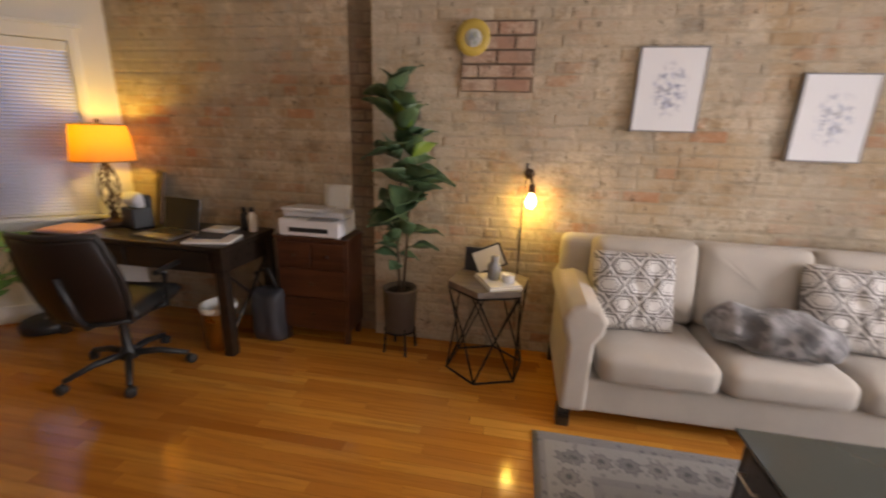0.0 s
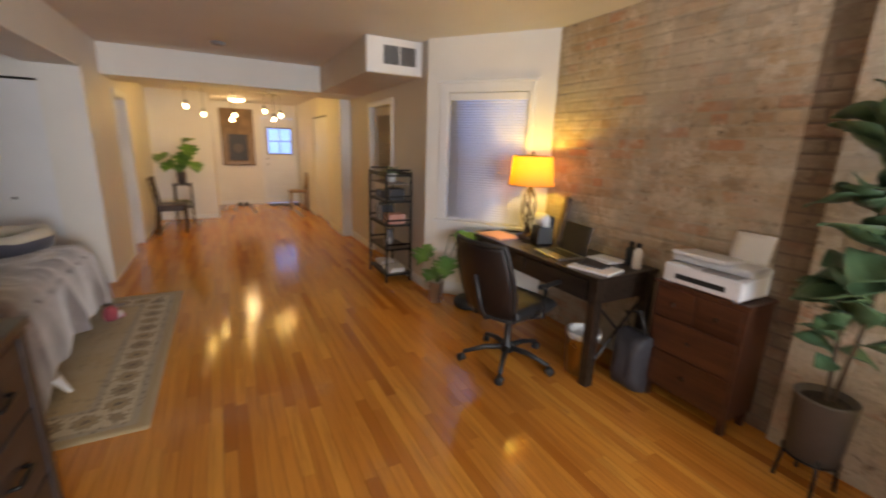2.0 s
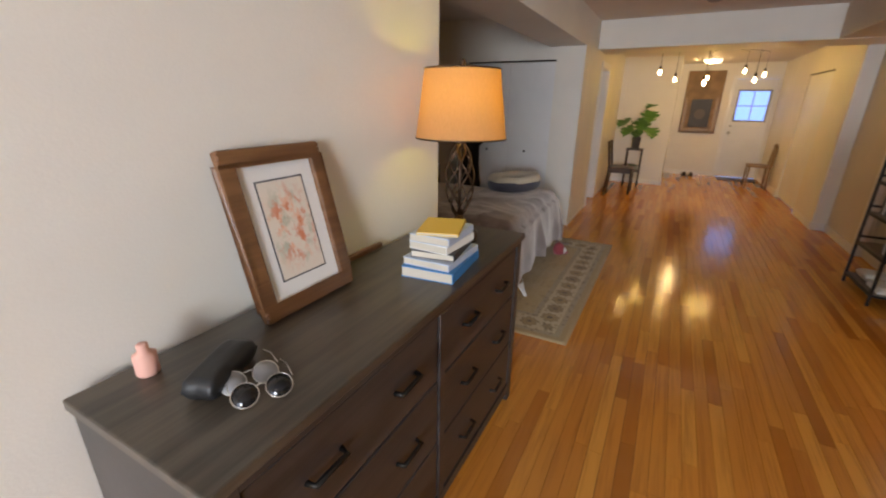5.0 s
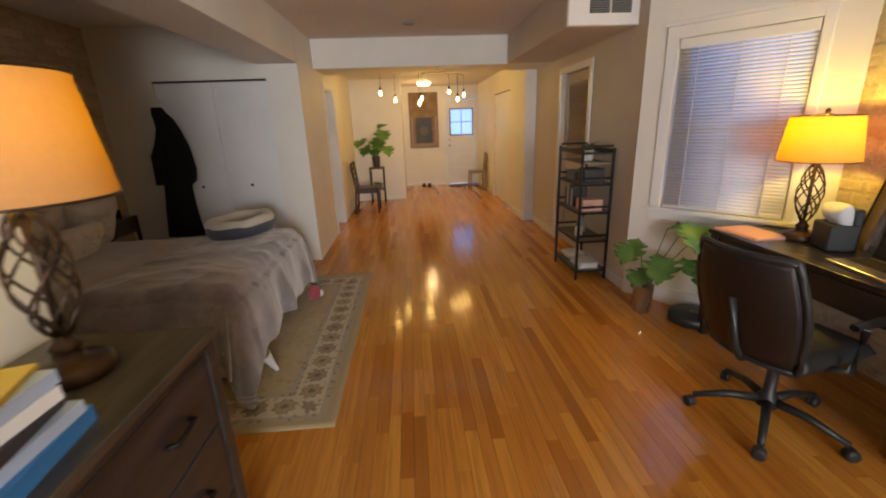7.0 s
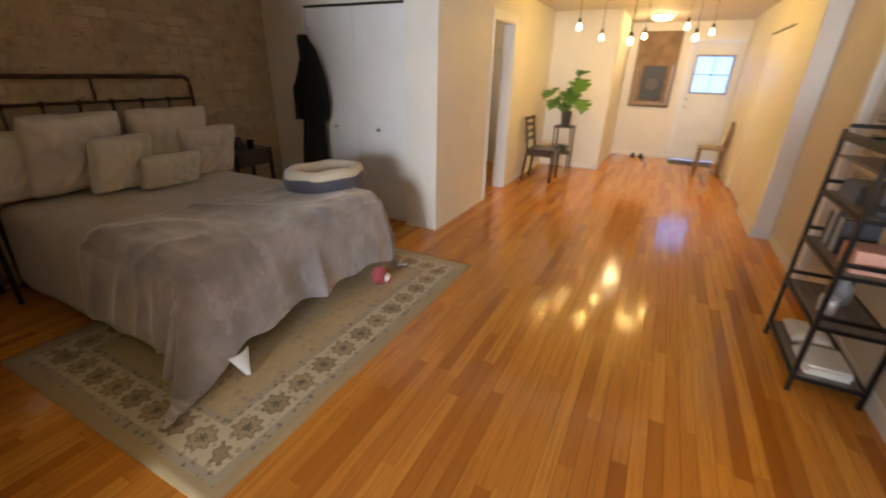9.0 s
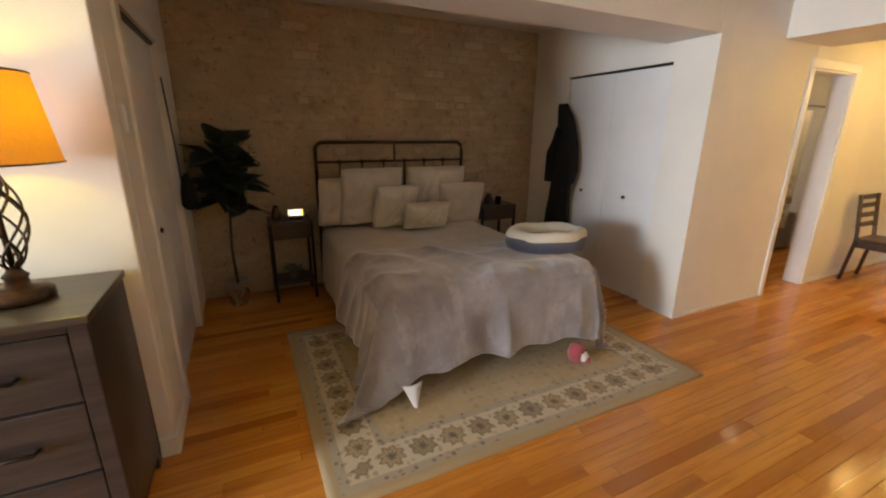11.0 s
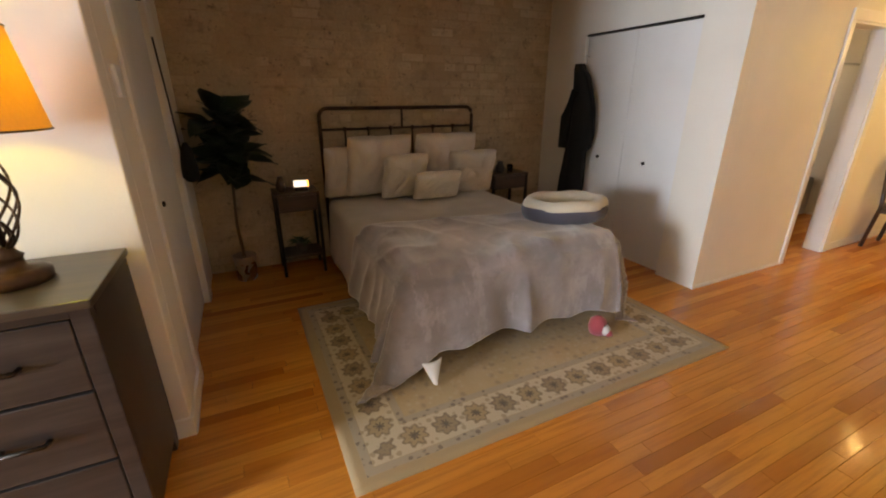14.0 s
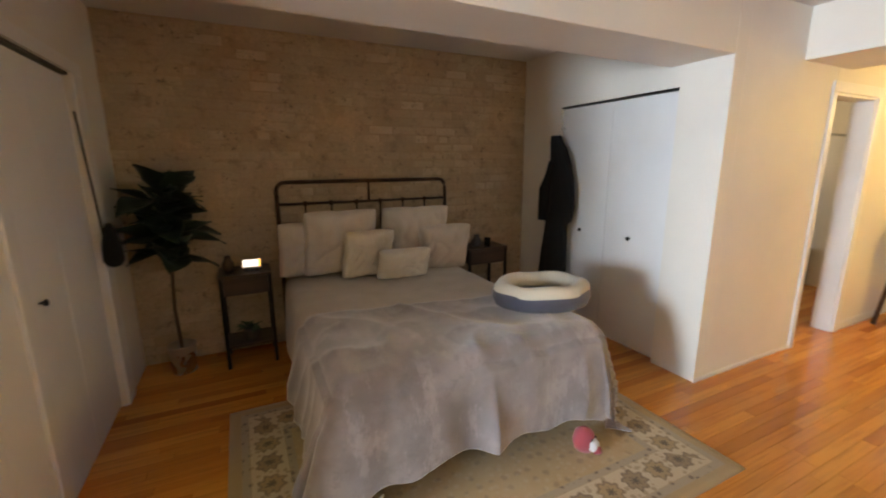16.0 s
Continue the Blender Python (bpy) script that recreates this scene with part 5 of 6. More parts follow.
def office_chair():
    c = thing("office_chair", pose(-1.67, 2.53, 0, 0, 0, 12), "dark brown leather office chair on castors", "chair")
    part("seat", c, M_PLASTIC, [puff(0.50, 0.48, 0.11, pose(0, 0.02, 0.47, 90), 18, 0.22)], True)

    def back(side):
        def f(u, v):
            w = 0.248 * (0.86 + 0.16 * math.sin(v * math.pi))
            a = 2 * u - 1
            y = -0.26 - 0.14 * v + 0.06 * a * a + side * 0.02 * (1 - a ** 4) * (1 - (2 * v - 1) ** 4)
            return (a * w, y, 0.44 + 0.53 * v)
        return f
    leather = surface("dark_brown_leather", (0.012, 0.006, 0.005), 0.5, var=0.2, fine=120, bumps=0.25)
    part("backrest", c, leather, [sheet(back(1), 14, 14), sheet(back(-1), 14, 14)], True, thick=0.012)
    part("rim", c, M_PLASTIC, [tube([back(0)(u, v) for u, v in [(0, i / 10) for i in range(11)] + [(i / 10, 1) for i in range(11)] + [(1, 1 - i / 10) for i in range(11)] + [(1 - i / 10, 0) for i in range(11)]], 0.016, 8, True)], True)
    part("spine", c, M_PLASTIC, [tube([(0, -0.05, 0.42), (0, -0.25, 0.42), (0, -0.31, 0.50), (0, -0.36, 0.75)], 0.022, 8)], True)
    part("armrest", c, M_PLASTIC, [tube([(s * 0.2, -0.02, 0.43), (s * 0.29, 0.0, 0.46), (s * 0.30, 0.0, 0.66), (s * 0.29, -0.06, 0.68), (s * 0.29, 0.16, 0.68)], 0.018, 8) for s in (-1, 1)], True)
    part("column", c, M_PLASTIC, [lathe([(0.05, 0.09), (0.045, 0.14), (0.028, 0.16), (0.026, 0.40), (0.06, 0.43)], 20)], True)
    for i in range(5):
        a = radians(72 * i + 244 - 12)
        x, y = math.cos(a), math.sin(a)
        part("spoke", c, M_PLASTIC, [tube([(0, 0, 0.12), (0.17 * x, 0.17 * y, 0.115), (0.33 * x, 0.33 * y, 0.072)], 0.024, 8, taper=0.65)], True)
        part("castor", c, M_PLASTIC, [lathe([(0.02, -0.024), (0.03, -0.02), (0.03, -0.003), (0.022, 0.0), (0.03, 0.003), (0.03, 0.02), (0.02, 0.024)], 16, Matrix.Translation((0.34 * x, 0.34 * y, 0.03)) @ pose(0, 0, 0, 90, 0, 30 * i))], True)


office_chair()
w = thing("waste_bin", pose(-1.33, 2.94, 0), "brass coloured waste bin with a white liner", "bin")
part("body", w, M_GOLD, [lathe([(0.095, 0), (0.10, 0.005), (0.115, 0.30), (0.117, 0.31), (0.11, 0.31), (0.10, 0.02), (0.0, 0.015)], 32)], True)
part("liner", w, M_PAPER, [lathe([(0.112, 0.27), (0.122, 0.30), (0.119, 0.325), (0.108, 0.32), (0.10, 0.25)], 28)], True)
g = thing("bag", pose(-1.04, 3.12, 0), "slumped black bag on the floor beside the desk", "bag")
part("body", g, M_DARKBOOK, [puff(0.24, 0.42, 0.24, pose(0, 0, 0.20), 18, 0.35)], True)
part("strap", g, M_PLASTIC, [tube([(-0.06, 0, 0.38), (-0.08, -0.03, 0.52), (0.03, -0.04, 0.56), (0.07, 0, 0.38)], 0.012, 6)], True)


def small_cabinet():
    c = thing("drawer_cabinet", pose(-0.965, 3.13, 0), "small dark red-brown wooden chest of drawers", "cabinet")
    W, D, H = 0.53, 0.27, 0.80
    part("body", c, M_REDWOOD, [box(0, W, 0, D, 0.10, H - 0.022)], bevel=0.004)
    part("top", c, M_REDWOOD, [box(-0.012, W + 0.012, -0.015, D, H - 0.022, H)], bevel=0.005)
    for a, e, z0, z1 in ((0.02, W / 2 - 0.006, 0.58, 0.765), (W / 2 + 0.006, W - 0.02, 0.58, 0.765), (0.02, W - 0.02, 0.36, 0.568), (0.02, W - 0.02, 0.125, 0.348)):
        dr = part("drawer", c, M_REDWOOD, [box(a, e, -0.012, 0, z0, z1)], bevel=0.004)
        part("knob", dr, M_BRONZE, [lathe([(0.006, 0), (0.006, 0.012), (0.014, 0.016), (0.012, 0.024)], 12, Matrix.Translation(((a + e) / 2, -0.012, (z0 + z1) / 2)) @ pose(0, 0, 0, 90))], True)
    for x in (0.03, W - 0.03):
        for y in (0.03, D - 0.03):
            part("leg", c, M_REDWOOD, [slab(x, y, 0, 0.04, 0.04, 0.10)], bevel=0.004)


small_cabinet()


def printer():
    p = thing("printer", pose(-0.69, 3.235, 0.80), "white inkjet printer with paper in its raised tray", "printer")
    part("body", p, M_WHITE, [box(-0.225, 0.225, -0.15, 0.13, 0.012, 0.13), box(-0.225, 0.225, -0.08, 0.13, 0.13, 0.175)], bevel=0.018, seg=3)
    part("scanner_lid", p, M_WHITE, [box(-0.21, 0.10, -0.13, 0.11, 0.172, 0.195, pose(0, 0, 0, -4))], bevel=0.006)
    part("panel", p, M_GREYP, [box(0.0, 0.19, -0.155, -0.05, 0.128, 0.136)], bevel=0.003)
    part("slot", p, M_PLASTIC, [box(-0.14, 0.14, -0.154, -0.14, 0.045, 0.075)])
    part("foot", p, M_GREYP, [slab(x, y, 0, 0.03, 0.03, 0.014) for x in (-0.19, 0.19) for y in (-0.11, 0.10)])
    part("paper", p, M_PAPER, [sheet(lambda u, v: (0.0 + 0.2 * u, 0.10 + 0.03 * v + 0.012 * v * v, 0.17 + 0.17 * v), 4, 6)], True, thick=0.004)


printer()


# ---- passage shelf ----
def shelf_unit():
    s = thing("etagere_shelf", pose(-4.30, 2.325, 0), "open black metal shelf rack with dark boards, half full", "shelf")
    W, D, H = 0.585, 0.29, 1.27
    for x in (0, W):
        for y in (0, D):
            part("post", s, M_BLACK, [slab(x, y, 0, 0.022, 0.022, H)], bevel=0.002)
    for i, z in enumerate((0.10, 0.40, 0.68, 0.95, 1.24)):
        part("shelf", s, M_GREYTOP if i < 4 else M_BLACK, [box(0.012, W - 0.012, 0.012, D - 0.012, z - 0.012, z)] if i < 4 else [box(0.012, W - 0.012, -0.008, 0.012, z, z + 0.02), box(0.012, W - 0.012, D - 0.012, D + 0.008, z, z + 0.02)], bevel=0.002)
        part("rail", s, M_BLACK, [box(0.012, W - 0.012, y - 0.007, y + 0.007, z - 0.022, z - 0.002) for y in (0, D)] + [box(x - 0.007, x + 0.007, 0.011, D - 0.011, z - 0.022 + k, z - 0.002 + k) for x in (0, W) for k in (0, 0.06 if i else 0)])
    part("top_board", s, M_GREYTOP, [box(0.012, W - 0.012, 0.012, D - 0.012, 1.13, 1.142)])


shelf_unit()
SX, SY = -4.30, 2.325
p = thing("bowl_plant", pose(SX + 0.33, SY + 0.15, 1.142), "small dark green plant in a white bowl on the shelf top", "plant")
part("bowl", p, M_WHITE, [lathe([(0.04, 0), (0.05, 0.004), (0.062, 0.10), (0.056, 0.10), (0.0, 0.09)], 20)], True)
rr = random.Random(2)
lm = leaf_mesh("leaf", M_LEAF, 0.035, 0.10, 0.5)
for i in range(34):
    place_leaf(lm, p, (rr.uniform(-0.03, 0.03), rr.uniform(-0.03, 0.03), 0.09), rr.uniform(0, 360), rr.uniform(5, 75), rr.uniform(0.7, 1.2))
for i in range(9):
    h = 0.17 + 0.05 * rr.random()
    solo("book", [slab(0, 0, 0, 0.022, 0.15, h)], (M_DARKBOOK, M_GREENBOOK, M_PAPER, M_PALEBLUE)[i % 4], "upright book on the rack shelf", "book", pose(SX + 0.06 + 0.026 * i, SY + 0.13, 0.68), bevel=0.002, group="books on the rack")
solo("pink_box", [slab(0, 0, 0, 0.17, 0.20, 0.11)], M_PINK, "pink storage box on the rack shelf", "box", pose(SX + 0.46, SY + 0.145, 0.68), bevel=0.006)
solo("black_basket", [slab(0, 0, 0, 0.19, 0.19, 0.13)], M_DARKBOOK, "black storage box on the rack shelf", "box", pose(SX + 0.45, SY + 0.145, 0.95), bevel=0.012)
solo("game_box", [slab(0, 0, 0, 0.24, 0.20, 0.05), slab(0.01, 0, 0.051, 0.22, 0.19, 0.035)], M_NAVY, "stacked dark boxes on the rack shelf", "box", pose(SX + 0.18, SY + 0.145, 0.95), bevel=0.003)
solo("white_mug", [lathe([(0.03, 0), (0.036, 0.004), (0.04, 0.09), (0.036, 0.09), (0.033, 0.01)], 20), tube(arc((0.045, 0, 0.045), 0.025, -80, 80, 8), 0.005, 6)], M_WHITE, "white mug on the rack shelf", "mug", pose(SX + 0.40, SY + 0.08, 0.40), True)
solo("glass_vase", [lathe([(0.035, 0), (0.05, 0.01), (0.055, 0.09), (0.03, 0.13), (0.035, 0.16)], 20)], M_GREYP, "grey vase on the rack shelf", "vase", pose(SX + 0.25, SY + 0.16, 0.40), True)
solo("magazine_pile", [slab(0, 0, 0, 0.24, 0.19, 0.02), slab(0.01, 0.0, 0.0205, 0.23, 0.18, 0.018, pose(0, 0, 0, 0, 0, 5)), slab(0, 0.01, 0.039, 0.22, 0.18, 0.012)], M_PAPER, "pile of magazines on the lowest rack shelf", "magazine", pose(SX + 0.42, SY + 0.145, 0.10), bevel=0.002)
solo("folded_cloth", [puff(0.24, 0.20, 0.07, pose(0, 0, 0.035, 90), 12, 0.3)], M_PILLOW, "folded pale cloth on the lowest rack shelf", "cloth", pose(SX + 0.15, SY + 0.14, 0.10), True)


# ---- dresser ----
def dresser():
    d = thing("dresser", pose(-1.21, -0.36, 0), "wide weathered grey-brown six-drawer dresser", "dresser")
    W, D, H = 1.61, 0.47, DZ
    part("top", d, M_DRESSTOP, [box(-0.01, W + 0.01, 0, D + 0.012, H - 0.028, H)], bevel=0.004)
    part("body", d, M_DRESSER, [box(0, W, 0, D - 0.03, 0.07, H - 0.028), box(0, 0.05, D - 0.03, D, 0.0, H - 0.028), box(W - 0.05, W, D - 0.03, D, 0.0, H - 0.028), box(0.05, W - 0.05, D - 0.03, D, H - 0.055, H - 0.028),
                                box(0.05, W - 0.05, D - 0.03, D, 0.06, 0.11), box(W / 2 - 0.02, W / 2 + 0.02, D - 0.03, D, 0.11, H - 0.055), box(0, 0.05, 0, 0.05, 0, 0.07), box(W - 0.05, W, 0, 0.05, 0, 0.07)], bevel=0.003)
    rows = ((0.655, 0.895), (0.385, 0.645), (0.118, 0.375))
    for a, e in ((0.056, W / 2 - 0.026), (W / 2 + 0.026, W - 0.056)):
        for z0, z1 in rows:
            dr = part("drawer", d, M_DRESSER, [box(a, e, D - 0.03, D - 0.006, z0, z1)], bevel=0.004)
            for k in (0.27, 0.73):
                x = a + (e - a) * k
                z = (z0 + z1) / 2
                part("handle", dr, M_BLACK, [tube([(x - 0.055, D - 0.008, z), (x - 0.05, D + 0.018, z), (x + 0.05, D + 0.018, z), (x + 0.055, D - 0.008, z)], 0.008, 8)], True)


dresser()


def leaning_picture():
    p = thing("framed_print", pose(-0.185, -0.235, DZ, 14, 0, 0), "carved walnut frame with a peach blossom print, leaning on the wall", "picture")
    W, H, t = 0.352, 0.485, 0.044
    w = W / 2
    part("frame", p, M_WALNUT, [box(-w, w, -0.02, 0.012, 0, t), box(-w, w, -0.02, 0.012, H - t, H), box(-w, -w + t, -0.02, 0.012, t, H - t), box(w - t, w, -0.02, 0.012, t, H - t)], bevel=0.007, seg=3)
    part("bead", p, M_WALNUT, [lathe([(0.002, -0.006), (0.006, -0.003), (0.006, 0.003), (0.002, 0.006)], 8, pose(s * (w - 0.002), 0.006, 0.012 + 0.014 * i)) for s in (-1, 1) for i in range(34)], True)
    part("mount", p, M_MAT, [box(-w + t, w - t, -0.012, -0.002, t, H - t)])
    part("print", p, M_BLOSSOM, [box(-w + t + 0.05, w - t - 0.05, -0.004, 0.0, t + 0.055, H - t - 0.055)], uv=lambda c: (c.x / 0.2 + 0.5, (c.z - 0.105) / 0.28))
    part("fillet", p, M_DARKBOOK, [box(-w + t + 0.045, w - t - 0.045, -0.003, -0.001, t + 0.05, H - t - 0.05)])


leaning_picture()
solo("flat_frame", [box(-0.16, 0.16, -0.011, 0.011, 0, 0.022)], M_WALNUT, "narrow wooden moulding lying against the wall on the dresser", "frame", pose(-0.55, -0.365, DZ), bevel=0.004)
zz = DZ
for i, (w, h, t, mt, a) in enumerate(((0.29, 0.20, 0.04, M_BLUE, 2), (0.26, 0.185, 0.027, M_PALEBLUE, -3), (0.215, 0.165, 0.026, M_DARKBOOK, 5), (0.21, 0.16, 0.03, M_PAPER, -6), (0.22, 0.16, 0.03, M_PALEBLUE, -2), (0.205, 0.15, 0.012, M_YELLOW, 14))):
    bk = thing("book", pose(-0.64, -0.025, zz, 0, 0, 4 + a), ("blue", "pale blue", "dark", "white", "pale blue", "yellow")[i] + " covered book in a pile on the dresser", "book", "books on the dresser")
    part("cover", bk, mt, [box(-w / 2, w / 2, -h / 2, h / 2, 0, 0.003), box(-w / 2, w / 2, -h / 2, h / 2, t - 0.003, t), box(-w / 2, w / 2, h / 2 - 0.003, h / 2, 0.003, t - 0.003)], bevel=0.001)
    part("pages", bk, M_PAGES, [box(-w / 2 + 0.004, w / 2 - 0.002, -h / 2 + 0.004, h / 2 - 0.004, 0.003, t - 0.003)])
    zz += t
solo("spectacles_case", [puff(0.19, 0.075, 0.06, pose(0, 0, 0.03, 90), 16, 0.3)], M_PLASTIC, "black spectacles case on the dresser", "case", pose(0.20, -0.13, DZ, 0, 0, 24), True)


def sunglasses(m, lens, label):
    g = thing("sunglasses", m, label, "sunglasses", "sunglasses on the dresser")
    for s in (-1, 1):
        part("lens", g, lens, [lathe([(0.0, 0.0), (0.026, 0.001), (0.026, 0.003), (0.0, 0.005)], 24, Matrix.Translation((s * 0.034, 0, 0.018)) @ pose(0, 0, 0, 32))], True)
        part("rim", g, M_STEEL, [tube([Matrix.Translation((s * 0.034, 0, 0.018)) @ pose(0, 0, 0, 32) @ Vector(q) for q in arc((0, 0, 0.002), 0.027, 0, 340, 18, "xy")], 0.0016, 6, True)], True)
        part("temple", g, M_STEEL, [tube([(s * 0.062, 0, 0.035), (s * 0.064, 0.07, 0.02), (s * 0.058, 0.12, 0.004)], 0.0016, 6)], True)
    part("bridge", g, M_STEEL, [tube([(-0.009, 0, 0.035), (0, -0.004, 0.039), (0.009, 0, 0.035)], 0.0016, 6)], True)


sunglasses(pose(0.20, 0.0, DZ, 0, 0, 150), M_SCREEN, "round metal sunglasses lying on the dresser")
sunglasses(pose(0.185, -0.06, DZ, 0, 0, 155), M_GREYP, "mirrored sunglasses lying on the dresser")
solo("hand_cream", [lathe([(0.022, 0), (0.024, 0.004), (0.024, 0.05), (0.012, 0.055), (0.012, 0.075), (0.008, 0.078)], 18)], M_PINK, "small pink lotion bottle on the dresser", "bottle", pose(0.27, -0.30, DZ), True)


# ---- bed alcove ----
flat_rug("bedroom_rug", -4.265, -1.445, 2.39, 1.72, M_RUG, "beige rug with a dark leaf border under the bed")
BX0, BX1, BY0, BY1 = -3.865, -2.335, -2.34, -0.33
BCX = (BX0 + BX1) / 2


def drape(u, v, ends, top, rnd, folds, seed, hem, lift=0.0):
    """Cloth over the bed: lies on top, falls over its edges in folds, and runs out on the floor where it is long."""
    x, y = ends[0] + (ends[1] - ends[0]) * u, ends[2] + (ends[3] - ends[2]) * v
    y = min(y, BY1 + hem(u)) if y > BY1 else y
    cx, cy = min(max(x, BX0 + rnd), BX1 - rnd), min(y, BY1 - rnd)
    ex, ey = x - cx, y - cy
    d = math.hypot(ex, ey)
    wob = (1 + 25 * lift) * noise.noise(Vector((x * 2.2, y * 2.2, seed))) * 0.012 + noise.noise(Vector((x * 6, y * 5, seed + 4))) * 0.006
    if lift:
        ridge = 1 - abs(noise.noise(Vector((x * 2.6 + y * 1.2, y * 1.1 - x * 0.7, 11.0))))
        wob += 0.026 * ridge ** 5 + 0.007 * (1 - abs(noise.noise(Vector((x * 5 - y * 2, y * 3 + x, 5.0))))) ** 5
    if d < 1e-6:
        return (x, y, top + wob)
    nx, ny = ex / d, ey / d
    q = rnd * math.pi / 2
    if d < q:
        a = d / rnd
        out, z = rnd * math.sin(a), top - rnd * (1 - math.cos(a))
    else:
        drop = d - q
        floor = 0.022
        room = top - rnd - floor
        sweep = 0.08 * drop + lift
        if drop <= room:
            out, z = rnd + sweep, top - rnd - drop
        else:
            extra = drop - room
            out, z = rnd + sweep + 0.75 * extra, floor + 0.012 * abs(math.sin(extra * 30 + x * 25))
        along = math.atan2(ny, nx) * 0.55 + (cx * abs(ny) + cy * abs(nx))
        k = min(1.0, drop / 0.3)
        if lift:
            out += 0.06 * k * (1 - abs(noise.noise(Vector((along * 3.6, drop * 1.0, 21.0))))) ** 4
        out += folds * k * (math.sin(along * 13 + 3 * noise.noise(Vector((along * 2, 0, seed))) + seed) * 0.6 + noise.noise(Vector((along * 5, drop * 2, seed))) * 1.1)
    flare = 0.60 * max(0.0, nx * ny) * max(0.0, d - q) if lift else 0.0
    return (cx + nx * out + flare, cy + ny * out * (1 - 0.35 * (flare > 0) * nx), z + wob)


def bed():
    b = thing("bed", pose(0, 0, 0), "queen bed with a bronze metal frame, made with a beige duvet", "bed")
    HY = -2.38
    r = 0.017
    L, R, T = -2.33, -3.86, 1.405
    c = 0.07
    part("headboard", b, M_BRONZE, [tube([(L, HY, 0.0), (L, HY, T - c)] + [(L - c + c * math.cos(a), HY, T - c + c * math.sin(a)) for a in (0.4, 0.8, 1.2, 1.57)] + [(R + c - c * math.sin(a), HY, T - c + c * math.cos(a)) for a in (0, 0.4, 0.8, 1.2, 1.57)] + [(R, HY, 0.0)], r, 10),
                                    tube([(L, HY, 1.225), (R, HY, 1.225)], 0.011, 8), tube([(BCX, HY, 1.225), (BCX, HY, T)], 0.011, 8), tube([(L, HY, 0.45), (R, HY, 0.45)], 0.011, 8)]
         + [tube([(L - (L - R) * i / 7, HY, 0.45), (L - (L - R) * i / 7, HY, 1.225)], 0.008, 6) for i in range(1, 7)]
         + [lathe([(0.015, 1.205), (0.02, 1.225), (0.015, 1.245)], 12, pose(L - (L - R) * i / 7, HY, 0)) for i in range(1, 7)], True)
    FY = -0.40
    F = 0.575
    part("footboard", b, M_BRONZE, [tube([(L + 0.0, FY, 0.012), (L, FY, F - c)] + [(L - c + c * math.cos(a), FY, F - c + c * math.sin(a)) for a in (0.4, 0.8, 1.2, 1.57)] + [(R - 0.07 + c - c * math.sin(a), FY, F - c + c * math.cos(a)) for a in (0, 0.4, 0.8, 1.2, 1.57)] + [(R - 0.07, FY, 0.012)], r, 10)], True)
    part("side_rail", b, M_BRONZE, [box(x - 0.01, x + 0.01, HY, FY, 0.22, 0.30) for x in (L - 0.02, R + 0.02)])
    part("mattress", b, M_SHEET, [box(BX0 + 0.02, BX1 - 0.02, BY0, BY1 - 0.02, 0.28, 0.575)], bevel=0.05, seg=4)
    part("duvet", b, M_DUVET, [sheet(lambda u, v: drape(u, v, (BX0 - 0.50, BX1 + 0.50, BY0 + 0.02, BY1 + 0.05), 0.612, 0.07, 0.008, 3.0, lambda u: 0.05), 60, 64)], True, thick=0.012)


bed()


def velvet():
    def hem(u):
        s = u
        return 0.44 + 0.17 * max(0, (s - 0.66) / 0.34) + 0.12 * max(0, (0.26 - s) / 0.26) + 0.015 * math.sin(s * 40)

    def f(u, v):
        y0 = -1.28 + 0.30 * (1 - u)
        p = drape(u, v, (BX0 - 0.38, BX1 + 0.42, y0, BY1 + 0.95), 0.640, 0.08, 0.016, 8.0, hem, 0.03)
        return p
    solo("throw_blanket", [sheet(f, 170, 130)], M_THROW, "taupe velvet throw draped over the foot of the bed", "blanket", smooth=True, thick=0.01)


velvet()
solo("sheet_corner", [sheet(lambda u, v: (-2.30 - 0.12 * u * (1 - 0.85 * v) - 0.05 * v, -0.27 + 0.05 * v + 0.02 * math.sin(u * 3), 0.135 - 0.115 * v + 0.01 * u), 6, 8)], M_SHEET, "white sheet corner showing below the throw", "sheet", pose(-0.08, 0.02, 0.0), True, thick=0.006)
ty = thing("plush_toy", pose(-3.62, -0.20, 0.012, 0, 0, 20), "small red and white plush toy on the rug", "toy")
part("body", ty, M_RED, [lathe([(0.01, 0), (0.05, 0.015), (0.062, 0.06), (0.05, 0.11), (0.02, 0.135)], 20), lathe([(0.008, 0), (0.022, 0.02), (0.018, 0.05)], 12, pose(0.0, 0.05, 0.02, -60))], True)
part("snout", ty, M_SHEET, [lathe([(0.005, 0), (0.034, 0.01), (0.038, 0.03), (0.02, 0.05)], 18, pose(0, 0.03, 0.05, -75))], True)
part("eye", ty, M_PLASTIC, [lathe([(0.002, 0), (0.007, 0.003), (0.006, 0.008)], 10, pose(s * 0.022, 0.05, 0.092, -70)) for s in (-1, 1)], True)

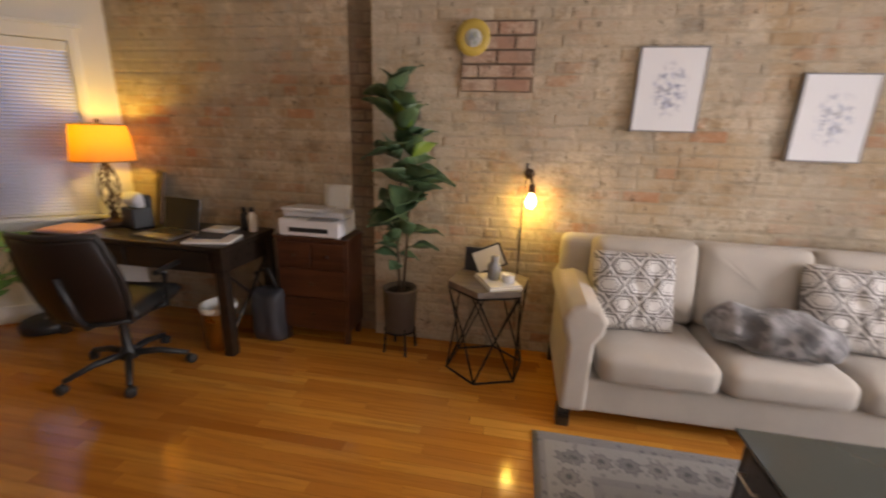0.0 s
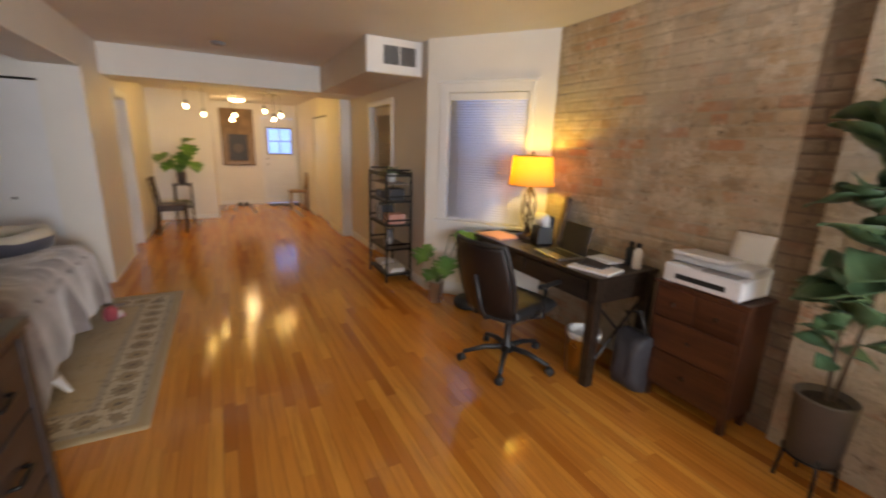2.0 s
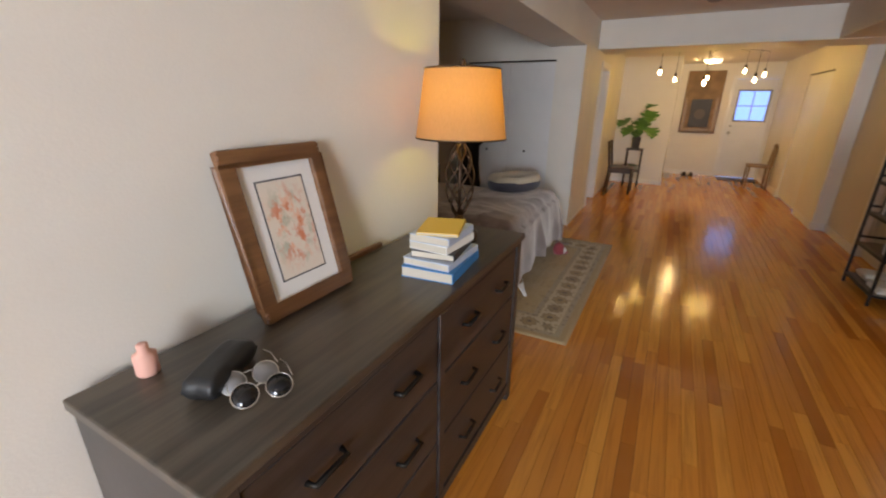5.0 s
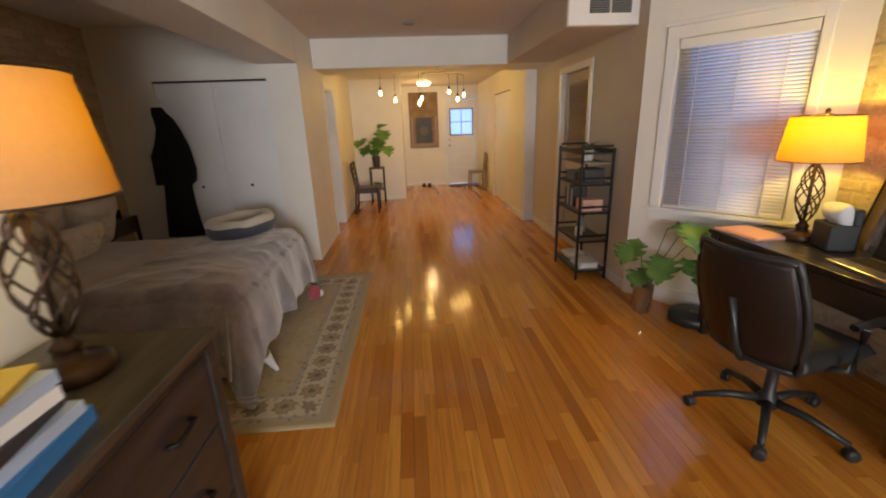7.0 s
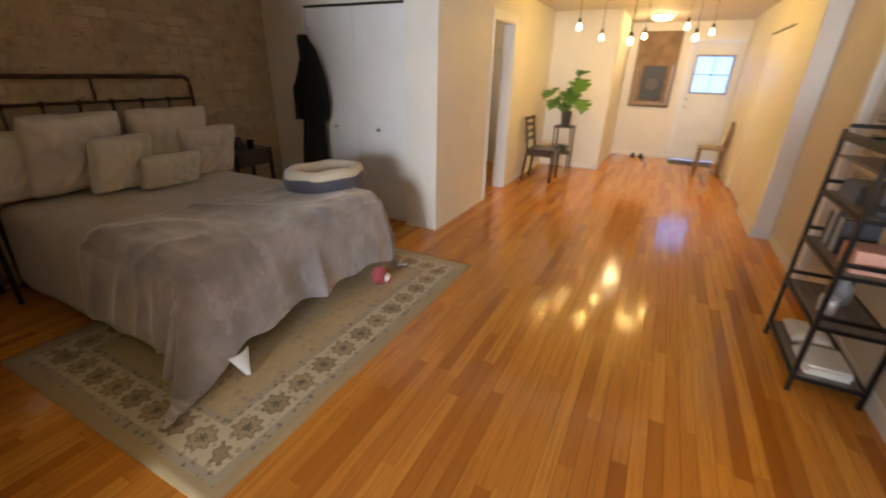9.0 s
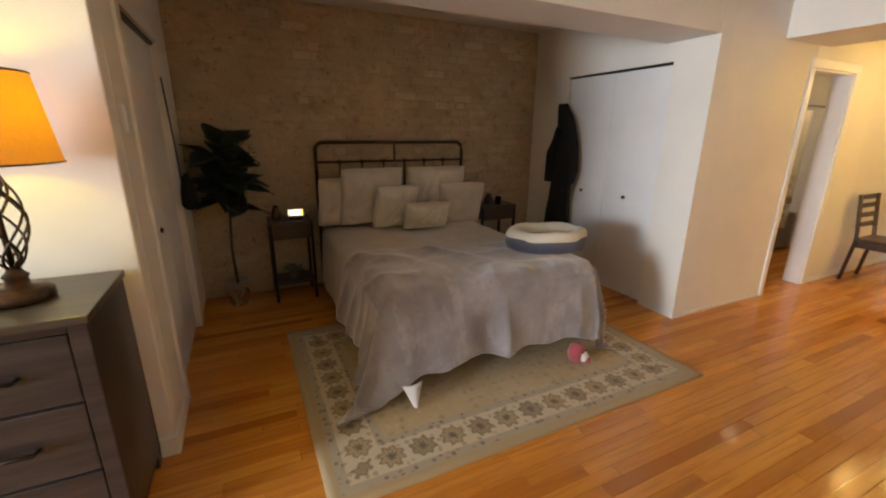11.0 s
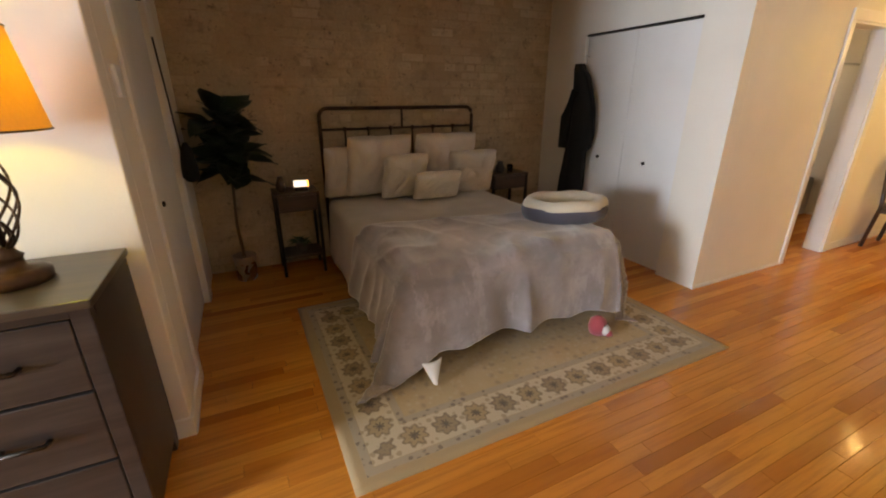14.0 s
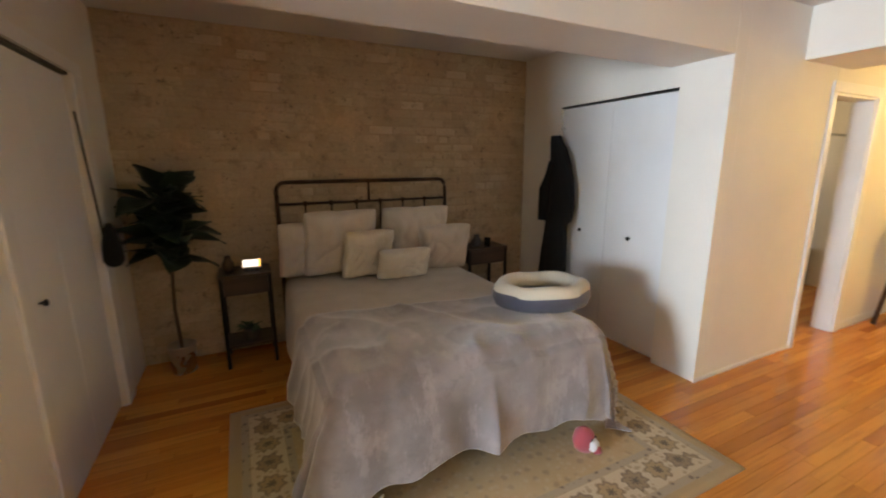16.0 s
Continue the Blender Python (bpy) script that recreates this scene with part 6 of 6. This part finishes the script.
for i, (x, y, z, w, h, d, rx, rz, mt, lb) in enumerate((
        (-2.52, -2.22, 0.87, 0.46, 0.48, 0.18, -14, 4, M_PILLOW, "pale grey sleeping pillow propped at the headboard"),
        (-2.77, -2.12, 0.92, 0.60, 0.57, 0.21, -16, 2, M_PILLOW, "beige pillow propped at the headboard"),
        (-3.42, -2.12, 0.92, 0.62, 0.57, 0.21, -16, -3, M_PILLOW, "beige pillow propped at the headboard"),
        (-3.66, -2.02, 0.82, 0.48, 0.46, 0.18, -22, -12, M_PILLOW, "beige pillow propped at the headboard"),
        (-2.95, -1.95, 0.84, 0.42, 0.42, 0.17, -20, 6, M_CREAM, "cream square cushion on the bed"),
        (-3.20, -1.80, 0.765, 0.44, 0.27, 0.14, -24, -4, M_CREAM, "cream lumbar cushion on the bed"))):
    cushion("pillow", w, h, d, pose(x, y, z, rx, 0, rz), mt, lb, "pillows on the bed", power=0.42)


def pet_bed():
    p = thing("pet_bed", pose(-3.78, -0.80, 0.648, 2, 2, -25), "round pet bed, slate outside and cream fleece inside", "pet bed")
    n = 48

    def ring(z, r):
        return [(r * math.cos(2 * math.pi * i / n), 0.86 * r * math.sin(2 * math.pi * i / n), z) for i in range(n)]
    part("wall", p, M_NAVY, [lathe([(0.27, 0.0), (0.30, 0.012), (0.318, 0.06), (0.312, 0.105), (0.29, 0.12), (0.20, 0.032), (0.0, 0.025)], n, None, 0.86)], True)
    part("bolster", p, M_FLEECE, [tube([(0.255 * math.cos(a) * (1 + 0.02 * math.sin(7 * a)), 0.86 * 0.255 * math.sin(a), 0.106 + 0.006 * math.sin(5 * a)) for a in [2 * math.pi * i / n for i in range(n)]], 0.053, 14, True)], True)
    part("pad", p, M_FLEECE, [lathe([(0.2, 0.03), (0.19, 0.052), (0.1, 0.058), (0.0, 0.054)], 32, None, 0.86)], True)


pet_bed()


def nightstand(m, W, label):
    s = thing("nightstand", m, label, "nightstand", "nightstands")
    D, H = 0.32, 0.74
    for x in (0.015, W - 0.015):
        for y in (0.015, D - 0.015):
            part("leg", s, M_BLACK, [slab(x, y, 0, 0.026, 0.026, H - 0.02)], bevel=0.002)
    part("top", s, M_DARKWOOD, [box(0, W, 0, D, H - 0.022, H)], bevel=0.003)
    part("shelf", s, M_DARKWOOD, [box(0.01, W - 0.01, 0.01, D - 0.01, 0.16, 0.18)], bevel=0.003)
    part("drawer", s, M_DARKWOOD, [box(0.03, W - 0.03, 0.02, D - 0.006, H - 0.16, H - 0.024)], bevel=0.003)


nightstand(pose(-2.225, -2.42, 0), 0.37, "dark wood and metal nightstand beside the bed")
nightstand(pose(-4.42, -2.42, 0), 0.44, "dark wood and metal nightstand beside the bed")
k = thing("clock_display", pose(-2.09, -2.17, 0.74, 0, 0, 172), "small white clock with a lit screen on the nightstand", "clock")
part("body", k, M_WHITE, [box(-0.07, 0.07, 0, 0.05, 0.03, 0.10, pose(0, 0, 0, -15))], bevel=0.006)
part("screen", k, glow("lit_clock_face", (0.9, 0.86, 0.8), 0.7), [box(-0.06, 0.045, -0.003, 0.0, 0.04, 0.092, pose(0, 0, 0, -15))])
part("digits", k, glow("orange_digit", (1.0, 0.4, 0.08), 2.0), [box(0.048, 0.06, -0.003, 0.0, 0.04, 0.092, pose(0, 0, 0, -15))])
part("stand", k, M_PLASTIC, [slab(0, 0.03, 0, 0.11, 0.06, 0.03)], bevel=0.004)
solo("dark_vase", [lathe([(0.03, 0), (0.04, 0.02), (0.042, 0.07), (0.025, 0.10), (0.022, 0.13)], 18)], M_BRONZE, "small dark vase on the nightstand", "vase", pose(-1.93, -2.22, 0.74), True)
p = thing("pot_plant", pose(-2.04, -2.22, 0.18), "small dark plant in a white pot on the nightstand shelf", "plant")
part("pot", p, M_POT, [lathe([(0.035, 0), (0.04, 0.004), (0.05, 0.09), (0.045, 0.09), (0.0, 0.08)], 18)], True)
for i in range(26):
    place_leaf(lm, p, (rr.uniform(-0.02, 0.02), rr.uniform(-0.02, 0.02), 0.08), rr.uniform(0, 360), rr.uniform(10, 80), rr.uniform(0.6, 1.0))
solo("dark_jug", [lathe([(0.035, 0), (0.05, 0.02), (0.052, 0.06), (0.026, 0.10), (0.03, 0.12)], 18)], M_DARKBOOK, "dark round jug on the nightstand", "jug", pose(-4.12, -2.2, 0.74), True)
solo("water_glass", [lathe([(0.028, 0), (0.033, 0.09), (0.031, 0.09), (0.026, 0.006)], 18)], M_GLASS, "drinking glass on the nightstand", "glass", pose(-4.21, -2.15, 0.74), True)


def robe():
    r = thing("robe", pose(RX + 0.02, -1.72, 0), "long black hooded robe hanging on the closet door", "robe")
    ks = ((1.80, 0.05, -0.12), (1.74, 0.08, -0.11), (1.68, 0.11, -0.08), (1.55, 0.15, -0.05), (1.40, 0.19, -0.03), (1.15, 0.215, -0.02), (1.02, 0.22, -0.05), (0.98, 0.17, -0.06), (0.75, 0.19, -0.075), (0.47, 0.23, -0.09), (0.40, 0.235, -0.09))

    def f(u, v):
        k = v * (len(ks) - 1)
        i = min(int(k), len(ks) - 2)
        t = k - i
        z, w, cy = [ks[i][n] * (1 - t) + ks[i + 1][n] * t for n in range(3)]
        a = u * 2 * math.pi
        fold = 0.012 * math.sin(a * 5 + z * 3) + 0.01 * noise.noise(Vector((a, z * 5, 2)))
        return (0.05 + 0.045 * math.cos(a) + fold * 0.5, cy + (0.84 * w + fold) * math.sin(a), z)
    part("body", r, M_ROBE, [sheet(f, 48, 44)], True).location = (0, -0.035, 0)
    part("sleeve", r, M_ROBE, [tube([(0.07, -0.15, 1.55), (0.10, -0.24, 1.3), (0.09, -0.26, 1.0)], 0.055, 10, taper=0.9)], True)
    part("hook", r, M_STEEL, [tube([(0.045, -0.12, 1.78), (0.045, -0.12, 1.85), (0.02, -0.12, 1.87), (-0.02, -0.12, 1.86)], 0.004, 6)], True)


robe()
br = thing("feather_duster", pose(LX - 0.02, 0, 0), "black long-handled duster hanging on the closet door", "duster")
part("handle", br, M_BLACK, [tube([(0.0, -1.76, 1.84), (-0.01, -1.80, 1.45), (-0.015, -1.83, 1.15)], 0.006, 6)], True)
part("head", br, M_ROBE, [lathe([(0.012, 0.17), (0.03, 0.14), (0.05, 0.04), (0.055, -0.06), (0.035, -0.09), (0.01, -0.10)], 14, pose(-0.045, -1.84, 1.04))], True)

# ---- bathroom glimpse ----
cu = thing("shower_curtain", pose(-8.0, -1.15, 0), "pale shower curtain with grey flowers on a rod", "curtain")
part("cloth", cu, M_CURTAIN, [sheet(lambda u, v: (1.5 * u, 0.035 * math.sin(u * 50), 0.35 + 1.45 * v), 90, 8)], True, thick=0.002, uv=lambda c: (c.x / 1.2, c.z / 1.6))
part("rod", cu, M_STEEL, [tube([(-0.5, 0, 1.85), (2.2, 0, 1.85)], 0.012, 8)], True)
solo("bathtub", [box(-8.45, -5.75, -2.58, -1.25, 0, 0.50)], M_GREYP, "grey tiled tub surround behind the curtain", "bathtub", bevel=0.03)
solo("bath_basket", [lathe([(0.12, 0), (0.14, 0.01), (0.155, 0.28), (0.14, 0.28), (0.12, 0.03)], 20)], M_DARKBOOK, "dark round basket on the bathroom floor", "basket", pose(-6.95, -0.95, 0), True)


# ---- dining end and hall ----
def dining_chair():
    c = thing("dining_chair", pose(-7.68, -0.06, 0), "dark wooden dining chair with a slatted back", "chair")
    part("seat", c, M_DARKWOOD, [box(-0.22, 0.22, -0.21, 0.22, 0.43, 0.47)], bevel=0.012)
    for x in (-0.2, 0.2):
        part("leg", c, M_DARKWOOD, [tube([(x, 0.19, 0.0), (x, 0.19, 0.43)], 0.02, 8), ], True)
        part("back_post", c, M_DARKWOOD, [tube([(x, -0.24, 0.0), (x, -0.19, 0.45), (x, -0.25, 0.92)], 0.019, 8)], True)
    for z in (0.60, 0.70, 0.80, 0.89):
        part("slat", c, M_DARKWOOD, [box(-0.19, 0.19, -0.235 - (z - 0.6) * 0.12, -0.215 - (z - 0.6) * 0.12, z - 0.025, z + 0.025)], bevel=0.005)
    part("apron", c, M_DARKWOOD, [box(-0.2, 0.2, 0.18, 0.2, 0.37, 0.43), box(-0.2, -0.18, -0.19, 0.18, 0.37, 0.43), box(0.18, 0.2, -0.19, 0.18, 0.37, 0.43)])


dining_chair()
s = thing("plant_stand", pose(-8.42, 0.07, 0), "two-tier dark plant stand by the wall", "stand")
for x, y in ((-0.13, -0.13), (-0.13, 0.13), (0.13, -0.13), (0.13, 0.13)):
    part("leg", s, M_BLACK, [tube([(x, y, 0), (x, y, 0.73)], 0.01, 6)], True)
part("tier", s, M_DARKWOOD, [slab(0, 0, 0.715, 0.3, 0.3, 0.02), slab(0, 0, 0.30, 0.28, 0.28, 0.018)], bevel=0.004)
monstera("leafy_plant", pose(-8.42, 0.07, 0.735), [(0.04, 0.14, 0.72, -80, -30, 1.0), (0.06, -0.16, 0.56, -130, -18, 0.95), (0.07, 0.06, 0.58, -90, -36, 1.0), (0.1, -0.10, 0.44, -120, -28, 0.9), (0.08, 0.16, 0.42, -60, -24, 0.95), (0.1, 0.0, 0.36, -90, -15, 0.8), (-0.05, 0.08, 0.74, -40, 30, 0.75)],
         M_POT, "broad-leaved green plant in a grey pot on the stand")
p = thing("fern", pose(-8.42, 0.07, 0.318), "small fern on the lower tier of the plant stand", "plant")
part("pot", p, M_POT, [lathe([(0.05, 0), (0.055, 0.004), (0.065, 0.08), (0.06, 0.08), (0, 0.07)], 16)], True)
for i in range(24):
    place_leaf(lm, p, (0, 0, 0.07), rr.uniform(0, 360), rr.uniform(5, 60), rr.uniform(0.9, 1.4))


def chandelier():
    hub = Vector((-7.5, 1.05, 2.36))
    c = thing("chandelier", pose(*hub), "branching black chandelier with seven bare lit bulbs", "chandelier")
    part("canopy", c, M_BLACK, [lathe([(0.065, 0.06), (0.065, 0.035), (0.02, 0.02), (0.014, -0.02)], 24)], True)
    for b in BULBS:
        e = Vector(b) - hub
        part("arm", c, M_BLACK, [tube([(0, 0, 0.0), (e.x * 0.5, e.y * 0.5, 0.02), (e.x, e.y, -0.01), (e.x, e.y, e.z + 0.05)], 0.004, 6), lathe([(0.016, 0.0), (0.018, 0.05), (0.006, 0.06)], 12, pose(e.x, e.y, e.z))], True)
        part("bulb", c, M_BULB, [lathe([(0.010, 0.0), (0.015, -0.02), (0.024, -0.042), (0.022, -0.058), (0.009, -0.072)], 16, pose(e.x, e.y, e.z))], True)


chandelier()
# unseen fixture, added to go with the bathroom's fill bulb
h = thing("bath_fill_light", pose(-7.2, -0.95, DCEIL), "unseen round ceiling light added to brighten the bathroom", "lamp")
part("diffuser", h, M_DIFFUSER, [lathe([(0.13, 0), (0.13, -0.04), (0.09, -0.06), (0.0, -0.065)], 24)], True)
h = thing("hall_ceiling_light", pose(-9.7, 1.13, DCEIL), "round lit flush ceiling light in the hall", "lamp")
part("base", h, M_TRIM, [lathe([(0.17, 0), (0.17, -0.02), (0.15, -0.025)], 32)], True)
part("diffuser", h, M_DIFFUSER, [lathe([(0.15, -0.022), (0.15, -0.05), (0.11, -0.08), (0.0, -0.09)], 32)], True)
w = thing("wall_hanging", pose(FAR_X + 0.015, 1.13, 0), "brown wall hanging with a dark framed picture", "wall hanging")
part("panel", w, M_TAPESTRY, [box(0, 0.03, -0.36, 0.36, 0.95, 2.27)], bevel=0.006)
part("frame", w, M_TAN, [box(0.028, 0.05, -0.33, -0.27, 0.99, 1.72), box(0.028, 0.05, 0.27, 0.33, 0.99, 1.72), box(0.028, 0.05, -0.27, 0.27, 0.99, 1.05)], bevel=0.006)
part("picture", w, M_DARKBOOK, [box(0.03, 0.052, -0.20, 0.20, 1.08, 1.68)], bevel=0.008)
part("medallion", w, M_POT, [lathe([(0.11, 0), (0.11, 0.004), (0, 0.005)], 28, Matrix.Translation((0.052, 0.0, 1.36)) @ pose(0, 0, 0, 0, 90, 0))])
solo("door_mat", [box(-0.2, 0.2, -0.36, 0.36, 0, 0.015)], M_DARKBOOK, "dark door mat at the entrance", "mat", pose(-10.45, 2.06, 0), bevel=0.004)
for y in (1.06, 1.2):
    solo("shoe", [lathe([(0.04, 0), (0.048, 0.01), (0.045, 0.04), (0.032, 0.07), (0.012, 0.085)], 16, Matrix.Diagonal((2.6, 1, 1, 1)))], M_PLASTIC, "black shoe on the hall floor", "shoe", pose(-10.55, y, 0, 0, 0, 8), True, group="shoes in the hall")


def hall_chair():
    c = thing("hall_chair", pose(-9.55, 2.27, 0), "tan wooden side chair against the hall wall", "chair")
    part("seat", c, M_TAN, [box(-0.2, 0.2, -0.19, 0.19, 0.42, 0.455)], bevel=0.01)
    part("leg", c, M_TAN, [tube([(x, y, 0), (x * 0.95, y * 0.95, 0.42)], 0.018, 8) for x in (-0.18, 0.18) for y in (-0.17, 0.17)], True)
    part("backrest", c, M_TAN, [tube([(-0.18, 0.18, 0.45), (-0.17, 0.20, 0.72)] + [(-0.17 * math.cos(a), 0.2, 0.72 + 0.14 * math.sin(a)) for a in (0.5, 1.0, 1.57, 2.1, 2.6)] + [(0.17, 0.20, 0.72), (0.18, 0.18, 0.45)], 0.016, 8), box(-0.06, 0.06, 0.185, 0.2, 0.45, 0.84)], True)


hall_chair()


# ---- floor strips and bricks ----
def pieces(parent, name, material, rects, make, near, plan):
    """Rects (a0, a1, b0, b1): those that near() picks become parts on shared meshes, the rest one joined mesh."""
    shared, v, f, uvs = {}, [], [], []
    count = 0
    for r in rects:
        a0, a1, b0, b1 = r
        if near(r) and count < 300:
            key = round((a1 - a0) / 0.01)
            if key not in shared:
                shared[key] = make(name, key * 0.01, b1 - b0, material)
            o = new(name, shared[key])
            o.parent = parent
            o.matrix_local = plan(a0, b0)
            count += 1
            continue
        o = len(v)
        pv, pf = make(None, a1 - a0, b1 - b0, None)
        m = plan(a0, b0)
        v += [tuple(m @ p) for p in pv]
        f += [tuple(o + i for i in q) for q in pf]
        uvs += [random.random()] * sum(len(q) for q in pf)
    me = bpy.data.meshes.new(name)
    me.from_pydata(v, [], f)
    layer = me.uv_layers.new(name="map")
    for i, u in enumerate(uvs):
        layer.data[i].uv = (u, 0)
    me.materials.append(material)
    ob = new(name + "s", me)
    ob.parent = parent
    ob["kind"] = "stuff"


def block(depth, e):
    """Maker of a piece with chamfered rim, its face up (+z)."""
    def make(name, w, h, material):
        v = [Vector(p) for p in ((0, 0, 0), (w, 0, 0), (w, h, 0), (0, h, 0), (e, e, depth), (w - e, e, depth), (w - e, h - e, depth), (e, h - e, depth))]
        f = [(4, 5, 6, 7), (0, 1, 5, 4), (1, 2, 6, 5), (2, 3, 7, 6), (3, 0, 4, 7)]
        if name is None:
            return v, f
        me = bpy.data.meshes.new(name)
        me.from_pydata([tuple(p) for p in v], [], f)
        layer = me.uv_layers.new(name="map")
        for i in range(len(me.loops)):
            layer.data[i].uv = (0.0, 0.0)
        me.materials.append(material)
        return me
    return make


rnd = random.Random(11)
SW = 0.066
strips = []
y = -2.6
while y < 3.6:
    x = FAR_X - 0.1 - rnd.random()
    while x < EAST_X:
        w = round(rnd.choice((0.45, 0.6, 0.75, 0.9, 1.05, 1.2, 1.5)), 2)
        strips.append((x, x + w - 0.0006, y, y + SW - 0.0006))
        x += w
    y += SW
floor_ob = bpy.data.objects["floor"]
pieces(floor_ob, "plank", M_FLOOR, strips, block(0.0058, 0.0005), lambda r: -3.2 < r[0] < 1.0 and 0.3 < r[2] < 2.4, lambda a, c: Matrix.Translation((a, c, -0.0058)))


def brick_wall(name, x0, x1, y, face, material, mortar, near, label, z1=CEIL):
    w = built(name, [box(x0, x1, min(y, y + face * 0.12), max(y, y + face * 0.12), 0, z1)], mortar, label)
    rects, z, j = [], 0.004, 0
    while z < z1 - 0.03:
        x = x0 - (0.11 if j % 2 else 0.0) - (0.06 * rnd.random())
        hdr = j % 6 == 5
        while x < x1:
            L = (0.105 if hdr else 0.21) + rnd.choice((-0.01, 0, 0, 0.01))
            a, c = max(x, x0), min(x + L, x1)
            if c - a > 0.04:
                rects.append((a, round(c - a, 2) + a, z, min(z + 0.064, z1)))
            x += L + 0.011
        z += 0.0755
        j += 1
    turn = Matrix(((1, 0, 0, 0), (0, 0, -face, 0), (0, 1, 0, 0), (0, 0, 0, 1)))

    def plan(a, c):
        return Matrix.Translation((a, y - face * 0.001 + face * (0.007 * rnd.random() - 0.004), c)) @ turn
    pieces(w, "brick", material, rects, block(0.0026, 0.010), near, plan)
    return w


brick_wall("wall_brick", -2.37, -0.50, BRICK_Y, 1, M_BRICK, M_MORTAR, lambda r: r[0] > -2.0 and 0.8 < r[2] < 2.1, "old washed brick wall of the work corner")
# the step's shade, built as a strip of darker bricks
brick_wall("wall_brick_dark", -0.50, -0.32, BRICK_Y, 1, M_STEPSHADE, M_DARKJOINT, lambda r: False, "strip of the brick wall coloured dark for the shade at its step")
brick_wall("wall_brick_sofa", -0.32, EAST_X, BRICK_Y - 0.05, 1, M_BRICK, M_MORTAR, lambda r: r[0] < 2.4 and 0.9 < r[2] < 2.1, "old washed brick wall behind the sofa")
brick_wall("wall_brick_bed", RX, LX, BACK_Y, -1, M_BRICKB, M_MORTARB, lambda r: 1.0 < r[2] < 2.2, "old brick wall behind the bed")
